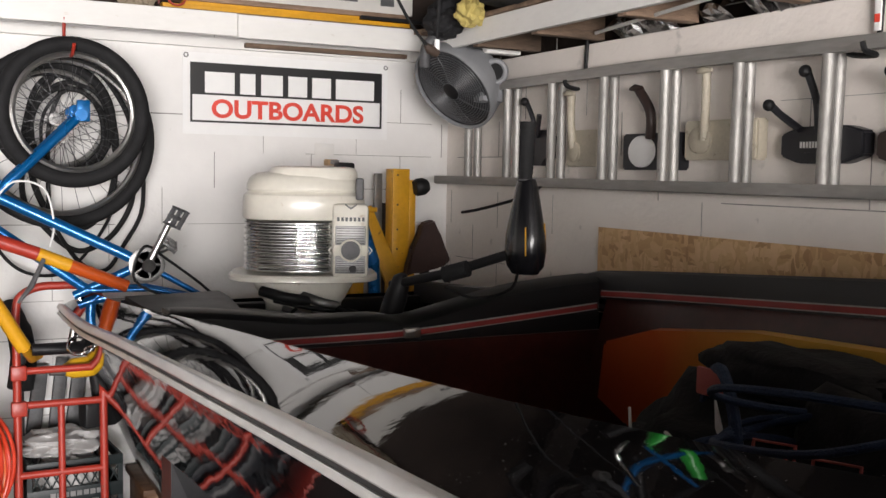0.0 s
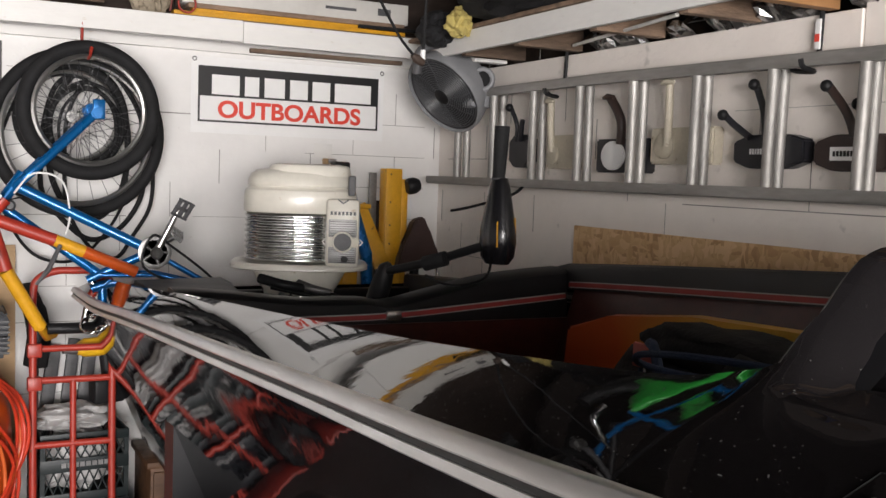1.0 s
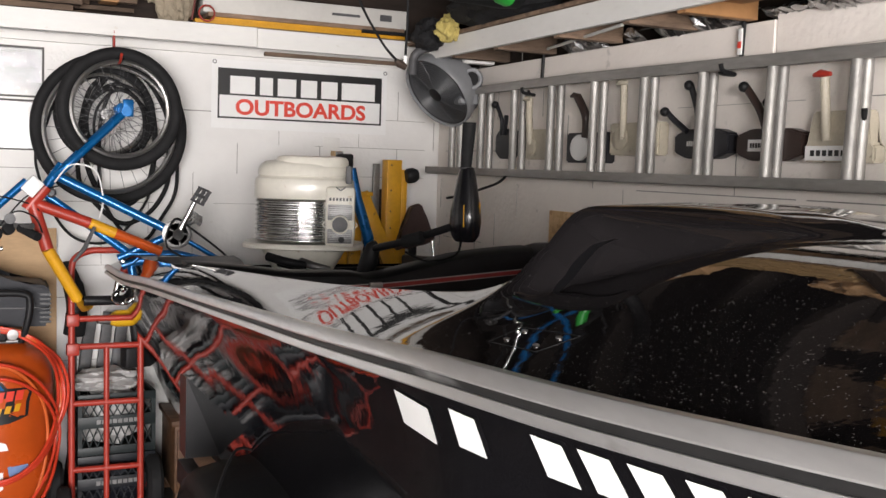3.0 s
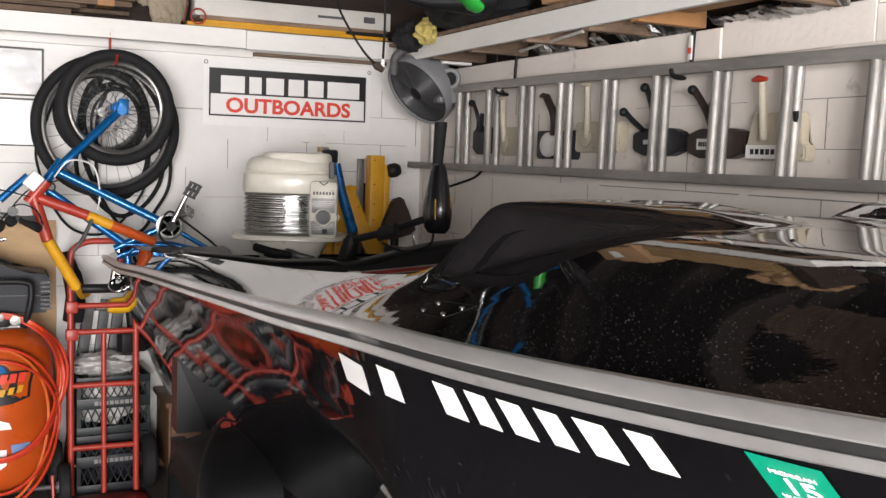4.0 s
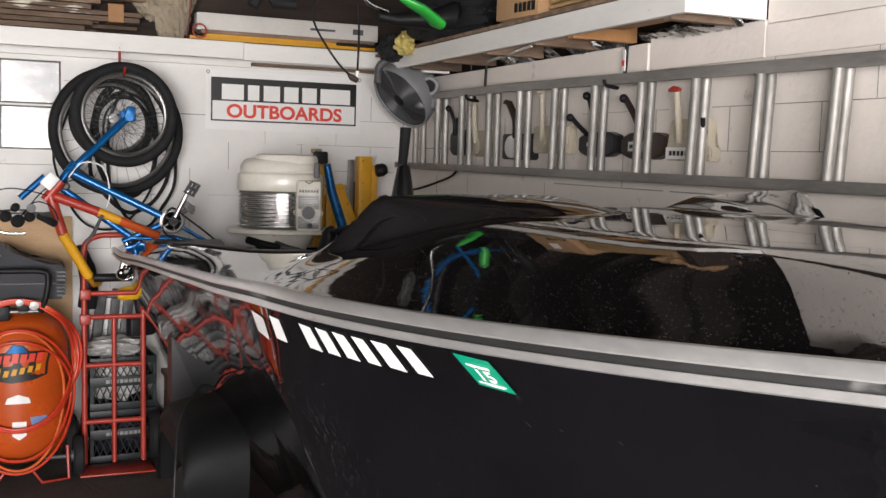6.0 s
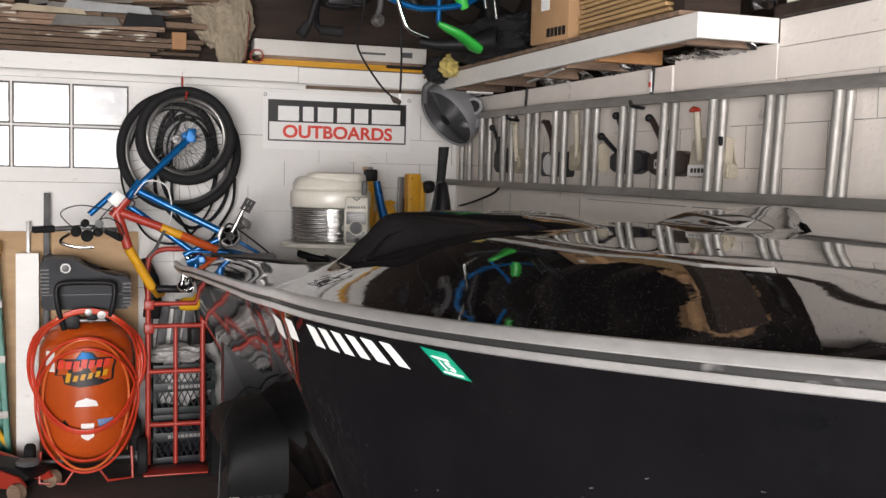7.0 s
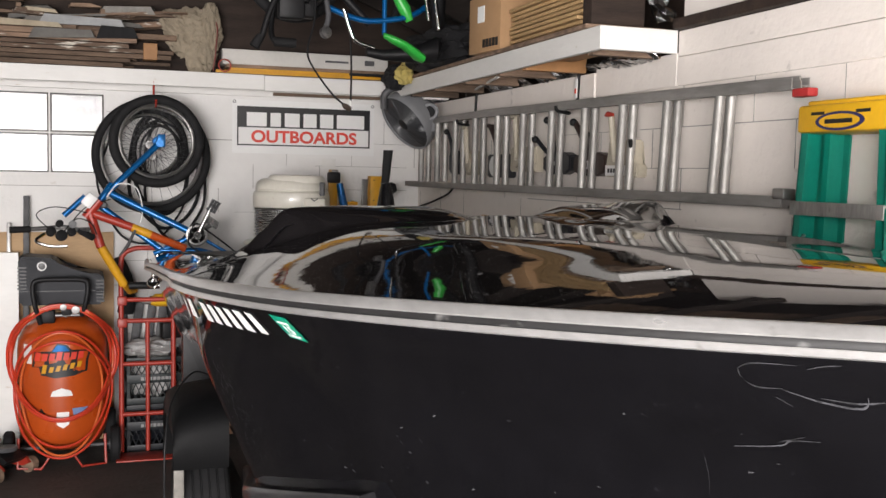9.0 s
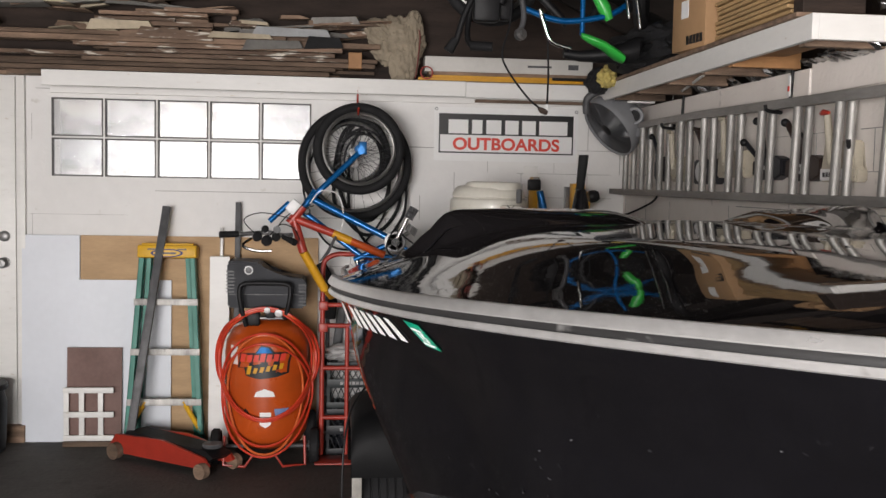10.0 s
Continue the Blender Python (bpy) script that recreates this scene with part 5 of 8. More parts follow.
def ext_ladder():
    t = thing("extension_ladder", (0, 0, 0), "aluminium extension ladder hung sideways on the wall", "ladder")
    rail = mat("weathered_ladder_rail", (0.40, 0.385, 0.365), 0.5, metal=0.45, vary=0.22, scale=8, stretch=(1, 0.2, 1), bump=0.05, bscale=90, spots=0.06, spot_scale=50, spot_color=(0.2, 0.19, 0.18))
    for k, (x, y0, y1, z0, z1) in enumerate(((-0.125, -3.80, -0.12, 1.52, 1.85), (-0.075, -3.77, 0.0 - 0.03, 1.515, 1.862))):
        for z, s in ((z0, -1), (z1, 1)):
            bm = B()
            q = -s
            sec = [(-0.018, 0.0), (0.016, 0.0), (0.016, -q * 0.026), (0.013, -q * 0.026), (0.013, -q * 0.004), (-0.015, -q * 0.004), (-0.015, -q * 0.030), (-0.018, -q * 0.030)]
            loft(bm, [[Vector((x + u + (0.020 * sag(yy) if s > 0 else 0), yy, z + v - (0.034 * sag(yy) if s > 0 else 0))) for u, v in sec] for yy in (y0, -1.4, y1)])
            part("side_rail", bm, rail, t)
        for i in range(12):
            y = -3.437 + 0.3048 * i + (0.0 if k == 0 else 0.012)
            if y > y1 - 0.05 or y < y0 + 0.05:
                continue
            bm = B()
            tube(bm, [(x, y, z0), (x, y, z0 + 0.01), (x + 0.019 * sag(y), y, z1 - 0.01 - 0.034 * sag(y)), (x + 0.020 * sag(y), y, z1 - 0.034 * sag(y))], 0.0165, 16)
            part("rung", bm, M_RUNG, t)
    red = mat("red_end_cap", (0.45, 0.03, 0.03), 0.5)
    bm = B()
    box(bm, (-0.124, -3.872, 1.793), (-0.089, -3.802, 1.817), 0.005)
    part("end_cap", bm, red, t, "red plastic end cap")
    bm = B()
    box(bm, (-0.147, -3.815, 1.512), (-0.105, -3.765, 1.542), 0.004)
    part("end_shoe", bm, M_ALU, t)
    return t


ext_ladder()


def hook(y, z, tag):
    t = thing("ladder_hook", (RX - 0.02, y, z), "black coated steel hook holding the ladder", "hook", "ladder hooks")
    bm = B()
    tube(bm, smooth_path([(0.0, 0.06, 0.15), (0.0, 0.01, 0.14), (0.0, 0.0, 0.12), (-0.005, 0.0, 0.0)], 5), 0.007, 8)
    part("strap", bm, M_PLASTIC, t)
    bm = B()
    tube(bm, smooth_path([(-0.01, 0.10, -0.02), (-0.03, 0.05, -0.035), (-0.06, -0.04, -0.045), (-0.12, -0.06, -0.04), (-0.13, -0.06, -0.02)], 5), 0.007, 8)
    part("arm", bm, M_PLASTIC, t)
    if tag:
        bm = B()
        box(bm, (-0.012, -0.008, 0.02), (-0.008, 0.012, 0.10), 0.001)
        part("paper_tag", bm, M_PAPER, t)
        bm = B()
        box(bm, (-0.0135, -0.006, 0.04), (-0.0121, 0.010, 0.06))
        part("red_mark", bm, M_REDINK, t)


hook(-1.08, 1.87, False)
hook(-2.30, 1.87, True)
bm = B()
tube(bm, smooth_path([(-0.10, -0.30, 1.37), (-0.10, -0.43, 1.386), (-0.10, -0.67, 1.426), (-0.10, -0.85, 1.465), (-0.10, -0.93, 1.515)], 6), 0.006, 8)
tagged(finish("wall_cable", bm, M_RUBBER), "black cable hanging from the ladder rail", "cable")

bm = B()
box(bm, (RX - 0.012, -3.4, 1.19), (RX - 0.001, -1.165, 1.356), 0.001)
tagged(finish("osb_panel", bm, M_OSB, False), "strand board strip fixed to the block wall", "panel")


# ---- outboard control boxes on the wall ----
CTRL_WHITE = mat("aged_white_plastic", (0.52, 0.47, 0.37), 0.5, vary=0.12, scale=10, spots=0.15, spot_scale=40)
CTRL_GREY = mat("charcoal_casting", (0.014, 0.014, 0.018), 0.45, vary=0.15, scale=10)
CTRL_BROWN = mat("brown_casting", (0.035, 0.02, 0.016), 0.45, vary=0.15, scale=10)


def control(yc, zc, w, h, body, shape, levers, label, plate=None, face=None):
    t = thing("throttle_control", (RX, yc, zc), label, "control box", "remote throttle controls on the wall")
    m = Matrix(((0, 1, 0, 0), (-1, 0, 0, 0), (0, 0, 1, 0), (0, 0, 0, 1)))      # local x runs towards -y

    def put(poly, d0, d1):
        bm = B()
        prism(bm, poly, d1 - d0, m @ Matrix.Translation((0, -d0, 0)))
        return bm
    a, b = w / 2, h / 2
    polys = {"hex": [(-a, b * 0.6), (-a * 0.55, b), (a * 0.6, b), (a, b * 0.7), (a, -b * 0.6), (a * 0.55, -b), (-a * 0.55, -b), (-a, -b * 0.6)],
             "box": [(-a, b), (a, b), (a, -b), (-a, -b)], "step": [(-a * 0.8, b), (a * 0.75, b), (a * 0.8, -b * 0.3), (a, -b * 0.35), (a, -b), (-a, -b), (-a, -b * 0.35), (-a * 0.85, -b * 0.3)]}
    bm = put(polys[shape], 0.0, 0.045)
    bmesh.ops.bevel(bm, geom=list(bm.edges), offset=0.006, segments=2, affect="EDGES")
    part("housing", bm, body, t)
    for pts, r, knob, lm in levers:
        bm = B()
        tube(bm, smooth_path([m @ Vector((x, -0.052 - 0.01 * i, z)) for i, (x, z) in enumerate(pts)], 5), r, 10)
        part("lever", bm, lm, t)
        if knob:
            bm = B()
            x, z = pts[-1]
            if knob == "ball":
                bmesh.ops.create_uvsphere(bm, u_segments=16, v_segments=10, radius=0.016, matrix=Matrix.Translation(m @ Vector((x, -0.05 - 0.01 * len(pts), z))))
                part("knob", bm, M_PLASTIC, t)
            else:
                tube(bm, [m @ Vector((x - 0.03, -0.05 - 0.01 * len(pts), z)), m @ Vector((x, -0.055 - 0.01 * len(pts), z + 0.003)), m @ Vector((x + 0.03, -0.05 - 0.01 * len(pts), z))], [0.006, 0.011, 0.006], 10)
                part("knob", bm, M_RED if knob == "red" else lm, t)
    if plate:
        x0, x1, z0, z1, pm = plate
        bm = put([(x0, z0), (x1, z0), (x1, z1), (x0, z1)], 0.045, 0.049)
        pl = part("name_plate", bm, pm, t)
        n = 6
        for i in range(n):
            xx = x0 + (x1 - x0) * (0.12 + 0.76 * i / n)
            bm = put([(xx, z0 + (z1 - z0) * 0.3), (xx + (x1 - x0) * 0.08, z0 + (z1 - z0) * 0.3), (xx + (x1 - x0) * 0.08, z1 - (z1 - z0) * 0.3), (xx, z1 - (z1 - z0) * 0.3)], 0.049, 0.0505)
            part("plate_bar", bm, M_INK if pm is not M_INK else M_PAPER, pl, smooth=False)
    if face:
        x, z, rx, rz, fm = face
        bm = B()
        rings = []
        for q, d in ((1.0, 0.044), (1.0, 0.052), (0.85, 0.056), (0.1, 0.057)):
            rings.append([m @ Vector((x + rx * q * math.cos(k), -d, z + rz * q * math.sin(k))) for k in (2 * math.pi * i / 28 for i in range(28))])
        loft(bm, rings)
        part("face_disc", bm, fm, t)
    return t


control(-0.80, 1.63, 0.16, 0.13, CTRL_GREY, "hex", [([(-0.01, 0.04), (0.01, 0.10), (-0.025, 0.17)], 0.009, "ball", CTRL_GREY), ([(0.02, 0.04), (0.05, 0.12)], 0.01, None, CTRL_GREY)], "charcoal throttle control box with ball-knob lever")
control(-1.10, 1.625, 0.19, 0.125, CTRL_WHITE, "box", [([(-0.045, 0.0), (-0.045, 0.10), (-0.03, 0.185)], 0.014, "white", CTRL_WHITE)], "cream throttle control box with white paddle lever", face=(-0.045, -0.01, 0.036, 0.036, CTRL_WHITE))
control(-1.47, 1.61, 0.28, 0.115, CTRL_GREY, "box", [([(0.01, 0.04), (0.02, 0.12), (-0.03, 0.195)], 0.016, "brown", CTRL_BROWN)], "black control box with oval white face and brown grip", face=(-0.035, 0.0, 0.065, 0.05, M_PAPER))
control(-1.78, 1.64, 0.30, 0.115, CTRL_WHITE, "box", [([(-0.055, 0.0), (-0.04, 0.10), (-0.03, 0.195)], 0.013, "white", CTRL_WHITE)], "cream double control box with white lever", face=(-0.075, 0.0, 0.046, 0.04, CTRL_WHITE))
control(-2.15, 1.62, 0.27, 0.095, CTRL_GREY, "hex", [([(0.0, 0.04), (0.0, 0.11), (-0.025, 0.185)], 0.010, "ball", CTRL_GREY), ([(-0.06, 0.04), (-0.12, 0.08), (-0.145, 0.105)], 0.010, "ball", CTRL_GREY)], "charcoal twin-lever throttle control box with ball knobs", (-0.07, 0.01, -0.02, 0.02, M_INK))
control(-2.46, 1.615, 0.28, 0.095, CTRL_BROWN, "hex", [([(0.0, 0.04), (-0.02, 0.10), (-0.075, 0.17)], 0.012, "ball", CTRL_BROWN), ([(0.03, 0.04), (0.02, 0.12)], 0.010, "ball", CTRL_BROWN)], "brown twin-lever throttle control box with ball knobs", (-0.08, 0.01, -0.02, 0.015, M_PAPER))
control(-2.73, 1.635, 0.25, 0.14, CTRL_WHITE, "step", [([(-0.035, -0.01), (-0.035, 0.08), (-0.035, 0.165)], 0.013, "red", CTRL_WHITE), ([(0.09, 0.03), (0.10, 0.07)], 0.008, None, M_PLASTIC)], "cream control box with long lever and red tee handle", (-0.115, 0.06, -0.065, -0.025, M_PAPER))


# ---- stepladders ----
def stepladder(name, at, rot, width_top, width_bot, height, steps, label, spacing=1.04):
    t = thing(name, at, label, "ladder", "green stepladders", rot)
    bm = B()
    a = width_top / 2
    box(bm, (-a, -0.06, height - 0.085), (a, 0.075, height - 0.012), 0.01)
    box(bm, (-a + 0.02, -0.045, height - 0.013), (a - 0.02, 0.06, height), 0.006)
    cap = part("top_cap", bm, M_LADDER_YELLOW, t, "yellow moulded top cap")
    for s in (-1, 1):
        bm = B()
        box(bm, (s * a * 0.5 - 0.025, -0.0615, height - 0.04), (s * a * 0.5 + 0.025, -0.0585, height - 0.032))
        part("cap_slot", bm, M_INK, cap)
    bm = B()
    lathe(bm, [(0.001, 0.002), (0.09, 0.002), (0.09, 0.0), (0.001, 0.0)], 28, pose(0, -0.060, height - 0.058, 90, 0, 0) @ Matrix.Diagonal((1, 0.27, 1, 1)))
    part("brand_oval", bm, mat("navy_print", (0.02, 0.02, 0.12), 0.5), cap)
    bm = B()
    lathe(bm, [(0.001, 0.003), (0.075, 0.003), (0.075, 0.0), (0.001, 0.0)], 28, pose(0, -0.060, height - 0.058, 90, 0, 0) @ Matrix.Diagonal((1, 0.24, 1, 1)))
    part("brand_oval_inner", bm, M_LADDER_YELLOW, cap)
    bm = B()
    box(bm, (-0.05, -0.0655, height - 0.064), (0.05, -0.063, height - 0.053))
    part("brand_bar", bm, M_INK, cap)

    def rail(x0, x1, y0, y1, zt):
        bm = B()
        s = 1 if x0 > 0 else -1
        for (u0, u1, v0, v1) in ((-0.003, 0.003, -0.035, 0.035), (-0.025, 0.003, -0.035, -0.029), (-0.025, 0.003, 0.029, 0.035)):
            rr = []
            for x, y, z in ((x0, y0, 0.0), (x1, y1, zt)):
                rr.append([Vector((x + s * u0, y + v0, z)), Vector((x + s * u1, y + v0, z)), Vector((x + s * u1, y + v1, z)), Vector((x + s * u0, y + v1, z))])
            loft(bm, rr)
        return bm
    b = width_bot / 2
    for s in (-1, 1):
        part("front_rail", rail(s * b, s * (a - 0.012), -0.03, -0.015, height - 0.08), M_GREEN, t)
        part("rear_rail", rail(s * (b - 0.035), s * (a - 0.045), 0.06, 0.03, height - 0.08), M_GREEN, t)
    for i in range(steps):
        z = (height - 0.08) * (i + 1) / (steps + 1) * spacing
        f = z / (height - 0.08)
        w = b + (a - b) * f
        bm = B()
        box(bm, (-w, -0.06, z - 0.006), (w, 0.02, z), 0.001)
        box(bm, (-w, -0.062, z - 0.035), (w, -0.058, z + 0.002), 0.001)
        part("step", bm, M_RUNG, t)
    for s in (-1, 1):
        bm = B()
        z = (height - 0.08) / (steps + 1) * 1.04
        w = b + (a - b) * 0.2
        tube(bm, [(s * w * 0.98, -0.05, z * 0.35), (s * w * 0.5, -0.05, z * 0.95)], 0.014, 8)
        part("foot_brace", bm, M_LADDER_YELLOW, t)
    bm = B()
    for s in (-1, 1):
        z = height * 0.80
        tube(bm, [(s * (a + 0.004), -0.04, z - 0.05), (s * (a - 0.02), -0.03, z)], 0.005, 8)
    part("spreader", bm, M_ALU, t)
    return t


M_LADDER_YELLOW = mat("yellow_cap_plastic", (0.75, 0.42, 0.015), 0.45, vary=0.08, scale=8)
stepladder("stepladder", (-2.71, -0.22, 0.0), (-6, 0, 0), 0.33, 0.44, 1.165, 3, "green fibreglass stepladder with yellow cap leaning folded")
stepladder("stepladder", (-0.130, -4.045, 0.0), (-1, 0, -90), 0.335, 0.46, 1.775, 5, "tall green fibreglass stepladder with yellow cap beside the boat", 1.067)

# ---- leaning boards ----
def board(name, x0, x1, z1, y, m, label, cat="board", lean=0.05, thick=0.012, z0=0.0):
    bm = B()
    a = [Vector((x, y - lean, z0)) for x in (x0, x1)] + [Vector((x, y, z1)) for x in (x1, x0)]
    lo = [bm.verts.new(p) for p in a]
    hi = [bm.verts.new(p + Vector((0, thick, 0))) for p in a]
    bm.faces.new(lo)
    bm.faces.new(list(reversed(hi)))
    for i in range(4):
        bm.faces.new((lo[i], hi[i], hi[(i + 1) % 4], lo[(i + 1) % 4]))
    return tagged(finish(name, bm, m, False), label, cat)


board("plywood_sheet", -3.215, -1.86, 1.195, -0.03, M_WOOD, "tan plywood sheet leaning against the wall", lean=0.03)
M_BLUEWHITE = mat("bluish_white_laminate", (0.70, 0.73, 0.78), 0.4, vary=0.04, scale=3)
board("white_panel", -3.54, -3.22, 1.195, -0.03, M_BLUEWHITE, "bluish white laminate panel leaning by the door", "panel", 0.03)
board("white_panel", -3.225, -2.70, 0.942, -0.06, M_BLUEWHITE, "white laminate panel leaning on the plywood", "panel", 0.03)
board("brown_board", -3.275, -2.97, 0.556, -0.10, mat("brown_hardboard", (0.20, 0.11, 0.09), 0.6, vary=0.15, scale=6), "small reddish brown board leaning at the bottom", "board", 0.03)
board("narrow_board", -2.47, -2.36, 1.09, -0.16, M_TRIM, "narrow white board standing beside the compressor", "board", 0.06, 0.03)


def lattice():
    t = thing("lattice_panel", (-3.285, -0.16, 0.03), "white wooden lattice piece leaning on a board", "lattice")
    for z in (0.0, 0.135, 0.275):
        bm = B()
        box(bm, (0, -0.006, z), (0.28, 0.006, z + 0.032), 0.003)
        part("slat", bm, M_TRIM, t)
    for x in (0.0, 0.085, 0.19):
        bm = B()
        box(bm, (x, 0.006, 0.0), (x + 0.03, 0.016, 0.30), 0.003)
        part("slat", bm, M_TRIM, t)
    bm = B()
    box(bm, (0.0, -0.02, -0.03), (0.28, 0.03, 0.0), 0.003)
    part("base_strip", bm, M_OLDWOOD, t)


lattice()
floor_prop("pipe", "dark grey square bar leaning on the wall", "pipe", ((-2.335, -0.12, 0.0), (-2.322, -0.05, 1.40)), (0.032, 0.02), M_RAILGREY)
floor_prop("pipe", "bright thin aluminium bar leaning on the wall", "pipe", ((-2.42, -0.10, 0.0), (-2.415, -0.05, 1.25)), (0.02, 0.02), M_ALU)
floor_prop("pry_bar", "long black bar leaning across the stepladder", "bar", ((-2.88, -0.42, 0.02), (-2.72, -0.10, 1.37)), (0.045, 0.03), M_RAILGREY)


# ---- door ----
def door():
    d = thing("door_1", (-3.57, -0.02, 0.10), "white painted panel door with brass knob and deadbolt", "door")
    d["kind"] = "structure"
    bm = B()
    box(bm, (-0.86, -0.02, 0.0), (0.0, 0.019, 1.985), 0.004)
    part("leaf", bm, M_TRIM, d)
    bm = B()
    box(bm, (0.002, -0.012, -0.1), (0.05, 0.019, 2.01), 0.003)
    part("door_frame", bm, M_TRIM, d)
    bm = B()
    lathe(bm, [(0.03, 0), (0.03, 0.006), (0.012, 0.01), (0.012, 0.035), (0.027, 0.045), (0.03, 0.06), (0.02, 0.072), (0.001, 0.074)], 24, pose(-0.06, -0.02, 0.935, 90, 0, 0))
    part("door_handle", bm, M_ALU_DULL, d)
    bm = B()
    lathe(bm, [(0.03, 0), (0.03, 0.015), (0.02, 0.022), (0.001, 0.023)], 24, pose(-0.06, -0.02, 1.085, 90, 0, 0))
    part("deadbolt", bm, M_ALU_DULL, d)
    bm = B()
    box(bm, (-0.9, -0.06, -0.1), (0.05, 0.018, -0.001), 0.004)
    part("threshold", bm, M_OLDWOOD, d)


door()
bm = B()
lathe(bm, [(0.14, 0), (0.16, 0.02), (0.17, 0.28), (0.15, 0.36), (0.02, 0.38)], 24, Matrix.Translation((-3.72, -0.30, 0)))
bin_ = thing("black_bucket", (0, 0, 0), "black plastic bucket with lid by the door", "bucket")
part("pail", bm, M_PLASTIC, bin_)
bm = B()
lathe(bm, [(0.165, 0.355), (0.175, 0.36), (0.17, 0.39), (0.02, 0.395)], 24, Matrix.Translation((-3.72, -0.30, 0)))
part("lid", bm, M_PLASTIC, bin_)


# ---- air compressor ----
def compressor():
    c = thing("air_compressor", (-2.125, -0.43, 0.0), "orange upright air compressor wrapped in red hose", "compressor")
    bm = B()
    lathe(bm, [(0.02, 0.06), (0.12, 0.075), (0.19, 0.11), (0.222, 0.17), (0.228, 0.23), (0.228, 0.60), (0.222, 0.66), (0.19, 0.73), (0.12, 0.775), (0.02, 0.79)], 48)
    part("tank", bm, M_ORANGE, c, "glossy orange tank")
    bm = B()
    poly = [(-0.205, 0.845), (0.205, 0.845), (0.21, 0.99), (0.20, 1.005), (0.06, 1.02), (0.0, 1.045), (-0.04, 1.09), (-0.20, 1.10), (-0.21, 1.085)]
    prism(bm, poly, 0.26, Matrix.Translation((0, 0.13, 0)))
    bmesh.ops.bevel(bm, geom=list(bm.edges), offset=0.012, segments=2, affect="EDGES")
    sh = part("shroud", bm, M_DARKSLATE, c, "dark slate plastic motor shroud")
    bm = B()
    for i in range(7):
        box(bm, (-0.213, -0.133, 0.93 + i * 0.018), (-0.17, -0.128, 0.938 + i * 0.018))
        box(bm, (0.17, -0.133, 0.86 + i * 0.018), (0.212, -0.128, 0.868 + i * 0.018))
    box(bm, (-0.205, -0.133, 0.918), (0.205, -0.129, 0.922))
    part("vent_slot", bm, M_INK, sh)
    bm = B()
    lathe(bm, [(0.022, 0), (0.024, 0.004), (0.018, 0.006), (0.016, 0.004)], 20, pose(-0.095, -0.130, 1.05, 90, 0, 0))
    part("gauge_ring", bm, M_PAPER, sh)
    bm = B()
    lathe(bm, [(0.017, 0.005), (0.002, 0.006)], 20, pose(-0.095, -0.130, 1.05, 90, 0, 0))
    part("gauge_face", bm, M_INK, sh)
    bm = B()
    tube(bm, smooth_path([(-0.10, -0.20, 0.76), (-0.125, -0.22, 0.86), (-0.135, -0.22, 0.95), (-0.11, -0.22, 0.985), (0.0, -0.22, 0.99), (0.11, -0.22, 0.985), (0.13, -0.22, 0.95), (0.12, -0.22, 0.87), (0.10, -0.20, 0.80)], 5), 0.013, 10)
    part("handle", bm, M_PLASTIC, c)
    bm = B()
    box(bm, (-0.10, -0.20, 0.76), (-0.03, -0.14, 0.83), 0.01)
    box(bm, (0.0, -0.20, 0.80), (0.05, -0.14, 0.845), 0.008)
    part("pressure_switch", bm, M_PLASTIC, c)
    bm = B()
    rod(bm, (-0.03, -0.18, 0.80), (0.10, -0.18, 0.80), 0.010)
    rod(bm, (0.02, -0.18, 0.79), (0.02, -0.18, 0.86), 0.009)
    lathe(bm, [(0.022, 0), (0.024, 0.012), (0.02, 0.018), (0.001, 0.02)], 18, pose(0.07, -0.20, 0.83, 90, 0, 0))
    lathe(bm, [(0.018, 0), (0.02, 0.012), (0.016, 0.018), (0.001, 0.02)], 18, pose(0.01, -0.20, 0.845, 90, 0, 0))
    part("regulator", bm, M_ALU_DULL, c, "chrome regulator and gauges")
    # feet, wire stand and wheels
    bm = B()
    tube(bm, [(-0.21, -0.20, 0.17), (-0.215, -0.22, 0.02), (-0.10, -0.24, 0.015), (-0.06, -0.24, 0.075), (0.06, -0.24, 0.075), (0.10, -0.24, 0.015), (0.215, -0.22, 0.02), (0.21, -0.20, 0.17)], 0.008, 8)
    part("wire_stand", bm, M_RED, c)
    for s in (-1, 1):
        bm = B()
        lathe(bm, [(0.03, -0.022), (0.085, -0.025), (0.095, -0.015), (0.095, 0.015), (0.085, 0.025), (0.03, 0.022)], 28, pose(s * 0.262, -0.12, 0.095, 0, 90, 0))
        w = part("wheel", bm, M_RUBBER, c)
        bm = B()
        rod(bm, (s * 0.23, -0.12, 0.095), (s * 0.29, -0.12, 0.095), 0.028, 16)
        part("hub", bm, M_RAILGREY, w)
    bm = B()
    rod(bm, (-0.26, -0.12, 0.095), (0.26, -0.12, 0.095), 0.01)
    part("axle", bm, M_RAILGREY, c)
    # hose coils
    rnd = random.Random(11)
    for k in range(9):
        big = k < 6
        cz = 0.56 if big else 0.40
        rx, rz = (0.262 + rnd.uniform(-0.018, 0.018), 0.29 + rnd.uniform(-0.015, 0.015)) if big else (0.215 + rnd.uniform(-0.02, 0.03), 0.30 + rnd.uniform(-0.03, 0.03))
        pts = []
        for i in range(26):
            a = 2 * math.pi * i / 26
            x = rx * math.cos(a) * (1.0 + 0.02 * math.sin(3 * a + k))
            z = cz + rz * math.sin(a)
            clear = math.sqrt(max(0.24 ** 2 - min(abs(x), 0.238) ** 2, 0.0))
            pts.append((x, -clear - 0.012 - 0.008 * (k % 3) if z < 0.80 else -0.21, z))
        bm = B()
        tube(bm, smooth_path(pts, 3, True), 0.0065, 8, True)
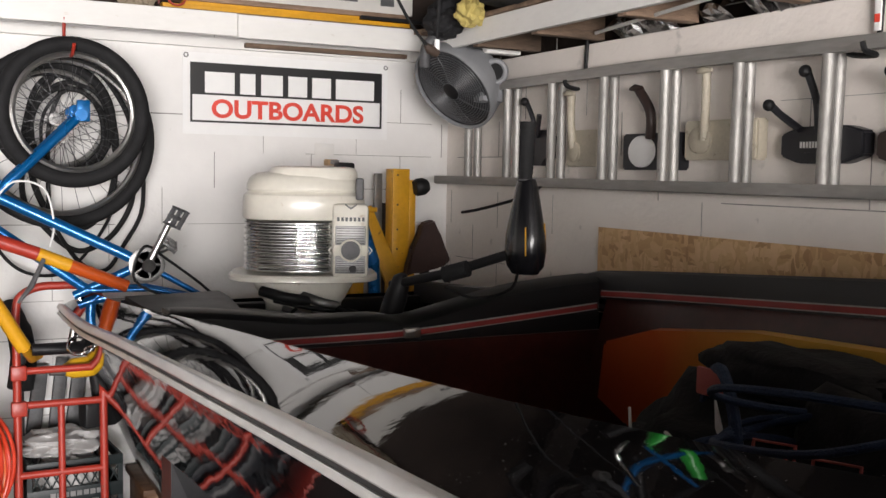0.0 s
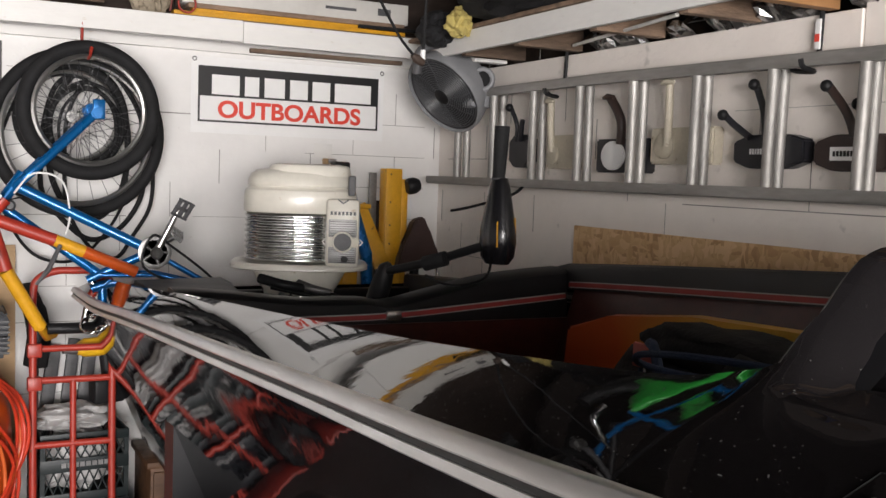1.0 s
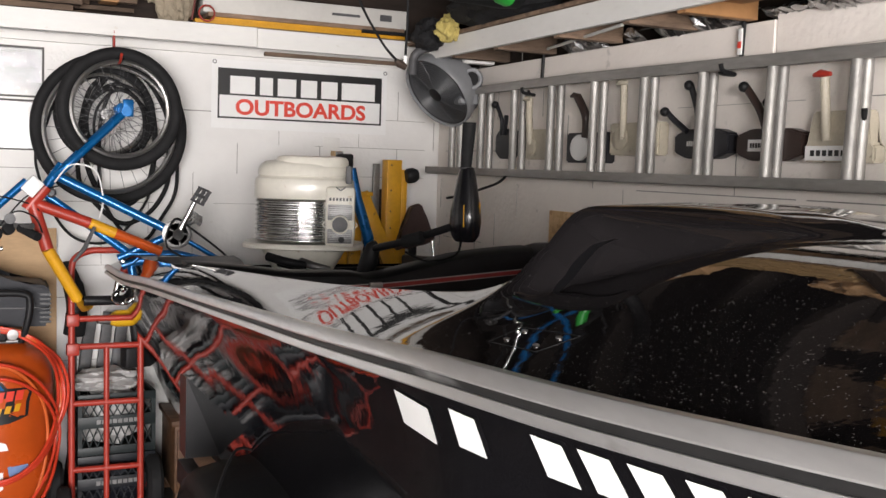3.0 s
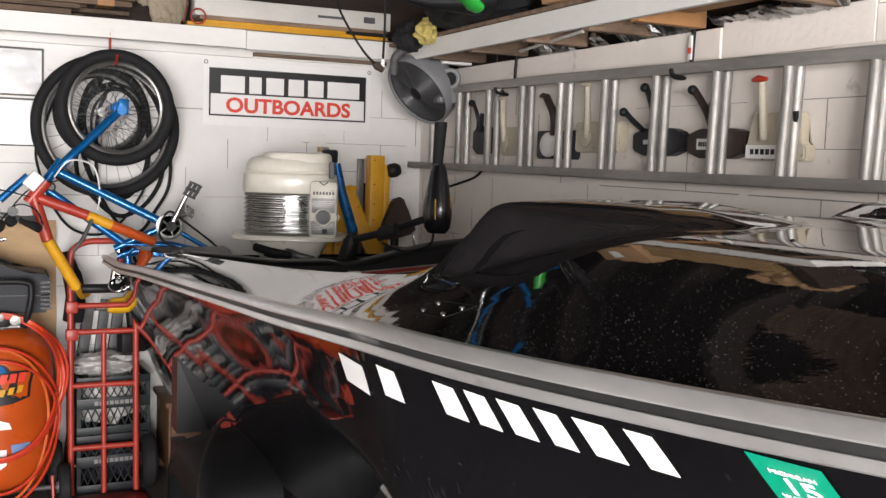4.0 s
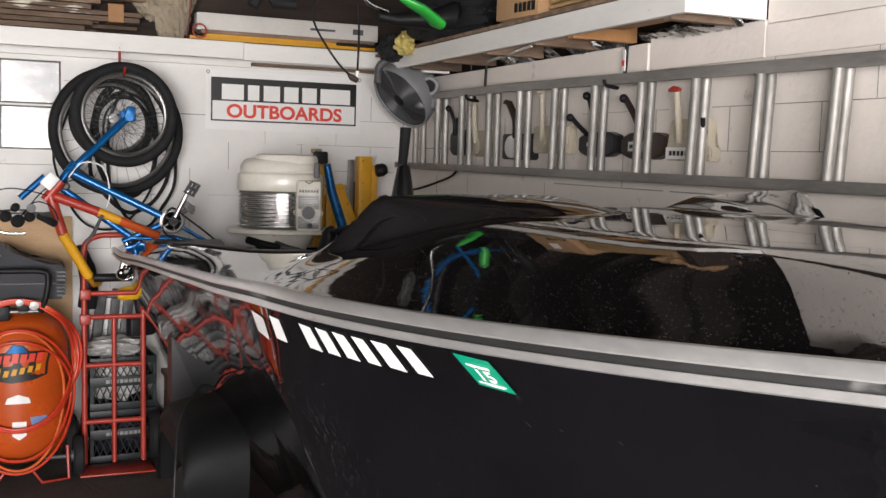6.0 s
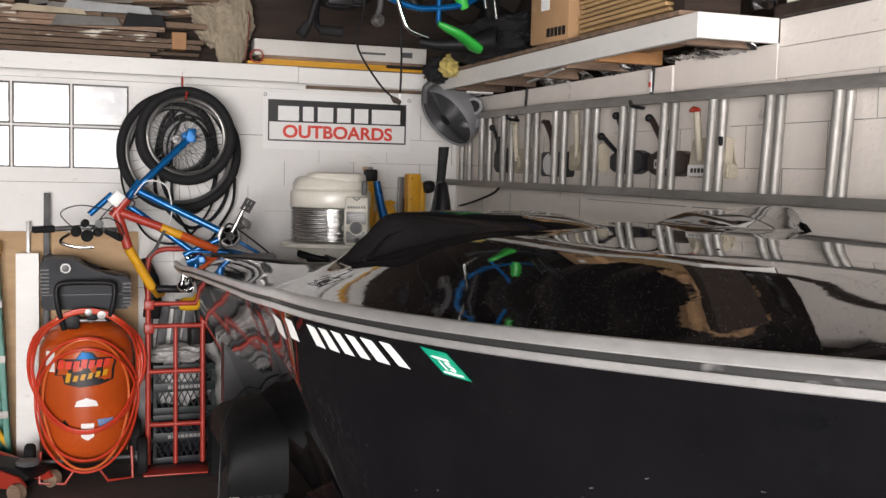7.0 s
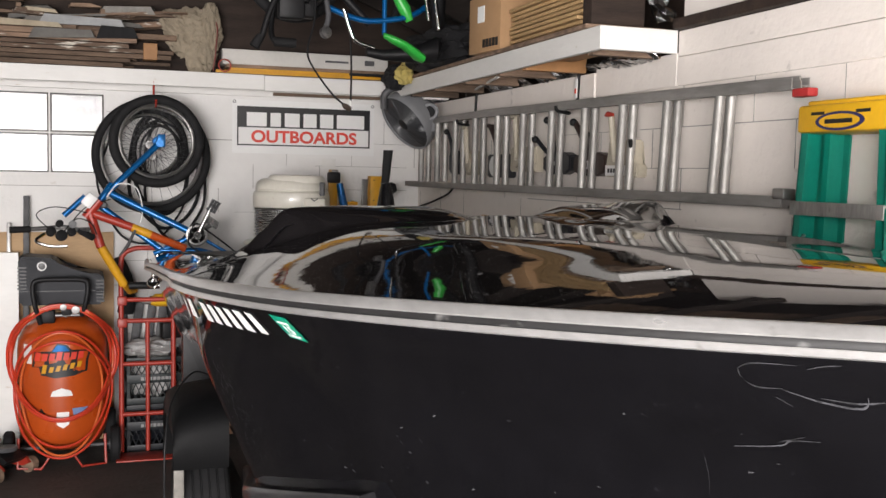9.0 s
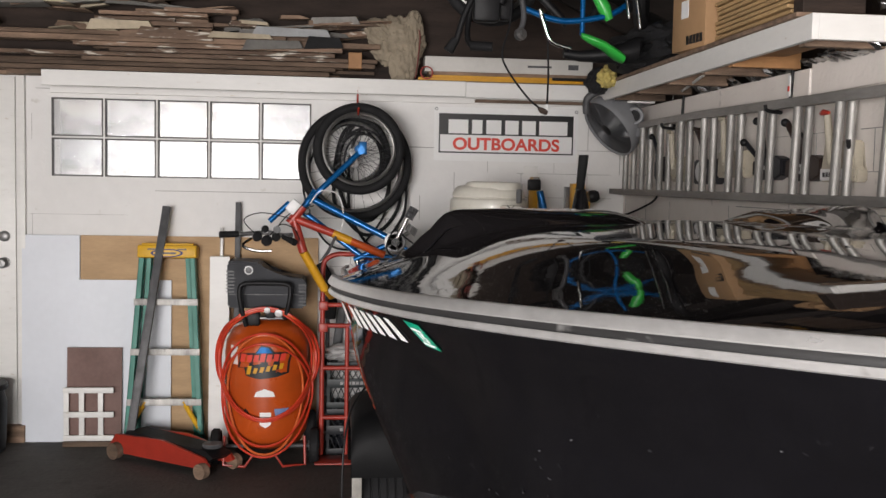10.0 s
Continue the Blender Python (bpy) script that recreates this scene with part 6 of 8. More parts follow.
        part("hose_coil", bm, M_HOSE if k % 3 else M_HOSE2, c)

    def decal(x0, z0, poly, m, name, off=0.0015, parent=c):
        bm = B()
        n = len(poly)
        xs = [p[0] for p in poly]
        # lay the outline on the tank's round side as a fan of thin strips
        cx, cz2 = sum(xs) / n, sum(p[1] for p in poly) / n

        def lay(x, z):
            X = x0 + x
            return Vector((X, -math.sqrt(max((0.228 + off) ** 2 - X * X, 0.0)), z0 + z))
        cen = bm.verts.new(lay(cx, cz2))
        dense = []
        for i in range(n):
            a, b_ = Vector(poly[i]), Vector(poly[(i + 1) % n])
            for q in range(4):
                dense.append(a.lerp(b_, q / 4))
        o = [bm.verts.new(lay(p.x, p.y)) for p in dense]
        h = [bm.verts.new(lay(cx + (p.x - cx) * 0.5, cz2 + (p.y - cz2) * 0.5)) for p in dense]
        for i in range(len(dense)):
            j = (i + 1) % len(dense)
            bm.faces.new((o[i], o[j], h[j], h[i]))
            bm.faces.new((h[i], h[j], cen))
        return part(name, bm, m, parent)
    decal(0.0, 0.565, [(-0.145, -0.03), (-0.13, 0.05), (-0.05, 0.055), (-0.02, 0.095), (0.03, 0.085), (0.05, 0.06), (0.145, 0.055), (0.13, 0.0), (0.125, -0.055), (0.06, -0.075), (-0.03, -0.085), (-0.10, -0.07), (-0.11, -0.03)], M_INK, "logo_back")
    # the two brand words as slanted plain bars, one for each letter
    for k in range(7):
        x, h = -0.118 + k * 0.035, 0.026 if k in (0, 3) else 0.019
        decal(x, 0.587 + 0.0015 * k, [(-0.015, -0.019), (-0.007, h), (0.020, h), (0.012, -0.019)], M_REDINK, "logo_bar", 0.003)
    for k in range(6):
        x, h = -0.085 + k * 0.034, 0.030 if k == 0 else 0.013
        decal(x, 0.520 + 0.006 * k, [(-0.013, -0.016), (-0.004, h), (0.016, h), (0.007, -0.016)], M_YELLOW, "logo_bar", 0.003)
    decal(-0.005, 0.630, [(-0.040, -0.012), (-0.015, 0.022), (0.025, 0.016), (0.045, -0.010)], M_BLUE, "logo_shape", 0.003)
    decal(0.0, 0.40, [(-0.055, -0.015), (-0.045, 0.012), (0.0, 0.028), (0.045, 0.012), (0.055, -0.015)], M_PAPER, "sticker", 0.002)
    decal(0.005, 0.262, [(-0.03, -0.025), (-0.03, 0.04), (0.03, 0.04), (0.03, -0.025), (0.0, -0.045)], M_PAPER, "sticker", 0.002)
    decal(0.09, 0.29, [(-0.03, -0.03), (-0.04, 0.03), (0.035, 0.03), (0.04, 0.0)], mat("pale_blue_print", (0.20, 0.30, 0.55), 0.5), "sticker", 0.002)
    decal(-0.10, 0.295, [(-0.018, 0.0), (0.0, 0.028), (0.02, 0.0), (0.0, -0.024)], M_INK, "sticker", 0.002)
    decal(-0.165, 0.60, [(-0.02, -0.05), (-0.02, 0.05), (0.02, 0.05), (0.02, -0.05)], M_PAPER, "sticker", 0.002)
    return c


M_DARKSLATE = mat("slate_plastic", (0.013, 0.0145, 0.020), 0.5, vary=0.12, scale=9, bump=0.08, bscale=120)
M_DARKSLATE.node_tree.nodes["Principled BSDF"].inputs["Specular IOR Level"].default_value = 0.25
M_HOSE2 = mat("orange_hose", (0.65, 0.13, 0.03), 0.38, vary=0.08, scale=9)
compressor()


# ---- hand truck and what stands behind it ----
def hand_truck():
    t = thing("hand_truck", (-1.69, -0.46, 0.0), "red steel hand truck with pneumatic wheels", "hand truck", rot=(-3, 0, 0))
    a = 0.137
    bm = B()
    tube(bm, smooth_path([(-a, 0, 0.02), (-a, 0, 0.40), (-a, 0, 0.85), (-a, 0, 1.05), (-a + 0.02, 0, 1.105), (-a + 0.075, 0, 1.13), (0.0, 0, 1.132), (a - 0.075, 0, 1.13), (a - 0.02, 0, 1.105), (a, 0, 1.05), (a, 0, 0.85), (a, 0, 0.40), (a, 0, 0.02)], 5), 0.0135, 12)
    part("frame_tube", bm, M_RED, t)
    for z in (0.85, 0.735, 0.50, 0.225):
        bm = B()
        rod(bm, (-a, 0, z), (a, 0, z), 0.0125)
        part("crossbar", bm, M_RED, t)
    bm = B()
    rod(bm, (0, 0, 0.02), (0, 0, 0.735), 0.0115)
    part("centre_bar", bm, M_RED, t)
    bm = B()
    box(bm, (-a - 0.02, -0.02, 0.82), (-a + 0.03, 0.02, 0.87), 0.006)
    part("bracket", bm, M_RED, t)
    bm = B()
    box(bm, (-a - 0.02, -0.02, 0.70), (-a + 0.03, 0.02, 0.75), 0.006)
    part("bracket", bm, M_RED, t)
    bm = B()
    box(bm, (-0.17, -0.20, 0.005), (0.17, 0.01, 0.013), 0.002)
    part("toe_plate", bm, M_RED, t)
    for s in (-1, 1):
        bm = B()
        lathe(bm, [(0.05, -0.028), (0.11, -0.032), (0.125, -0.018), (0.125, 0.018), (0.11, 0.032), (0.05, 0.028)], 32, pose(s * 0.20, 0.09, 0.127, 0, 90, 0))
        w = part("wheel", bm, M_RUBBER, t)
        bm = B()
        lathe(bm, [(0.005, -0.03), (0.05, -0.025), (0.052, 0.025), (0.005, 0.03)], 20, pose(s * 0.20, 0.09, 0.127, 0, 90, 0))
        part("rim", bm, M_RED, w)
    bm = B()
    rod(bm, (-0.2, 0.09, 0.127), (0.2, 0.09, 0.127), 0.008)
    part("axle", bm, M_ALU_DULL, t)
    bm = B()
    box(bm, (-a - 0.004, -0.005, 0.87), (-a + 0.03, 0.05, 0.95), 0.01)
    part("clip_hook", bm, M_PLASTIC, t)


hand_truck()


def crate(at, m, label):
    t = thing("milk_crate", at, label, "crate", "stacked milk crates", (0, 0, 4))
    w, d, h = 0.16, 0.15, 0.26
    bm = B()
    box(bm, (-w + 0.011, -d + 0.011, 0.002), (w - 0.011, d - 0.011, 0.012), 0.003)
    part("bottom", bm, m, t)
    for z in (0.0, 0.115, h - 0.035):
        for lo, hi in (((-w, -d), (w, -d + 0.01)), ((-w, d - 0.01), (w, d)), ((-w, -d + 0.01), (-w + 0.01, d - 0.01)), ((w - 0.01, -d + 0.01), (w, d - 0.01))):
            bm = B()
            box(bm, (lo[0], lo[1], z), (hi[0], hi[1], z + (0.05 if z == 0.115 else 0.035)), 0.002)
            part("band", bm, m, t)
    for x in (-w + 0.001, w - 0.017):
        for y in (-d + 0.001, d - 0.017):
            bm = B()
            box(bm, (x, y, 0.03), (x + 0.016, y + 0.016, h - 0.03))
            part("corner_post", bm, m, t)
    for face in (-1, 1):
        bm = B()
        for z0, z1 in ((0.165, h - 0.035), (0.035, 0.115)):
            n = 9
            for i in range(n):
                x = -w + 0.016 + (2 * w - 0.032) * i / n
                dx = (2 * w - 0.032) / n
                tube(bm, [(x, face * (d - 0.006), z0), (x + dx, face * (d - 0.006), z1)], 0.0028, 5)
                tube(bm, [(x + dx, face * (d - 0.006), z0), (x, face * (d - 0.006), z1)], 0.0028, 5)
        part("mesh_side", bm, m, t)["kind"] = "stuff"
    bm = B()
    for i in range(8):
        box(bm, (-0.085 + i * 0.022, -d - 0.0012, 0.132), (-0.068 + i * 0.022, -d + 0.001, 0.15))
    part("label_bar", bm, M_ALU_DULL, t)
    return t


CRATE1 = mat("dark_green_crate", (0.012, 0.019, 0.020), 0.5, vary=0.12)
CRATE2 = mat("black_crate", (0.007, 0.009, 0.013), 0.5, vary=0.12)
crate((-1.65, -0.235, 0.0), CRATE2, "black plastic milk crate at the bottom of the stack")
crate((-1.65, -0.235, 0.263), CRATE1, "dark green milk crate filled with crumpled paper")


def crumple(name, c, r, seed, m, label, cat):
    bm = B()
    bmesh.ops.create_icosphere(bm, subdivisions=4, radius=1.0)
    for v in bm.verts:
        d = v.co.normalized()
        q = noise.noise(d * 2.3 + Vector((seed, 0, 0))) * 0.38 + noise.noise(d * 5 + Vector((0, seed, 0))) * 0.16 + noise.noise(d * 11 + Vector((0, 0, seed))) * 0.045
        v.co = Vector((c[0] + d.x * r[0] * (1 + q), c[1] + d.y * r[1] * (1 + q), max(c[2] + d.z * r[2] * (1 + q), c[2] - r[2])))
    ob = finish(name, bm, m, True)
    ob.data.set_sharp_from_angle(angle=radians(25))
    return tagged(ob, label, cat)


# white paper and bag, base greyed to stand in for dimmer light down here
M_WASTE = mat("dimmed_paper", (0.52, 0.51, 0.50), 0.6, vary=0.12, scale=9)
crumple("paper_wad", (-1.66, -0.27, 0.40), (0.12, 0.10, 0.115), 2.0, M_WASTE, "crumpled white paper inside a milk crate", "paper")
crumple("plastic_bag", (-1.68, -0.26, 0.56), (0.14, 0.11, 0.045), 4.0, M_WASTE, "crumpled white plastic bag on the crate", "bag")
crumple("paper_wad", (-1.65, -0.27, 0.12), (0.12, 0.10, 0.10), 6.0, M_DARKSLATE, "crumpled dark wrapping inside the lower crate", "paper")


def behind_truck():
    for i, (x, top, w) in enumerate(((-1.715, 0.80, 0.05), (-1.64, 0.82, 0.045), (-1.58, 0.78, 0.05))):
        floor_prop("steel_stake", "grey perforated steel leg leaning behind the truck", "leg", ((x - 0.10, -0.07, 0.0), (x, -0.04, top)), (w, 0.03), M_RAILGREY, "steel legs")
    t = thing("work_boots", (-1.80, -0.20, 0.0), "black rubber boot upside down on a stake", "boot")
    bm = B()
    tube(bm, smooth_path([(0.0, 0.0, 0.75), (0.01, -0.01, 0.86), (-0.01, -0.03, 0.98), (-0.05, -0.05, 1.06)], 6), [0.045] * 6 + [0.042] * 6 + [0.035] * 6 + [0.02], 14)
    part("boot", bm, M_RUBBER, t)
    bm = B()
    rod(bm, (0, 0, 0), (0, 0, 0.8), 0.012)
    part("stake", bm, M_RAILGREY, t)
    d = thing("cordless_drill", (-1.585, -0.33, 0.62), "yellow and black cordless drill resting on the bag", "drill", rot=(0, 0, 15))
    bm = B()
    tube(bm, [(-0.09, 0, 0.21), (-0.06, 0, 0.215), (0.05, 0, 0.215), (0.09, 0, 0.215)], [0.02, 0.035, 0.037, 0.025], 14)
    part("body", bm, M_LADDER_YELLOW, d)
    bm = B()
    tube(bm, [(0.02, 0, 0.19), (0.035, 0, 0.09)], [0.022, 0.024], 12)
    box(bm, (-0.03, -0.035, 0.0), (0.09, 0.035, 0.09), 0.01)
    part("grip_and_battery", bm, M_PLASTIC, d)
    bm = B()
    rod(bm, (-0.14, 0, 0.21), (-0.09, 0, 0.21), 0.012, 12, 0.019)
    part("chuck", bm, M_ALU_DULL, d)


behind_truck()


# ---- floor jack ----
def floor_jack():
    j = thing("floor_jack", (-2.60, -0.55, 0.0), "red trolley jack lying on the floor", "jack", rot=(0, 0, -38))
    for s in (-1, 1):
        bm = B()
        prism(bm, [(-0.42, 0.05), (-0.36, 0.13), (0.0, 0.15), (0.30, 0.10), (0.34, 0.06), (0.30, 0.04), (-0.38, 0.03)], 0.016, Matrix.Translation((0, s * 0.09 + 0.008, 0)))
        part("side_plate", bm, M_RED, j)
    bm = B()
    prism(bm, [(-0.34, 0.11), (-0.30, 0.15), (0.28, 0.13), (0.34, 0.10), (0.30, 0.07), (-0.30, 0.07)], 0.14, Matrix.Translation((0, 0.07, 0)))
    part("lift_arm", bm, M_PLASTIC, j)
    bm = B()
    lathe(bm, [(0.05, 0), (0.055, 0.012), (0.05, 0.02), (0.002, 0.02)], 20, Matrix.Translation((0.27, 0, 0.135)))
    part("saddle", bm, M_RAILGREY, j)
    for x, r in ((-0.34, 0.045), (0.31, 0.04)):
        for s in (-1, 1):
            bm = B()
            rod(bm, (x, s * 0.10, r), (x, s * 0.14, r), r, 18)
            part("caster", bm, M_OLDWOOD, j)
    bm = B()
    rod(bm, (-0.36, -0.10, 0.10), (-0.36, 0.10, 0.10), 0.018)
    part("pivot_bar", bm, M_RED, j)


floor_jack()


# ---- brown plywood cabinet on the floor behind the trailer ----
def plywood_cabinet():
    t = thing("plywood_cabinet", (-1.15, -0.22, 0), "low brown plywood cabinet behind the boat trailer", "cabinet")
    ply = mat("brown_plywood", (0.17, 0.08, 0.035), 0.6, vary=0.25, scale=5, stretch=(1, 5, 6), bump=0.1, bscale=40)
    bm = B()
    box(bm, (-0.25, -0.16, 0.06), (0.4, 0.18, 0.36), 0.004)
    part("body", bm, ply, t)
    bm = B()
    box(bm, (-0.265, -0.175, 0.36), (0.415, 0.19, 0.385), 0.004)
    part("top", bm, ply, t)
    for x in (-0.22, 0.37):
        for y in (-0.13, 0.15):
            bm = B()
            box(bm, (x - 0.025, y - 0.025, 0), (x + 0.025, y + 0.025, 0.06), 0.003)
            part("foot", bm, ply, t)
    bm = B()
    box(bm, (-0.24, -0.176, 0.08), (0.39, -0.161, 0.345), 0.004)
    dr = part("drawer_front", bm, ply, t)
    bm = B()
    tube(bm, smooth_path([(0.02, -0.176, 0.21), (0.03, -0.196, 0.21), (0.12, -0.196, 0.21), (0.13, -0.176, 0.21)], 5), 0.005, 8)
    part("pull", bm, M_ALU_DULL, dr)


plywood_cabinet()


# ---- bicycles and wheels on the back wall ----
SPOKE = mat("spoke_steel", (0.11, 0.11, 0.115), 0.5, metal=0.8)


def wheel_mesh(t, m, R, tyre, name="wheel", hubmat=None):
    bm = B()
    torus(bm, R - tyre, tyre, m, 72, 12)
    part("tyre", bm, M_RUBBER, t, "black knobbly tyre")
    bm = B()
    torus(bm, R - 2 * tyre - 0.007, 0.011, m, 72, 8, 0.013)
    part("rim", bm, M_ALU, t)
    bm = B()
    n = 28
    for i in range(n):
        a = 2 * math.pi * i / n
        s = 0.025 if i % 2 else -0.025
        b = a + (0.5 if (i // 2) % 2 else -0.5)
        rod(bm, m @ Vector((0.018 * math.cos(b), 0.018 * math.sin(b), s)), m @ Vector(((R - 2 * tyre - 0.008) * math.cos(a), (R - 2 * tyre - 0.008) * math.sin(a), 0)), 0.0011, 5)
    part("spokes", bm, SPOKE, t)["kind"] = "stuff"
    bm = B()
    rod(bm, m @ Vector((0, 0, -0.05)), m @ Vector((0, 0, 0.05)), 0.013, 14)
    for s in (-0.028, 0.028):
        rod(bm, m @ Vector((0, 0, s - 0.003)), m @ Vector((0, 0, s + 0.003)), 0.023, 16)
    part("hub", bm, hubmat or M_ALU_DULL, t)


def hanging_wheel(at, R, tyre, rot, label):
    t = thing("spare_wheelset", at, label, "wheel", "bicycle wheels hung on the wall", rot)
    wheel_mesh(t, Matrix(), R, tyre)
    return t


hanging_wheel((-1.655, -0.20, 1.635), 0.325, 0.024, (88, 0, 2), "larger bicycle wheel with black tyre hung on the wall")
hanging_wheel((-1.665, -0.09, 1.70), 0.215, 0.018, (90, 0, 0), "small thin bicycle wheel hung behind the others")
# hook for the wheels
t = thing("wheel_hook", (-1.645, -0.22, 2.03), "red coated screw hook under the shelf fascia", "hook")
bm = B()
tube(bm, smooth_path([(0, 0, 0.02), (0, 0, -0.06), (0, -0.05, -0.11), (0, -0.20, -0.13), (0, -0.26, -0.10)], 5), 0.006, 8)
part("shank", bm, M_RED, t)


def tyre_loops():
    """Spare tubes and cables hung in loops on the wall."""
    rnd = random.Random(21)
    for k, (cx, cz, rx, rz, r) in enumerate(((-1.58, 1.56, 0.20, 0.34, 0.010), (-1.60, 1.60, 0.16, 0.29, 0.012), (-1.52, 1.53, 0.17, 0.38, 0.008), (-1.70, 1.50, 0.24, 0.36, 0.006), (-1.61, 1.67, 0.135, 0.165, 0.007), (-1.60, 1.655, 0.115, 0.15, 0.006), (-1.625, 1.665, 0.125, 0.15, 0.009))):
        j = 0.012 if k < 4 else 0.003
        pts = [(cx + rx * math.cos(a) + rnd.uniform(-j, j), -0.06 - 0.012 * k, cz + rz * math.sin(a) + rnd.uniform(-j, j)) for a in (2 * math.pi * i / 14 for i in range(14))]
        bm = B()
        tube(bm, smooth_path(pts, 6, True), r, 8, True)
        tagged(finish("inner_tube", bm, M_RUBBER), "black rubber bicycle inner tube hung in a loop", "inner tube", "inner tubes on the wall")


tyre_loops()


def blue_bike():
    t = thing("bicycle", (0, 0, 0), "blue metallic bicycle frame with front wheel, hung upside down", "bicycle", "bicycles against the wall")
    hub, head, head2 = Vector((-1.628, -0.42, 1.70)), Vector((-1.90, -0.50, 1.43)), Vector((-1.945, -0.51, 1.37))
    bb, seat = Vector((-1.445, -0.58, 1.215)), Vector((-1.62, -0.54, 1.13))
    m = Matrix.Translation(Vector((-1.638, -0.40, 1.713))) @ pose(0, 0, 0, 88, 0, 4)
    wheel_mesh(t, m, 0.253, 0.026, hubmat=M_BLUE)
    # fork blades either side of the wheel, joined at the crown
    for s in (-1, 1):
        bm = B()
        o = Vector((0.01, s * 0.05, 0.01))
        tube(bm, smooth_path([hub + o, hub.lerp(head, 0.5) + o, hub.lerp(head, 0.85) + o * 0.9, head + o * 0.2], 6), 0.016, 12)
        part("fork_blade", bm, M_BLUE, t)
    bm = B()
    rod(bm, hub + Vector((0, -0.09, 0)), hub + Vector((0, 0.05, 0)), 0.02, 16)
    box(bm, hub + Vector((-0.012, -0.075, -0.02)), hub + Vector((0.03, -0.055, 0.05)), 0.004)
    part("dropout", bm, M_BLUE, t)
    bm = B()
    rod(bm, head + Vector((0.03, 0, 0.05)), head2, 0.02, 14)
    part("head_tube", bm, M_BLUE, t)
    bm = B()
    rod(bm, head + Vector((0.02, 0, 0.0)), bb, 0.0185, 14)
    part("down_tube", bm, M_BLUE, t)
    bm = B()
    rod(bm, head2, seat, 0.0165, 14)
    part("top_tube", bm, M_BLUE, t)
    bm = B()
    rod(bm, seat + Vector((-0.04, 0, -0.02)), bb, 0.015, 12)
    part("seat_tube", bm, M_BLUE, t)
    for s in (-1, 1):
        bm = B()
        tube(bm, [bb + Vector((0, s * 0.03, 0)), bb + Vector((0.10, s * 0.055, -0.06)), bb + Vector((0.22, s * 0.06, -0.13))], 0.009, 10)
        part("chain_stay", bm, M_BLUE, t)
        bm = B()
        tube(bm, [seat + Vector((0, s * 0.03, 0)), seat + Vector((0.2, s * 0.055, 0.0)), bb + Vector((0.22, s * 0.06, -0.13))], 0.008, 10)
        part("seat_stay", bm, M_BLUE, t)
    bm = B()
    ring_at = Matrix.Translation(bb + Vector((0, -0.055, 0))) @ pose(0, 0, 0, 90, 0, 0)
    lathe(bm, [(0.044, -0.002), (0.055, -0.002), (0.059, 0.0), (0.055, 0.002), (0.044, 0.002), (0.044, -0.002)], 32, ring_at)
    for k in range(5):
        a = 2 * math.pi * k / 5
        tube(bm, [ring_at @ Vector((0.012 * math.cos(a), 0.012 * math.sin(a), 0)), ring_at @ Vector((0.046 * math.cos(a), 0.046 * math.sin(a), 0))], 0.005, 8)
    part("chainring", bm, M_ALU_DULL, t)
    bm = B()
    rod(bm, bb + Vector((0, -0.09, 0)), bb + Vector((0, 0.07, 0)), 0.022, 16)
    part("bottom_bracket", bm, M_CHROME, t)
    for s, tip in ((-1, Vector((0.068, -0.09, 0.145))), (1, Vector((0.085, 0.03, 0.05)))):
        bm = B()
        a = bb + Vector((0, s * 0.075, 0))
        tube(bm, [a, a.lerp(bb + tip, 0.5), bb + tip], [0.014, 0.011, 0.011], 10)
        part("crank_arm", bm, M_ALU, t)
        bm = B()
        c = bb + tip + Vector((0.01, s * 0.045, 0.012))
        q = Matrix.Translation(c) @ pose(0, 0, 0, 20, 35 if s > 0 else -60, 0)
        for x in (-0.032, 0.026):
            box(bm, (x, -0.042, -0.010), (x + 0.007, 0.042, 0.010), 0.002, q)
        for y in (-0.042, -0.004, 0.035):
            box(bm, (-0.026, y, -0.008), (0.026, y + 0.007, 0.008), 0.002, q)
        rod(bm, q @ Vector((0, -0.045, 0)), q @ Vector((0, 0.045, 0)), 0.007, 10)
        part("pedal", bm, M_RAILGREY if s < 0 else M_ALU_DULL, t)
    bm = B()
    tube(bm, smooth_path([bb + Vector((-0.01, -0.06, 0.06)), bb + Vector((0.06, -0.06, 0.02)), bb + Vector((0.2, -0.06, -0.09)), bb + Vector((0.23, -0.06, -0.15)), bb + Vector((0.1, -0.06, -0.12)), bb + Vector((-0.04, -0.06, -0.05))], 5, True), 0.005, 6, True)
    part("chain", bm, M_INK, t)
    bm = B()
    tube(bm, smooth_path([head + Vector((0.0, -0.03, -0.02)), head + Vector((0.06, -0.05, 0.05)), head + Vector((0.15, -0.05, 0.03)), head + Vector((0.18, -0.04, -0.08)), head + Vector((0.17, -0.02, -0.16))], 6), 0.0035, 6)
    part("brake_cable", bm, M_PAPER, t, "white brake cable")
    bm = B()
    lathe(bm, [(0.001, 0.0), (0.018, 0.0), (0.02, 0.02), (0.012, 0.03), (0.001, 0.03)], 14, Matrix.Translation(head2 + Vector((0.03, -0.03, 0.0))) @ pose(0, 0, 0, 90, 0, 0))
    part("reflector", bm, M_RAILGREY, t)
    bm = B()
    tube(bm, [seat + Vector((-0.02, 0, -0.01)), seat + Vector((-0.05, 0, -0.18))], 0.013, 10)
    part("seat_post", bm, M_CHROME, t)
    bm = B()
    loft(bm, [[Vector((seat.x - 0.05 + x + w * 0.0, seat.y + w * math.cos(a), seat.z - 0.19 + 0.02 * math.sin(a))) for a in (2 * math.pi * k / 12 for k in range(12))] for x, w in ((-0.12, 0.015), (-0.06, 0.025), (0.03, 0.05), (0.09, 0.065), (0.11, 0.05))])
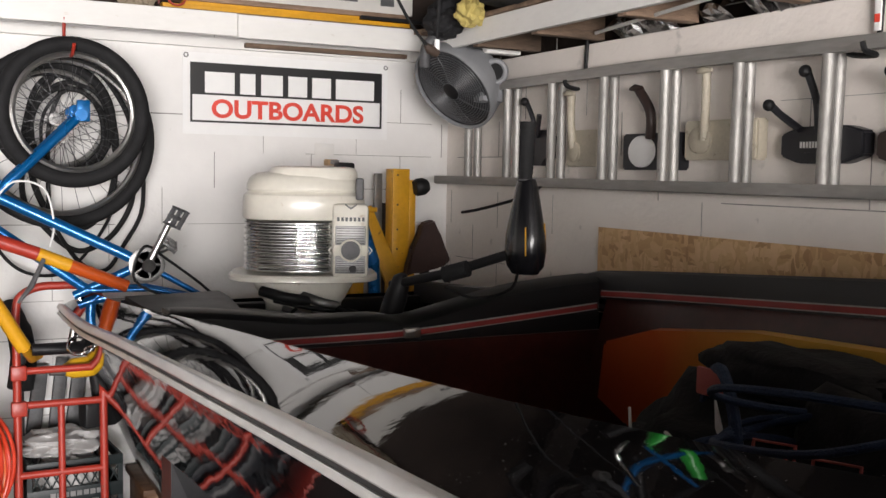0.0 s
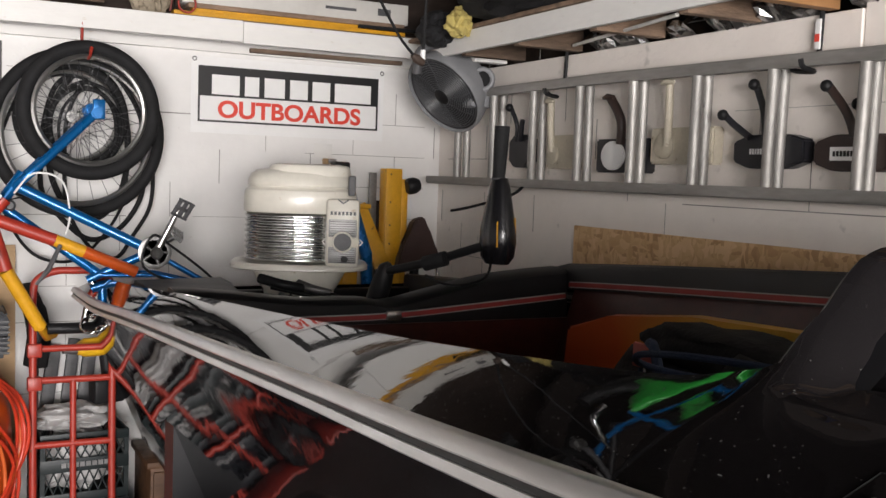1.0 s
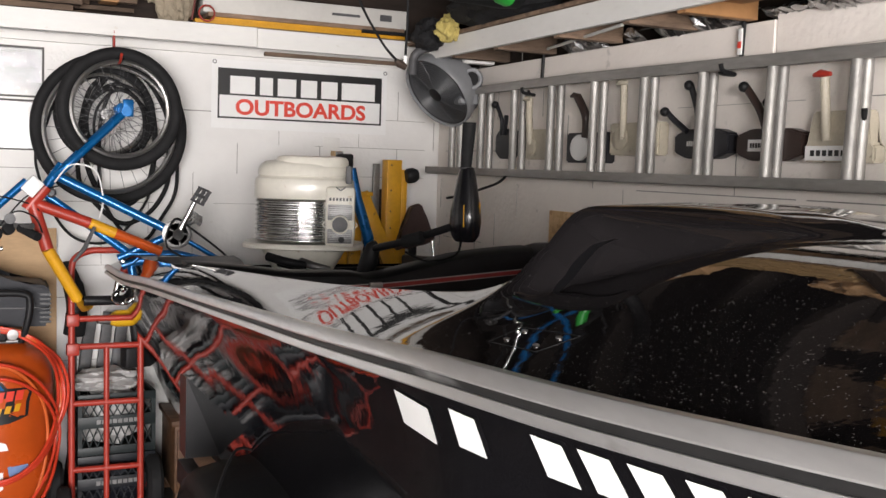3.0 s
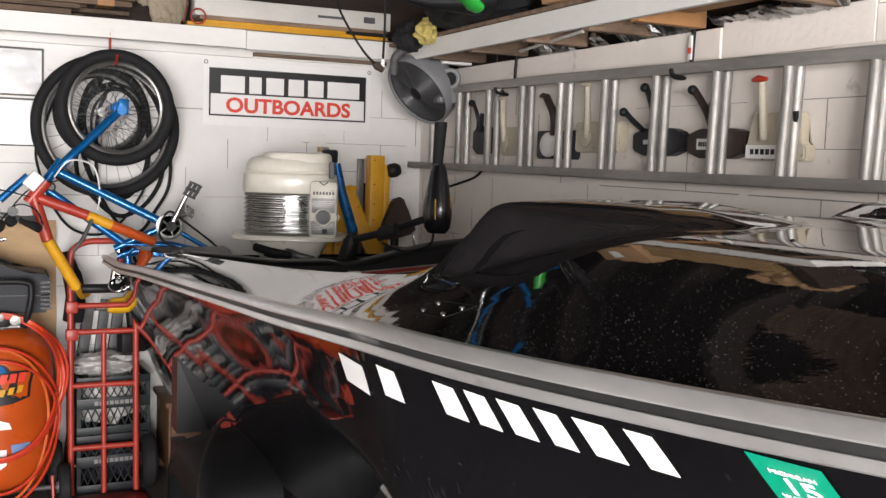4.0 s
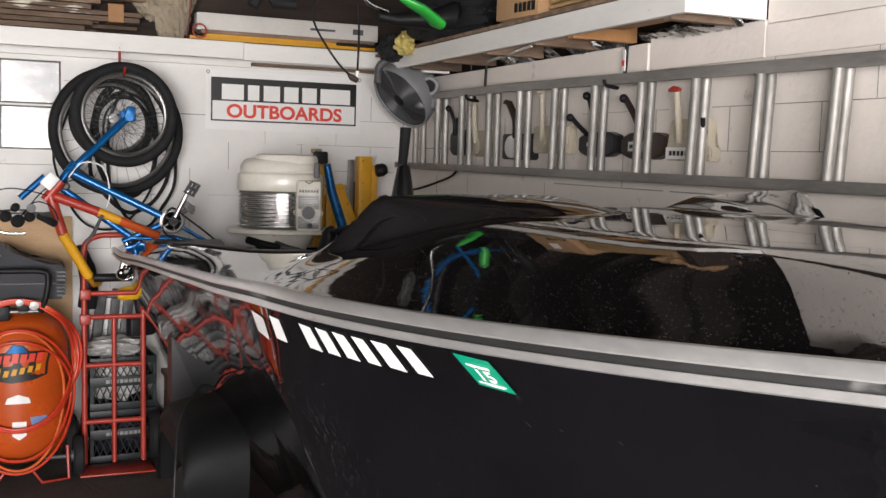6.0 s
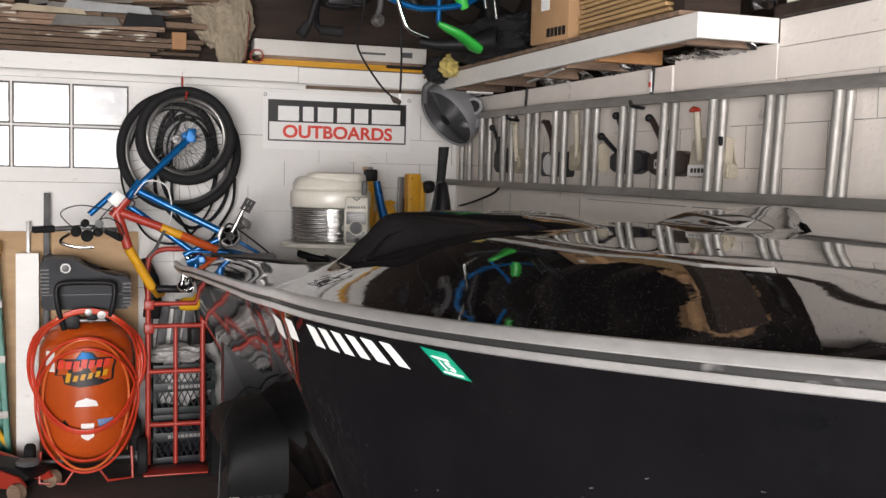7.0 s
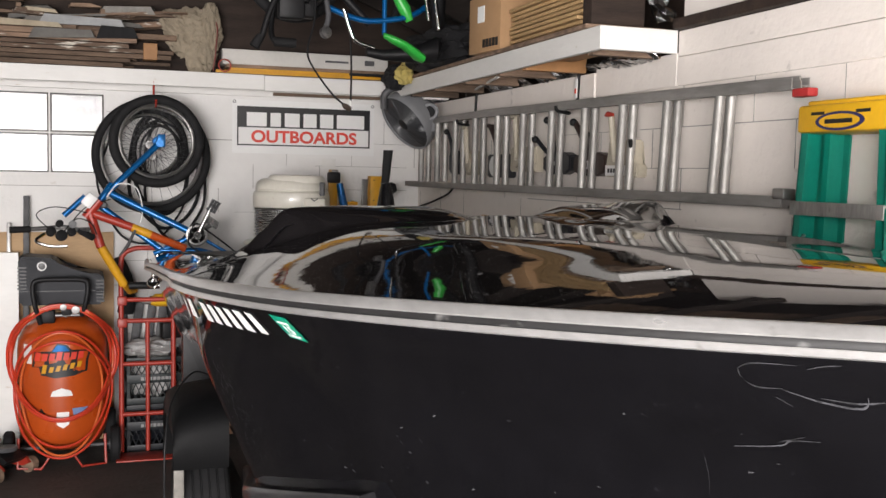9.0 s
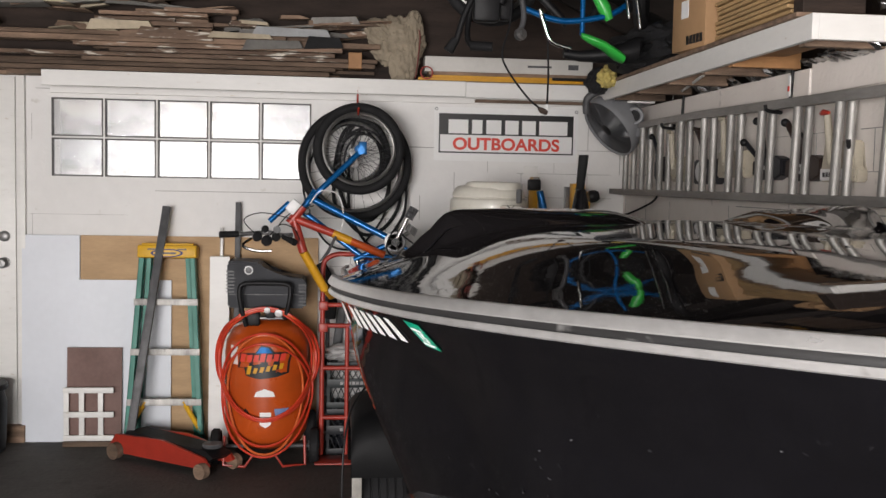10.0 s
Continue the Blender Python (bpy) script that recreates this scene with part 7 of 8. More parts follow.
    part("saddle", bm, M_PLASTIC, t)
    return t


blue_bike()


def red_bike():
    t = thing("bicycle", (0, 0, 0), "red and yellow bicycle frame standing on its handlebars", "bicycle", "bicycles against the wall")
    h1, h2 = Vector((-1.985, -0.60, 1.335)), Vector((-1.945, -0.60, 1.375))
    mid, far = Vector((-1.775, -0.60, 1.255)), Vector((-1.50, -0.58, 1.14))
    bm = B()
    rod(bm, h1 + Vector((-0.02, 0, -0.03)), h2 + Vector((0.01, 0, 0.02)), 0.024, 16)
    part("head_tube", bm, M_RED, t)
    bm = B()
    rod(bm, h1 + Vector((0.02, 0, -0.01)), mid, 0.022, 14)
    part("top_tube", bm, M_RED, t)
    bm = B()
    rod(bm, mid, mid.lerp(far, 0.35), 0.022, 14)
    part("top_tube_fade", bm, M_YELLOW, t)
    bm = B()
    rod(bm, mid.lerp(far, 0.35), far, 0.0215, 14)
    part("top_tube_end", bm, M_ORANGE, t)
    lowr, lowy, end = Vector((-1.955, -0.60, 1.20)), Vector((-1.905, -0.60, 1.105)), Vector((-1.815, -0.56, 0.95))
    bm = B()
    rod(bm, h1, lowr.lerp(lowy, 0.5), 0.024, 14)
    part("down_tube", bm, M_RED, t)
    bm = B()
    rod(bm, lowr.lerp(lowy, 0.5), end, 0.0235, 14)
    part("down_tube_fade", bm, M_YELLOW, t)
    bm = B()
    tube(bm, [end, end + Vector((0.03, 0.09, -0.05)), end + Vector((0.06, 0.16, -0.05))], 0.015, 12)
    part("seat_tube", bm, M_YELLOW, t)
    # stem, handlebar and controls
    bm = B()
    rod(bm, h2 + Vector((-0.02, -0.01, 0.01)), Vector((-2.005, -0.60, 1.41)), 0.013, 12)
    rod(bm, Vector((-2.005, -0.60, 1.415)), Vector((-2.11, -0.61, 1.315)), 0.015, 12)
    part("stem", bm, M_BLUE, t, "dark blue stem")
    bm = B()
    box(bm, (-0.028, -0.02, -0.035), (0.028, 0.02, 0.035), 0.006, Matrix.Translation((-1.985, -0.63, 1.395)) @ pose(0, 0, 0, 0, 40, 0))
    part("stem_clamp", bm, M_PAPER, t, "white stem clamp")
    bm = B()
    tube(bm, smooth_path([(-2.31, -0.66, 1.245), (-2.20, -0.62, 1.25), (-2.11, -0.61, 1.255), (-2.04, -0.66, 1.245), (-1.99, -0.72, 1.25)], 5), 0.012, 10)
    part("handlebar", bm, M_ALU_DULL, t)
    bm = B()
    tube(bm, [(-2.36, -0.68, 1.245), (-2.27, -0.64, 1.247)], 0.017, 12)
    part("grip", bm, M_RUBBER, t)
    bm = B()
    tube(bm, [(-2.03, -0.67, 1.24), (-1.97, -0.74, 1.21)], 0.017, 12)
    part("grip", bm, M_RUBBER, t)
    bm = B()
    tube(bm, smooth_path([(-2.20, -0.66, 1.225), (-2.24, -0.70, 1.19), (-2.17, -0.71, 1.165), (-2.09, -0.71, 1.165)], 5), 0.008, 8)
    part("brake_lever", bm, M_CHROME, t)
    bm = B()
    for c, r in (((-2.17, -0.65, 1.235), 0.024), ((-2.12, -0.65, 1.215), 0.028), ((-2.07, -0.66, 1.235), 0.022), ((-2.13, -0.64, 1.275), 0.018)):
        lathe(bm, [(0.001, -0.015), (r, -0.012), (r * 1.05, 0.0), (r, 0.012), (0.001, 0.015)], 14, Matrix.Translation(c) @ pose(0, 0, 0, 70, 20, 10))
    part("shifter", bm, M_PLASTIC, t)
    bm = B()
    lathe(bm, [(0.001, 0), (0.02, 0.0), (0.02, 0.004), (0.001, 0.005)], 16, Matrix.Translation((-2.065, -0.69, 1.275)) @ pose(0, 0, 0, 90, 0, 0))
    part("bell", bm, M_RAILGREY, t)
    for k, pts in enumerate(([(-2.17, -0.64, 1.24), (-2.24, -0.64, 1.32), (-2.15, -0.63, 1.36), (-2.0, -0.62, 1.33), (-1.96, -0.62, 1.30)], [(-2.12, -0.66, 1.22), (-2.05, -0.68, 1.30), (-1.98, -0.66, 1.28), (-1.95, -0.63, 1.22)], [(-2.08, -0.64, 1.27), (-2.0, -0.62, 1.36), (-1.88, -0.58, 1.40)])):
        bm = B()
        tube(bm, smooth_path(pts, 6), 0.003, 6)
        part("brake_cable", bm, M_RUBBER, t)
    bm = B()
    tube(bm, [(-1.76, -0.63, 1.24), (-1.80, -0.66, 1.16), (-1.84, -0.67, 1.11)], [0.007, 0.009, 0.005], 8)
    part("air_pump", bm, M_RAILGREY, t)
    return t


red_bike()


# ---- storage on the back shelf ----
FLECK = mat("paint_flecked_lumber", (0.29, 0.19, 0.13), 0.8, vary=0.3, scale=4, stretch=(1, 7, 7), bump=0.3, bscale=40, piece=0.4, spots=0.45, spot_scale=9, spot_color=(0.62, 0.57, 0.49))


def lumber():
    rnd = random.Random(5)
    k = 0
    for layer, (z, n) in enumerate(((2.093, 4), (2.119, 4), (2.146, 4), (2.173, 4), (2.20, 3), (2.227, 3), (2.254, 3), (2.345, 3), (2.372, 3), (2.399, 3), (2.426, 3), (2.453, 2))):
        y = -0.215
        for i in range(n):
            w, h = rnd.uniform(0.035, 0.075), rnd.uniform(0.018, 0.025)
            x0 = rnd.uniform(-4.1, -3.3) + layer * 0.1
            x1 = rnd.uniform(-1.78, -1.50) - layer * rnd.uniform(0.0, 0.09) if layer < 7 else rnd.uniform(-2.85, -2.25)
            if y + w > -0.01:
                break
            bm = B()
            yaw = rnd.uniform(-0.6, 0.6)
            ln = x1 - x0
            box(bm, (-ln / 2, -w / 2, 0), (ln / 2, w / 2, h), 0.002, pose((x0 + x1) / 2, y + w / 2, z + rnd.uniform(0, 0.002), 0, 0, yaw * 0.3))
            tagged(finish("lumber", bm, FLECK if k % 3 == 1 else M_OLDWOOD, False), "rough weathered brown board stored on the shelf", "lumber", "lumber on the shelf")
            y += w + 0.004
            k += 1

    for x0, x1, y, z, wd, h, yaw in ((-4.05, -1.52, -0.19, 2.282, 0.05, 0.03, 0.6), (-3.95, -1.62, -0.13, 2.283, 0.06, 0.028, -0.4), (-4.1, -2.05, -0.19, 2.314, 0.07, 0.022, 0.8), (-3.6, -1.9, -0.12, 2.313, 0.05, 0.035, -0.9)):
        bm = B()
        ln = x1 - x0
        box(bm, (-ln / 2, -wd / 2, 0), (ln / 2, wd / 2, h), 0.003, pose((x0 + x1) / 2, y, z, 0, 0, yaw * 0.4))
        tagged(finish("lumber", bm, M_OLDWOOD, False), "long rough brown board on top of the pile", "lumber", "lumber on the shelf")


lumber()


def scraps():
    rnd = random.Random(9)
    greys = mat("grey_scrap", (0.22, 0.21, 0.19), 0.7, vary=0.2, scale=6, piece=0.4)
    slab = mat("grey_painted_slab", (0.36, 0.37, 0.37), 0.6, vary=0.15, scale=7, spots=0.15, spot_scale=20)
    pale = mat("pale_scrap", (0.50, 0.42, 0.30), 0.7, vary=0.15, scale=6, piece=0.3)
    for i in range(64):
        x = rnd.uniform(-3.9, -1.62)
        ln, w, h = rnd.uniform(0.10, 0.46), rnd.uniform(0.03, 0.10), rnd.uniform(0.010, 0.045)
        bm = B()
        low = i % 4 == 0
        m = pose(x, rnd.uniform(-0.20, -0.10), (2.30 if low else 2.337) + rnd.uniform(0.0, 0.03) + (i % 5) * 0.020 + (0.11 if x < -2.5 and not low else 0), rnd.uniform(-10, 10), rnd.uniform(-7, 7), rnd.uniform(-22, 22))
        q = rnd.uniform(0.2, 0.98)
        prism(bm, [(-ln / 2, 0), (ln / 2, rnd.uniform(0, 0.008)), (ln / 2 * q, h), (-ln / 2 * rnd.uniform(0.85, 1), h * rnd.uniform(0.7, 1))], w, m @ Matrix.Translation((0, w / 2, 0)))
        tagged(finish("scrap_board", bm, (M_OLDWOOD, greys, FLECK, M_OLDWOOD, pale, greys)[i % 6], False), "short offcut board piled on the lumber", "offcut", "offcuts on the lumber pile")
    for x, z, ln, h, m, lab in ((-2.02, 2.335, 0.44, 0.052, slab, "pale grey painted board lying on the lumber"), (-2.30, 2.315, 0.36, 0.035, pale, "pale tapered board on the lumber pile"), (-2.12, 2.262, 0.34, 0.055, greys, "grey wooden slab on the lumber pile"),
                                (-2.66, 2.30, 0.42, 0.06, FLECK, "paint-flecked board end on the lumber pile"), (-2.95, 2.345, 0.36, 0.055, pale, "pale tapered board on the lumber pile"), (-1.84, 2.275, 0.22, 0.07, M_RUBBER, "dark rubber offcut on the lumber pile")):
        bm = B()
        prism(bm, [(-ln / 2, 0), (ln / 2, 0.004), (ln / 2 - 0.02, h * 0.8), (-ln / 2 + 0.03, h)], 0.05, pose(x, -0.205, z, 4, rnd.uniform(-3, 3), rnd.uniform(-4, 4)))
        tagged(finish("scrap_board", bm, m, False), lab, "offcut", "offcuts on the lumber pile")


scraps()

bm = B()
box(bm, (-1.70, -0.22, 2.17), (-1.625, -0.12, 2.26), 0.003)
tagged(finish("wood_block", bm, M_BLOCKWOOD, False), "orange wooden block on the lumber pile", "block")


def tarp():
    t = thing("canvas_bundle", (-1.42, -0.12, 2.115), "crumpled tan canvas bundle tied with cord", "canvas")
    can = mat("tan_canvas", (0.37, 0.31, 0.225), 0.85, vary=0.15, scale=10, bump=0.4, bscale=70)
    def ridge(v):
        return 1 - 2.2 * abs(noise.noise(v))
    for k, (cx, cy, cz, rx, ry, rz, lean) in enumerate(((0.0, 0.0, 0.225, 0.135, 0.085, 0.125, 0.0), (0.035, -0.045, 0.105, 0.075, 0.055, 0.105, 0.1), (-0.095, -0.03, 0.26, 0.075, 0.06, 0.075, -0.6), (0.075, -0.02, 0.22, 0.06, 0.07, 0.15, 0.3))):
        bm = B()
        bmesh.ops.create_icosphere(bm, subdivisions=5, radius=1.0)
        for v in bm.verts:
            d = v.co.normalized()
            w = Vector((d.x * 1.9 + d.z * 0.8, d.y * 1.9, d.z * 0.9)) + Vector((k * 3.1, 0, 0))
            q = 1 + 0.17 * ridge(w * 1.5) + 0.10 * ridge(w * 3.1) + 0.035 * ridge(w * 7.0)
            v.co = Vector((cx + (d.x * rx + lean * d.z * 0.05) * q, cy + d.y * ry * q, max(cz + d.z * rz * q, 0.002)))
        part("fold", bm, can, t)
    bm = B()
    tube(bm, smooth_path([(0.10, -0.10, 0.01), (0.115, -0.11, 0.14), (0.12, -0.08, 0.28), (0.05, -0.02, 0.36), (-0.05, 0.0, 0.34)], 6), 0.004, 6)
    part("tie_cord", bm, mat("dark_red_cord", (0.20, 0.05, 0.04), 0.7), t)
    bm = B()
    torus(bm, 0.034, 0.004, Matrix.Translation((0.165, -0.10, 0.045)) @ pose(0, 0, 0, 90, 0, 0), 24, 6)
    part("red_loop", bm, M_RED, t)


tarp()


def white_box():
    t = thing("long_carton", (0, 0, 0), "long white cardboard carton stored on the shelf", "box")
    bm = B()
    box(bm, (-1.26, -0.16, 2.175), (-0.275, -0.02, 2.262), 0.003)
    part("carton", bm, mat("white_carton", (0.66, 0.64, 0.60), 0.7, vary=0.06, scale=5), t)
    bm = B()
    box(bm, (-0.66, -0.162, 2.212), (-0.52, -0.1595, 2.224))
    part("printed_mark", bm, M_RAILGREY, t)
    bm = B()
    box(bm, (-0.42, -0.162, 2.205), (-0.36, -0.1595, 2.235))
    part("printed_mark", bm, M_RAILGREY, t)
    for x0, x1, y, z, m, lb in ((-1.30, -0.30, -0.19, 2.132, M_YELLOW, "yellow box level lying on the shelf"), (-1.22, -0.42, -0.165, 2.154, M_YELLOW, "yellow wooden rule lying on the shelf"), (-1.32, -0.22, -0.20, 2.115, M_OLDWOOD, "thin brown lath lying on the shelf")):
        bm = B()
        box(bm, (x0, y, z - 0.018), (x1, y + 0.05, z + 0.006), 0.002)
        tagged(finish("level", bm, m, False), lb, "level", "long tools on the shelf")
    bm = B()
    box(bm, (-0.52, -0.20, 2.14), (-0.25, -0.18, 2.155), 0.002)
    tagged(finish("flat_bar", bm, M_PLASTIC, False), "black flat bar on top of the levels", "bar")
    bm = B()
    box(bm, (-1.28, -0.19, 2.095), (-0.24, -0.02, 2.112), 0.002)
    tagged(finish("shelf_plank", bm, M_OLDWOOD, False), "brown plank lying on the shelf", "plank")
    bm = B()
    box(bm, (-1.24, -0.18, 2.155), (-0.30, -0.03, 2.174), 0.002)
    tagged(finish("shelf_plank", bm, M_OLDWOOD, False), "brown plank carrying the white carton", "plank")


white_box()


# ---- eaves shelf contents ----
def eaves_things():
    card = mat("cardboard", (0.40, 0.24, 0.12), 0.75, vary=0.08, scale=5)
    t = thing("cardboard_box", (-0.25, -1.98, 2.096), "brown cardboard box with printed side on the shelf", "box", rot=(0, 0, 8))
    bm = B()
    box(bm, (-0.10, -0.14, 0), (0.12, 0.14, 0.24), 0.003)
    part("carton", bm, card, t)
    bm = B()
    for i in range(5):
        box(bm, (-0.1025, -0.12 + 0.028 * i, 0.02), (-0.0995, -0.10 + 0.028 * i, 0.055))
    part("printed_bar", bm, M_INK, t)
    bm = B()
    box(bm, (-0.102, 0.0, 0.13), (-0.0995, 0.06, 0.20))
    part("paper_label", bm, M_PAPER, t)
    for i in range(9):
        rnd = random.Random(i)
        bm = B()
        y1 = -2.14 - rnd.uniform(0, 0.03)
        y0 = -2.86 + rnd.uniform(-0.02, 0.06)
        z = 2.096 + 0.0185 * i
        box(bm, (-0.30 + rnd.uniform(0, 0.012), y0, z), (-0.14, y1, z + 0.013), 0.002)
        tagged(finish("pine_lumber", bm, mat_slat, False), "pale pine slat in a stacked bundle", "lumber", "bundle of slats on the shelf")
    bm = B()
    box(bm, (-0.31, -2.94, 2.096), (-0.10, -2.87, 2.34), 0.004)
    tagged(finish("wood_post", bm, M_ROOF, False), "short brown upright post on the shelf", "post")
    rag = mat("yellow_cloth", (0.62, 0.50, 0.16), 0.85, vary=0.15, scale=12, bump=0.3)
    crumple("yellow_rag", (-0.365, -0.83, 2.10), (0.05, 0.06, 0.055), 12.0, rag, "crumpled yellow rag hanging over the shelf edge", "rag")
    cl = mat("black_cloth", (0.012, 0.012, 0.014), 0.85, vary=0.2, scale=12, bump=0.4)
    crumple("black_jacket", (-0.25, -1.15, 2.20), (0.16, 0.40, 0.11), 14.0, cl, "black cloth heap lying on the shelf", "cloth")
    crumple("black_jacket", (-0.35, -0.62, 2.10), (0.07, 0.12, 0.07), 16.0, cl, "black cloth draped behind the fan", "cloth")
    crumple("foam_bundle", (-0.16, -2.72, 2.34), (0.14, 0.18, 0.10), 18.0, card, "brown paper bundle on the slats", "bundle")


mat_slat = mat("pine_slat", (0.55, 0.36, 0.17), 0.65, vary=0.15, scale=4, stretch=(6, 1, 6), piece=0.15)
eaves_things()


# ---- fan ----
def fan():
    n = Vector((-0.78, -0.235, -0.626)).normalized()
    rot = Vector((0, 0, 1)).rotation_difference(n).to_matrix().to_4x4()
    t = thing("desk_fan", (0, 0, 0), "grey plastic fan clamped under the shelf corner", "fan")
    t.matrix_world = Matrix.Translation((-0.262, -0.520, 1.858)) @ rot
    R = 0.174
    bm = B()
    lathe(bm, [(R * 0.55, -0.15), (R * 0.8, -0.13), (R * 0.97, -0.08), (R * 1.05, -0.02), (R * 1.05, 0.010), (R * 1.03, 0.016), (R * 0.99, 0.012), (R * 0.97, -0.03), (R * 0.8, -0.07), (R * 0.5, -0.10)], 48)
    part("housing", bm, M_GREY, t)
    # dark liner added inside the grey housing so that the hollow looks dark
    bm = B()
    lathe(bm, [(R * 0.985, 0.004), (R * 0.955, -0.03), (R * 0.79, -0.065), (R * 0.4, -0.09), (0.002, -0.092)], 40)
    part("dark_liner", bm, mat("fan_liner", (0.022, 0.022, 0.025), 0.6), t, "dark liner added inside the housing behind the grille")
    bm = B()
    for k in range(15):
        torus(bm, R * (0.22 + 0.054 * k), 0.0024, Matrix.Translation((0, 0, 0.024 - 0.00012 * k * k)), 48, 6)
    for k in range(8):
        a = 2 * math.pi * k / 8
        tube(bm, [(R * 0.2 * math.cos(a), R * 0.2 * math.sin(a), 0.022), (R * 0.6 * math.cos(a + 0.2), R * 0.6 * math.sin(a + 0.2), 0.012), (R * 0.98 * math.cos(a + 0.35), R * 0.98 * math.sin(a + 0.35), 0.002)], 0.0025, 6)
    part("grille", bm, mat("fan_grille", (0.085, 0.088, 0.094), 0.4, vary=0.1, scale=9), t, "dark grey wire grille")
    bm = B()
    lathe(bm, [(R * 0.2, 0.015), (R * 0.2, 0.024), (R * 0.12, 0.028), (0.002, 0.029)], 28)
    part("badge_disc", bm, M_PLASTIC, t)
    bm = B()
    for k in range(5):
        a = 2 * math.pi * k / 5
        rr = []
        for q in (0.2, 0.4, 0.6, 0.8):
            w = 0.35 * (1.1 - q * 0.4)
            rr.append([Vector((R * q * math.cos(a - w), R * q * math.sin(a - w), -0.055)), Vector((R * q * math.cos(a + w), R * q * math.sin(a + w), -0.022)), Vector((R * q * math.cos(a + w), R * q * math.sin(a + w), -0.024)), Vector((R * q * math.cos(a - w), R * q * math.sin(a - w), -0.057))])
        loft(bm, rr)
    part("blade", bm, M_PLASTIC, t)
    bm = B()
    lathe(bm, [(R * 0.35, -0.10), (R * 0.5, -0.155), (R * 0.4, -0.18), (0.01, -0.185)], 28)
    part("motor_cover", bm, M_GREY, t)
    inv = t.matrix_world.inverted()
    bm = B()
    box(bm, (-0.215, -0.66, 1.80), (-0.105, -0.50, 1.945), 0.02)
    bmesh.ops.transform(bm, matrix=inv, verts=bm.verts)
    part("side_body", bm, M_GREY, t)
    bm = B()
    torus(bm, 0.040, 0.011, Matrix.Translation((-0.165, -0.665, 1.915)) @ pose(0, 0, 0, 90, 0, -20), 24, 10)
    bmesh.ops.transform(bm, matrix=inv, verts=bm.verts)
    part("pivot_ring", bm, M_GREY, t)
    bm = B()
    rod(bm, (-0.165, -0.672, 1.915), (-0.16, -0.62, 1.915), 0.032, 18)
    bmesh.ops.transform(bm, matrix=inv, verts=bm.verts)
    part("pivot_knob", bm, M_PLASTIC, t)
    bm = B()
    tube(bm, smooth_path([(-0.40, -0.54, 1.93), (-0.40, -0.56, 2.01), (-0.33, -0.57, 2.05), (-0.25, -0.58, 2.03), (-0.20, -0.60, 1.96)], 6), 0.02, 12)
    bmesh.ops.transform(bm, matrix=inv, verts=bm.verts)
    part("carry_handle", bm, M_RAILGREY, t)
    bm = B()
    box(bm, (-0.20, -0.56, 1.93), (-0.15, -0.52, 2.078), 0.006)
    bmesh.ops.transform(bm, matrix=inv, verts=bm.verts)
    part("hanger", bm, M_TRIM, t)
    bm = B()
    box(bm, (-0.20, -0.66, 1.985), (-0.05, -0.60, 2.03), 0.004)
    box(bm, (-0.15, -0.662, 1.998), (-0.12, -0.659, 2.018))
    bmesh.ops.transform(bm, matrix=inv, verts=bm.verts)
    part("outlet_box", bm, M_TRIM, t)


fan()


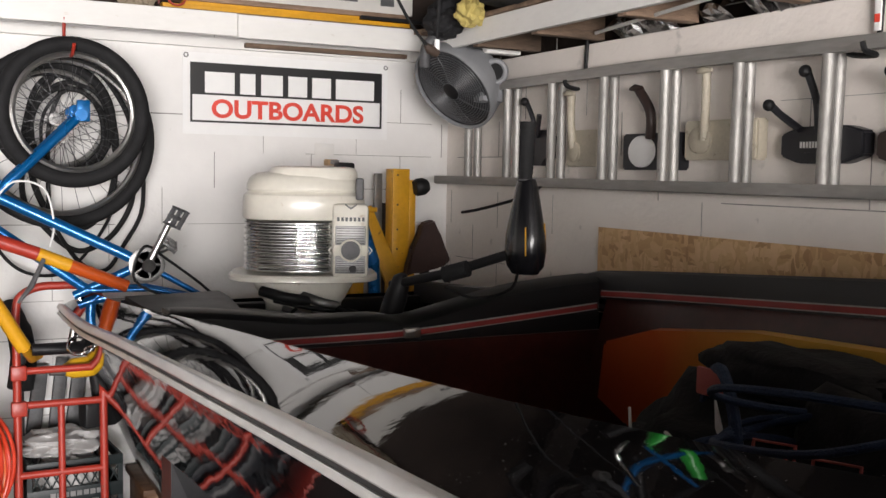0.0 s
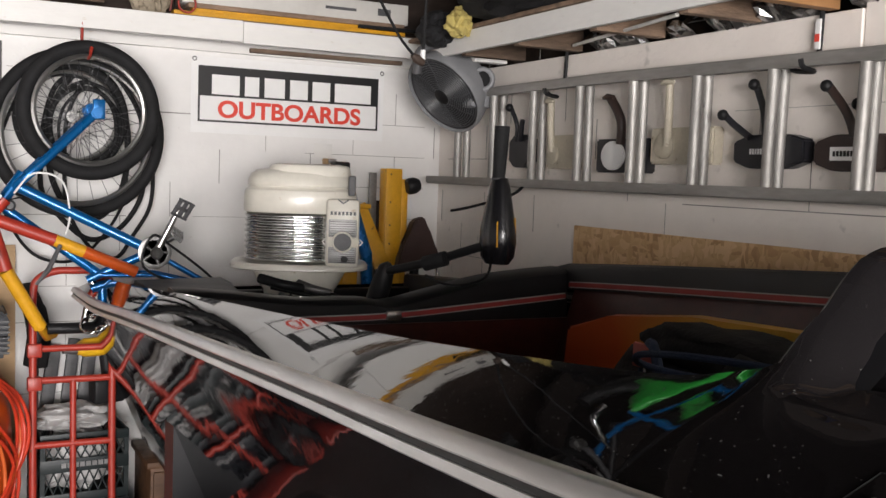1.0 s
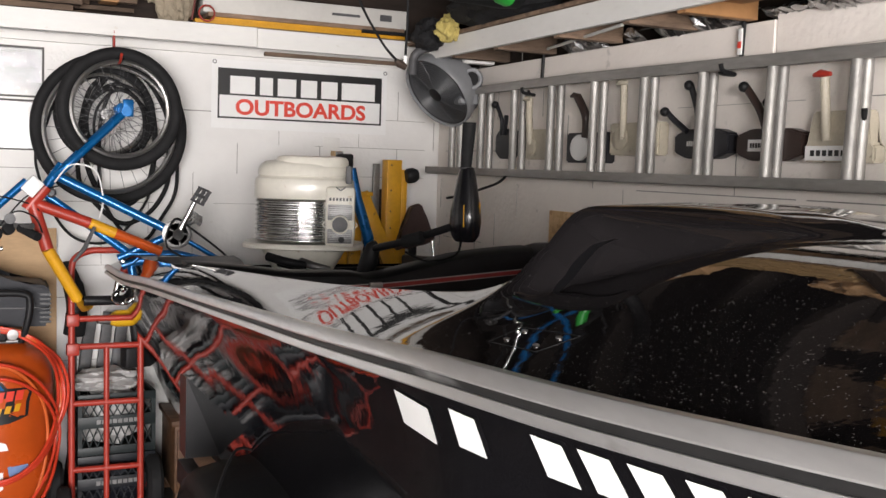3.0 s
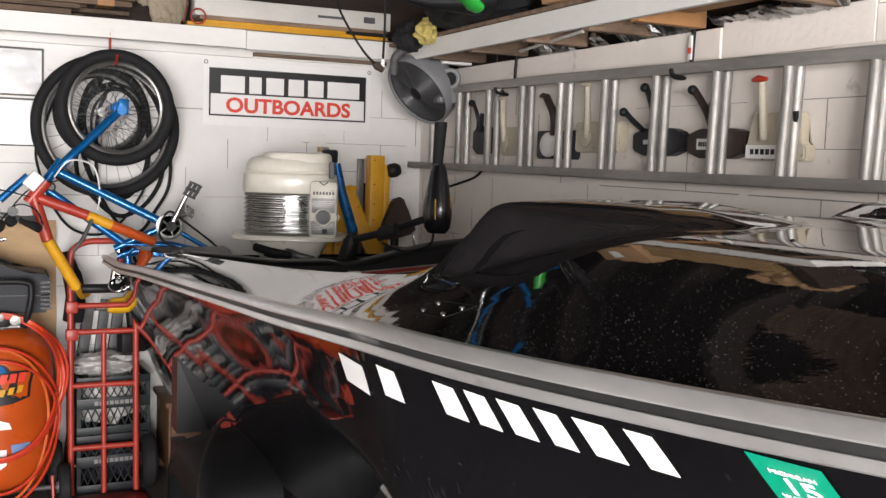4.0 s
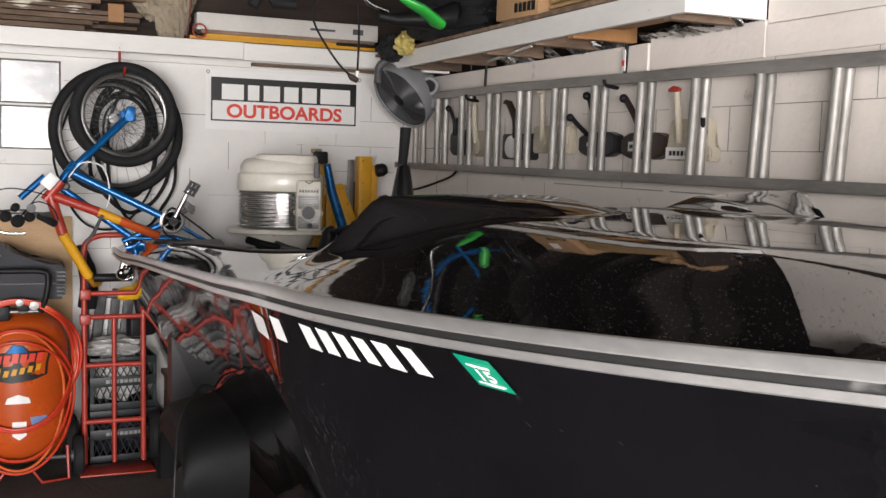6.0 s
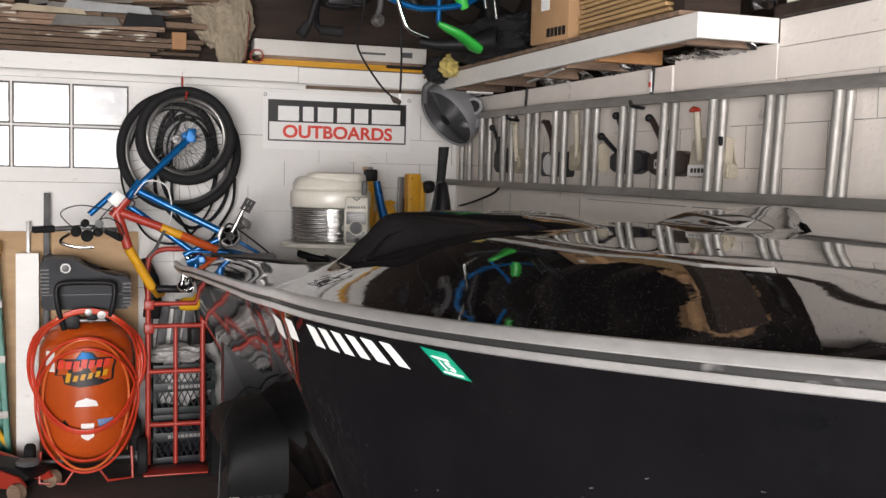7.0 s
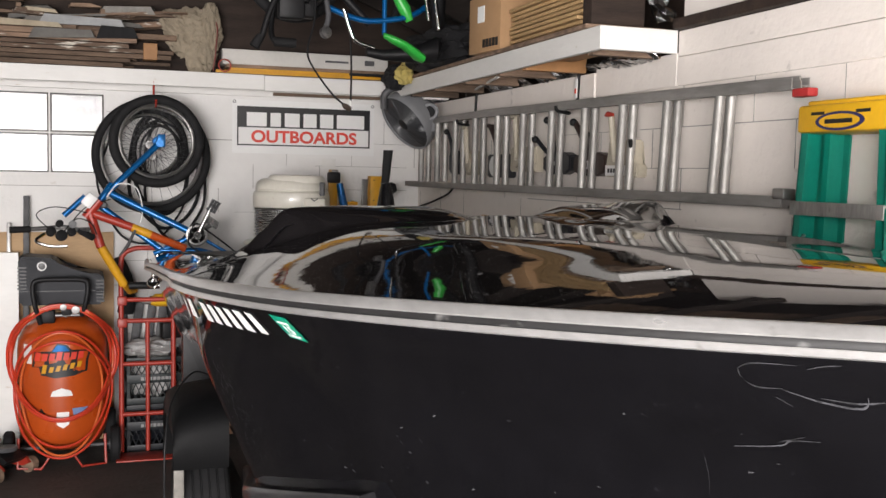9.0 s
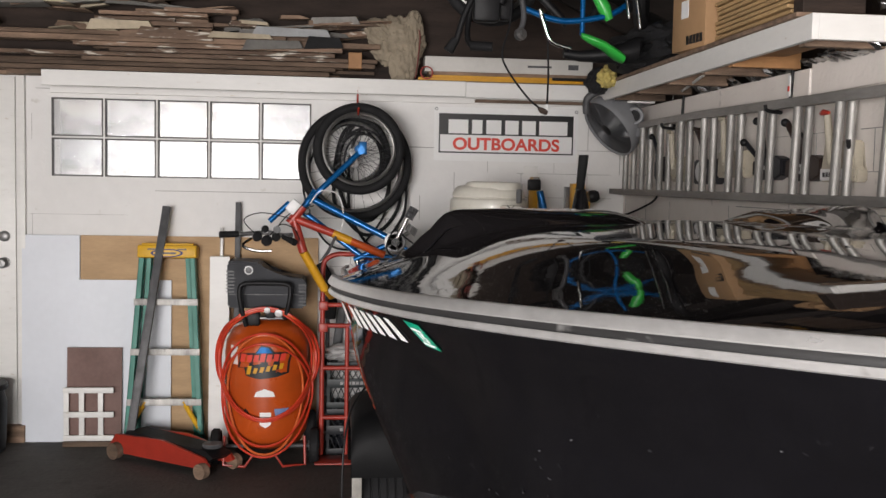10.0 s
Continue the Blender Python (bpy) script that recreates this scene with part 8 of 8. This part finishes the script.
# ---- bicycle slung under the roof ----
def hung_bike():
    t = thing("bicycle", (-0.04, 0, 0.06), "black and green bicycle slung upside down under the roof", "bicycle")
    GRN = mat("lime_green", (0.035, 0.40, 0.055), 0.35, vary=0.05)
    y = -1.6
    frame = [((-0.95, y, 2.40), (-0.50, y + 0.05, 2.40)), ((-0.95, y, 2.40), (-0.72, y, 2.18)), ((-0.50, y + 0.05, 2.40), (-0.62, y, 2.20)), ((-1.02, y, 2.26), (-0.95, y, 2.46))]
    for a, b in frame:
        bm = B()
        rod(bm, a, b, 0.018, 14)
        part("frame_tube", bm, M_PLASTIC, t)
    bm = B()
    tube(bm, smooth_path([(-0.92, y - 0.05, 2.235), (-0.80, y - 0.05, 2.195), (-0.70, y - 0.05, 2.19), (-0.55, y - 0.05, 2.22), (-0.45, y, 2.28)], 6), 0.013, 10)
    part("down_tube", bm, M_BLUE, t)
    bm = B()
    rod(bm, (-0.665, y - 0.05, 2.36), (-0.665, y - 0.05, 2.13), 0.011, 12)
    part("seat_post", bm, M_BLUE, t)
    bm = B()
    tube(bm, [(-0.62, y - 0.05, 2.33), (-0.57, y - 0.05, 2.25), (-0.545, y - 0.05, 2.20)], [0.022, 0.030, 0.018], 12)
    part("green_guard", bm, GRN, t)
    bm = B()
    rr = []
    for x, z, w, h in ((-0.675, 2.125, 0.012, 0.012), (-0.64, 2.11, 0.03, 0.018), (-0.58, 2.085, 0.05, 0.02), (-0.52, 2.045, 0.06, 0.025), (-0.49, 2.03, 0.05, 0.02)):
        rr.append([Vector((x, y - 0.08 + w * math.cos(a), z + h * math.sin(a))) for a in (2 * math.pi * k / 14 for k in range(14))])
    loft(bm, rr)
    part("green_saddle", bm, GRN, t)
    bm = B()
    rr = []
    for x, z, w, h in ((-0.735, 2.055, 0.02, 0.02), (-0.66, 2.045, 0.03, 0.024), (-0.58, 2.05, 0.05, 0.03), (-0.48, 2.06, 0.075, 0.045), (-0.41, 2.08, 0.07, 0.06), (-0.38, 2.11, 0.03, 0.03)):
        rr.append([Vector((x, y + w * math.cos(a), z + h * math.sin(a))) for a in (2 * math.pi * k / 14 for k in range(14))])
    loft(bm, rr)
    part("black_saddle", bm, M_PLASTIC, t)
    bm = B()
    tube(bm, smooth_path([(-1.05, y, 2.35), (-1.13, y, 2.30), (-1.18, y, 2.20), (-1.21, y, 2.10), (-1.235, y, 2.055)], 5), 0.014, 10)
    part("handlebar", bm, M_PLASTIC, t)
    bm = B()
    tube(bm, smooth_path([(-1.10, y + 0.25, 2.34), (-1.13, y + 0.25, 2.20), (-1.12, y + 0.22, 2.11), (-1.03, y + 0.2, 2.10)], 5), 0.014, 10)
    part("handlebar", bm, M_PLASTIC, t)
    bm = B()
    tube(bm, [(-1.215, y, 2.10), (-1.245, y, 2.05)], [0.018, 0.024], 12)
    part("grip", bm, M_RUBBER, t)
    bm = B()
    tube(bm, [(-1.12, y + 0.22, 2.105), (-1.02, y + 0.2, 2.10)], 0.022, 12)
    part("grip", bm, M_RUBBER, t)
    bm = B()
    box(bm, (-1.14, y - 0.02, 2.18), (-1.02, y + 0.05, 2.42), 0.02)
    box(bm, (-1.05, y + 0.05, 2.2), (-0.95, y + 0.12, 2.40), 0.02)
    part("brake_block", bm, M_PLASTIC, t)
    bm = B()
    lathe(bm, [(0.005, -0.02), (0.02, -0.02), (0.026, -0.01), (0.026, 0.01), (0.012, 0.012), (0.012, 0.03)], 18, Matrix.Translation((-0.95, y - 0.12, 2.115)) @ pose(0, 0, 0, 80, 0, 20))
    part("axle_nut", bm, M_ALU_DULL, t)
    bm = B()
    tube(bm, smooth_path([(-0.95, y - 0.10, 2.13), (-0.93, y - 0.08, 2.2), (-0.95, y - 0.05, 2.36)], 5), 0.012, 10)
    part("fork_leg", bm, M_RAILGREY, t)
    bm = B()
    tube(bm, smooth_path([(-0.86, y - 0.08, 2.23), (-0.83, y - 0.08, 2.14), (-0.80, y - 0.08, 2.09), (-0.72, y - 0.08, 2.065)], 5), 0.009, 10)
    part("kick_rod", bm, M_CHROME, t)
    for x, z0 in ((-0.45, 2.16), (-0.50, 2.20)):
        bm = B()
        rod(bm, (x, y - 0.1, z0 + 0.2), (x + 0.03, y - 0.1, z0), 0.008, 10)
        part("lamp_bolt", bm, M_CHROME, t)
    m = Matrix.Translation((-0.36, y + 0.1, 2.44)) @ pose(0, 0, 0, 90, 0, 70)
    wheel_mesh(t, m, 0.253, 0.03)
    m = Matrix.Translation((-1.02, y + 0.3, 2.46)) @ pose(0, 0, 0, 90, 0, 10)
    wheel_mesh(t, m, 0.253, 0.026)
    bm = B()
    rod(bm, (-0.95, y, 2.40), (-0.95, y, 3.02), 0.006, 8)
    rod(bm, (-0.50, y + 0.05, 2.40), (-0.50, y + 0.05, 2.78), 0.006, 8)
    part("hanger_hook", bm, M_RUBBER, t)


hung_bike()


def cords():
    t = thing("power_cable", (0, 0, 0), "black power cable hanging with its plug end", "cable")
    bm = B()
    tube(bm, smooth_path([(-1.0, -1.55, 2.45), (-1.01, -1.57, 2.25), (-1.05, -1.62, 2.11), (-1.02, -1.58, 2.04), (-0.92, -1.52, 1.93), (-0.85, -1.48, 1.88)], 8), 0.0045, 8)
    part("cable", bm, M_RUBBER, t)
    bm = B()
    tube(bm, smooth_path([(-0.82, -1.50, 2.5), (-0.825, -1.49, 2.25), (-0.815, -1.48, 2.05), (-0.815, -1.47, 1.90)], 8), 0.0045, 8)
    part("cable", bm, M_RUBBER, t)
    bm = B()
    tube(bm, [(-0.855, -1.48, 1.882), (-0.84, -1.475, 1.872), (-0.815, -1.47, 1.862)], [0.008, 0.014, 0.012], 12)
    part("plug", bm, mat("brown_plug", (0.06, 0.04, 0.03), 0.5), t)
    bm = B()
    rod(bm, (-0.815, -1.47, 1.90), (-0.817, -1.472, 1.868), 0.008, 10)
    part("white_plug", bm, M_PAPER, t)


cords()


# ---- unseen storage under the roof by the right wall, added for the deck's reflections ----
def mirrored_storage():
    # joists, hangers and planks are made up to carry the mirrored things
    for y in (-2.75, -3.45, -4.15):
        bm = B()
        box(bm, (-1.30, y - 0.02, 2.40), (RX + 0.01, y + 0.02, 2.49), 0.003)
        setting("loft_joist", bm, M_RAFTER, "dark brown joist, unseen, added to carry the mirrored storage", "joist")
        bm = B()
        box(bm, (-1.30, y - 0.035, 2.40), (-1.26, y - 0.021, 3.0), 0.003)
        setting("joist_hanger", bm, M_RAFTER, "dark brown hanger board, unseen, added under the roof", "board")
    for x in (-1.15, -0.90, -0.65, -0.40):
        bm = B()
        box(bm, (x - 0.09, -4.30, 2.49), (x + 0.09, -2.65, 2.51), 0.003)
        tagged(finish("loft_plank", bm, M_OLDWOOD, False), "rough brown plank, unseen, added across the joists", "plank", "planks of the roof storage")
    # cardboard base dulled so that its mirror image in the deck stays dim
    card = mat("dulled_cardboard", (0.30, 0.19, 0.10), 0.8, vary=0.12, scale=5)

    def carton(x, y, sx, sy, h, m, label, name="cardboard_box", cat="box"):
        t = thing(name, (x, y, 2.51), label, cat)
        bm = B()
        box(bm, (-sx / 2, -sy / 2, 0), (sx / 2, sy / 2, h), 0.004)
        part("carton", bm, m, t)
        bm = B()
        box(bm, (-sx / 2 - 0.001, -0.025, h - 0.04), (sx / 2 + 0.001, 0.025, h + 0.001))
        part("tape", bm, M_WOOD, t)
    carton(-1.05, -3.10, 0.28, 0.34, 0.24, card, "unseen brown cardboard box, added to be mirrored in the deck")
    carton(-0.62, -3.62, 0.40, 0.40, 0.20, card, "wide unseen brown cardboard box, added to be mirrored in the deck")
    carton(-1.05, -3.66, 0.34, 0.46, 0.28, card, "dull brown cardboard box, unseen, added to be mirrored")
    blue = mat("blue_tote", (0.012, 0.05, 0.28), 0.5, vary=0.1)
    t = thing("storage_tote", (-0.85, -2.78, 2.51), "unseen blue plastic tote, added to be mirrored in the deck", "tote")
    bm = B()
    loft(bm, [[Vector((a * sx, b * sy, z)) for a, b in ((-1, -1), (1, -1), (1, 1), (-1, 1))] for sx, sy, z in ((0.11, 0.09, 0.0), (0.125, 0.105, 0.18))])
    part("body", bm, blue, t)
    bm = B()
    box(bm, (-0.135, -0.115, 0.18), (0.135, 0.115, 0.20), 0.006)
    part("lid", bm, blue, t)
    t = thing("bucket", (-0.60, -3.02, 2.51), "unseen yellow plastic bucket, added to be mirrored in the deck", "bucket")
    bm = B()
    lathe(bm, [(0.001, 0.0), (0.09, 0.0), (0.115, 0.22), (0.12, 0.23), (0.112, 0.228), (0.088, 0.01), (0.001, 0.008)], 24)
    part("shell", bm, M_YELLOW, t)


mirrored_storage()
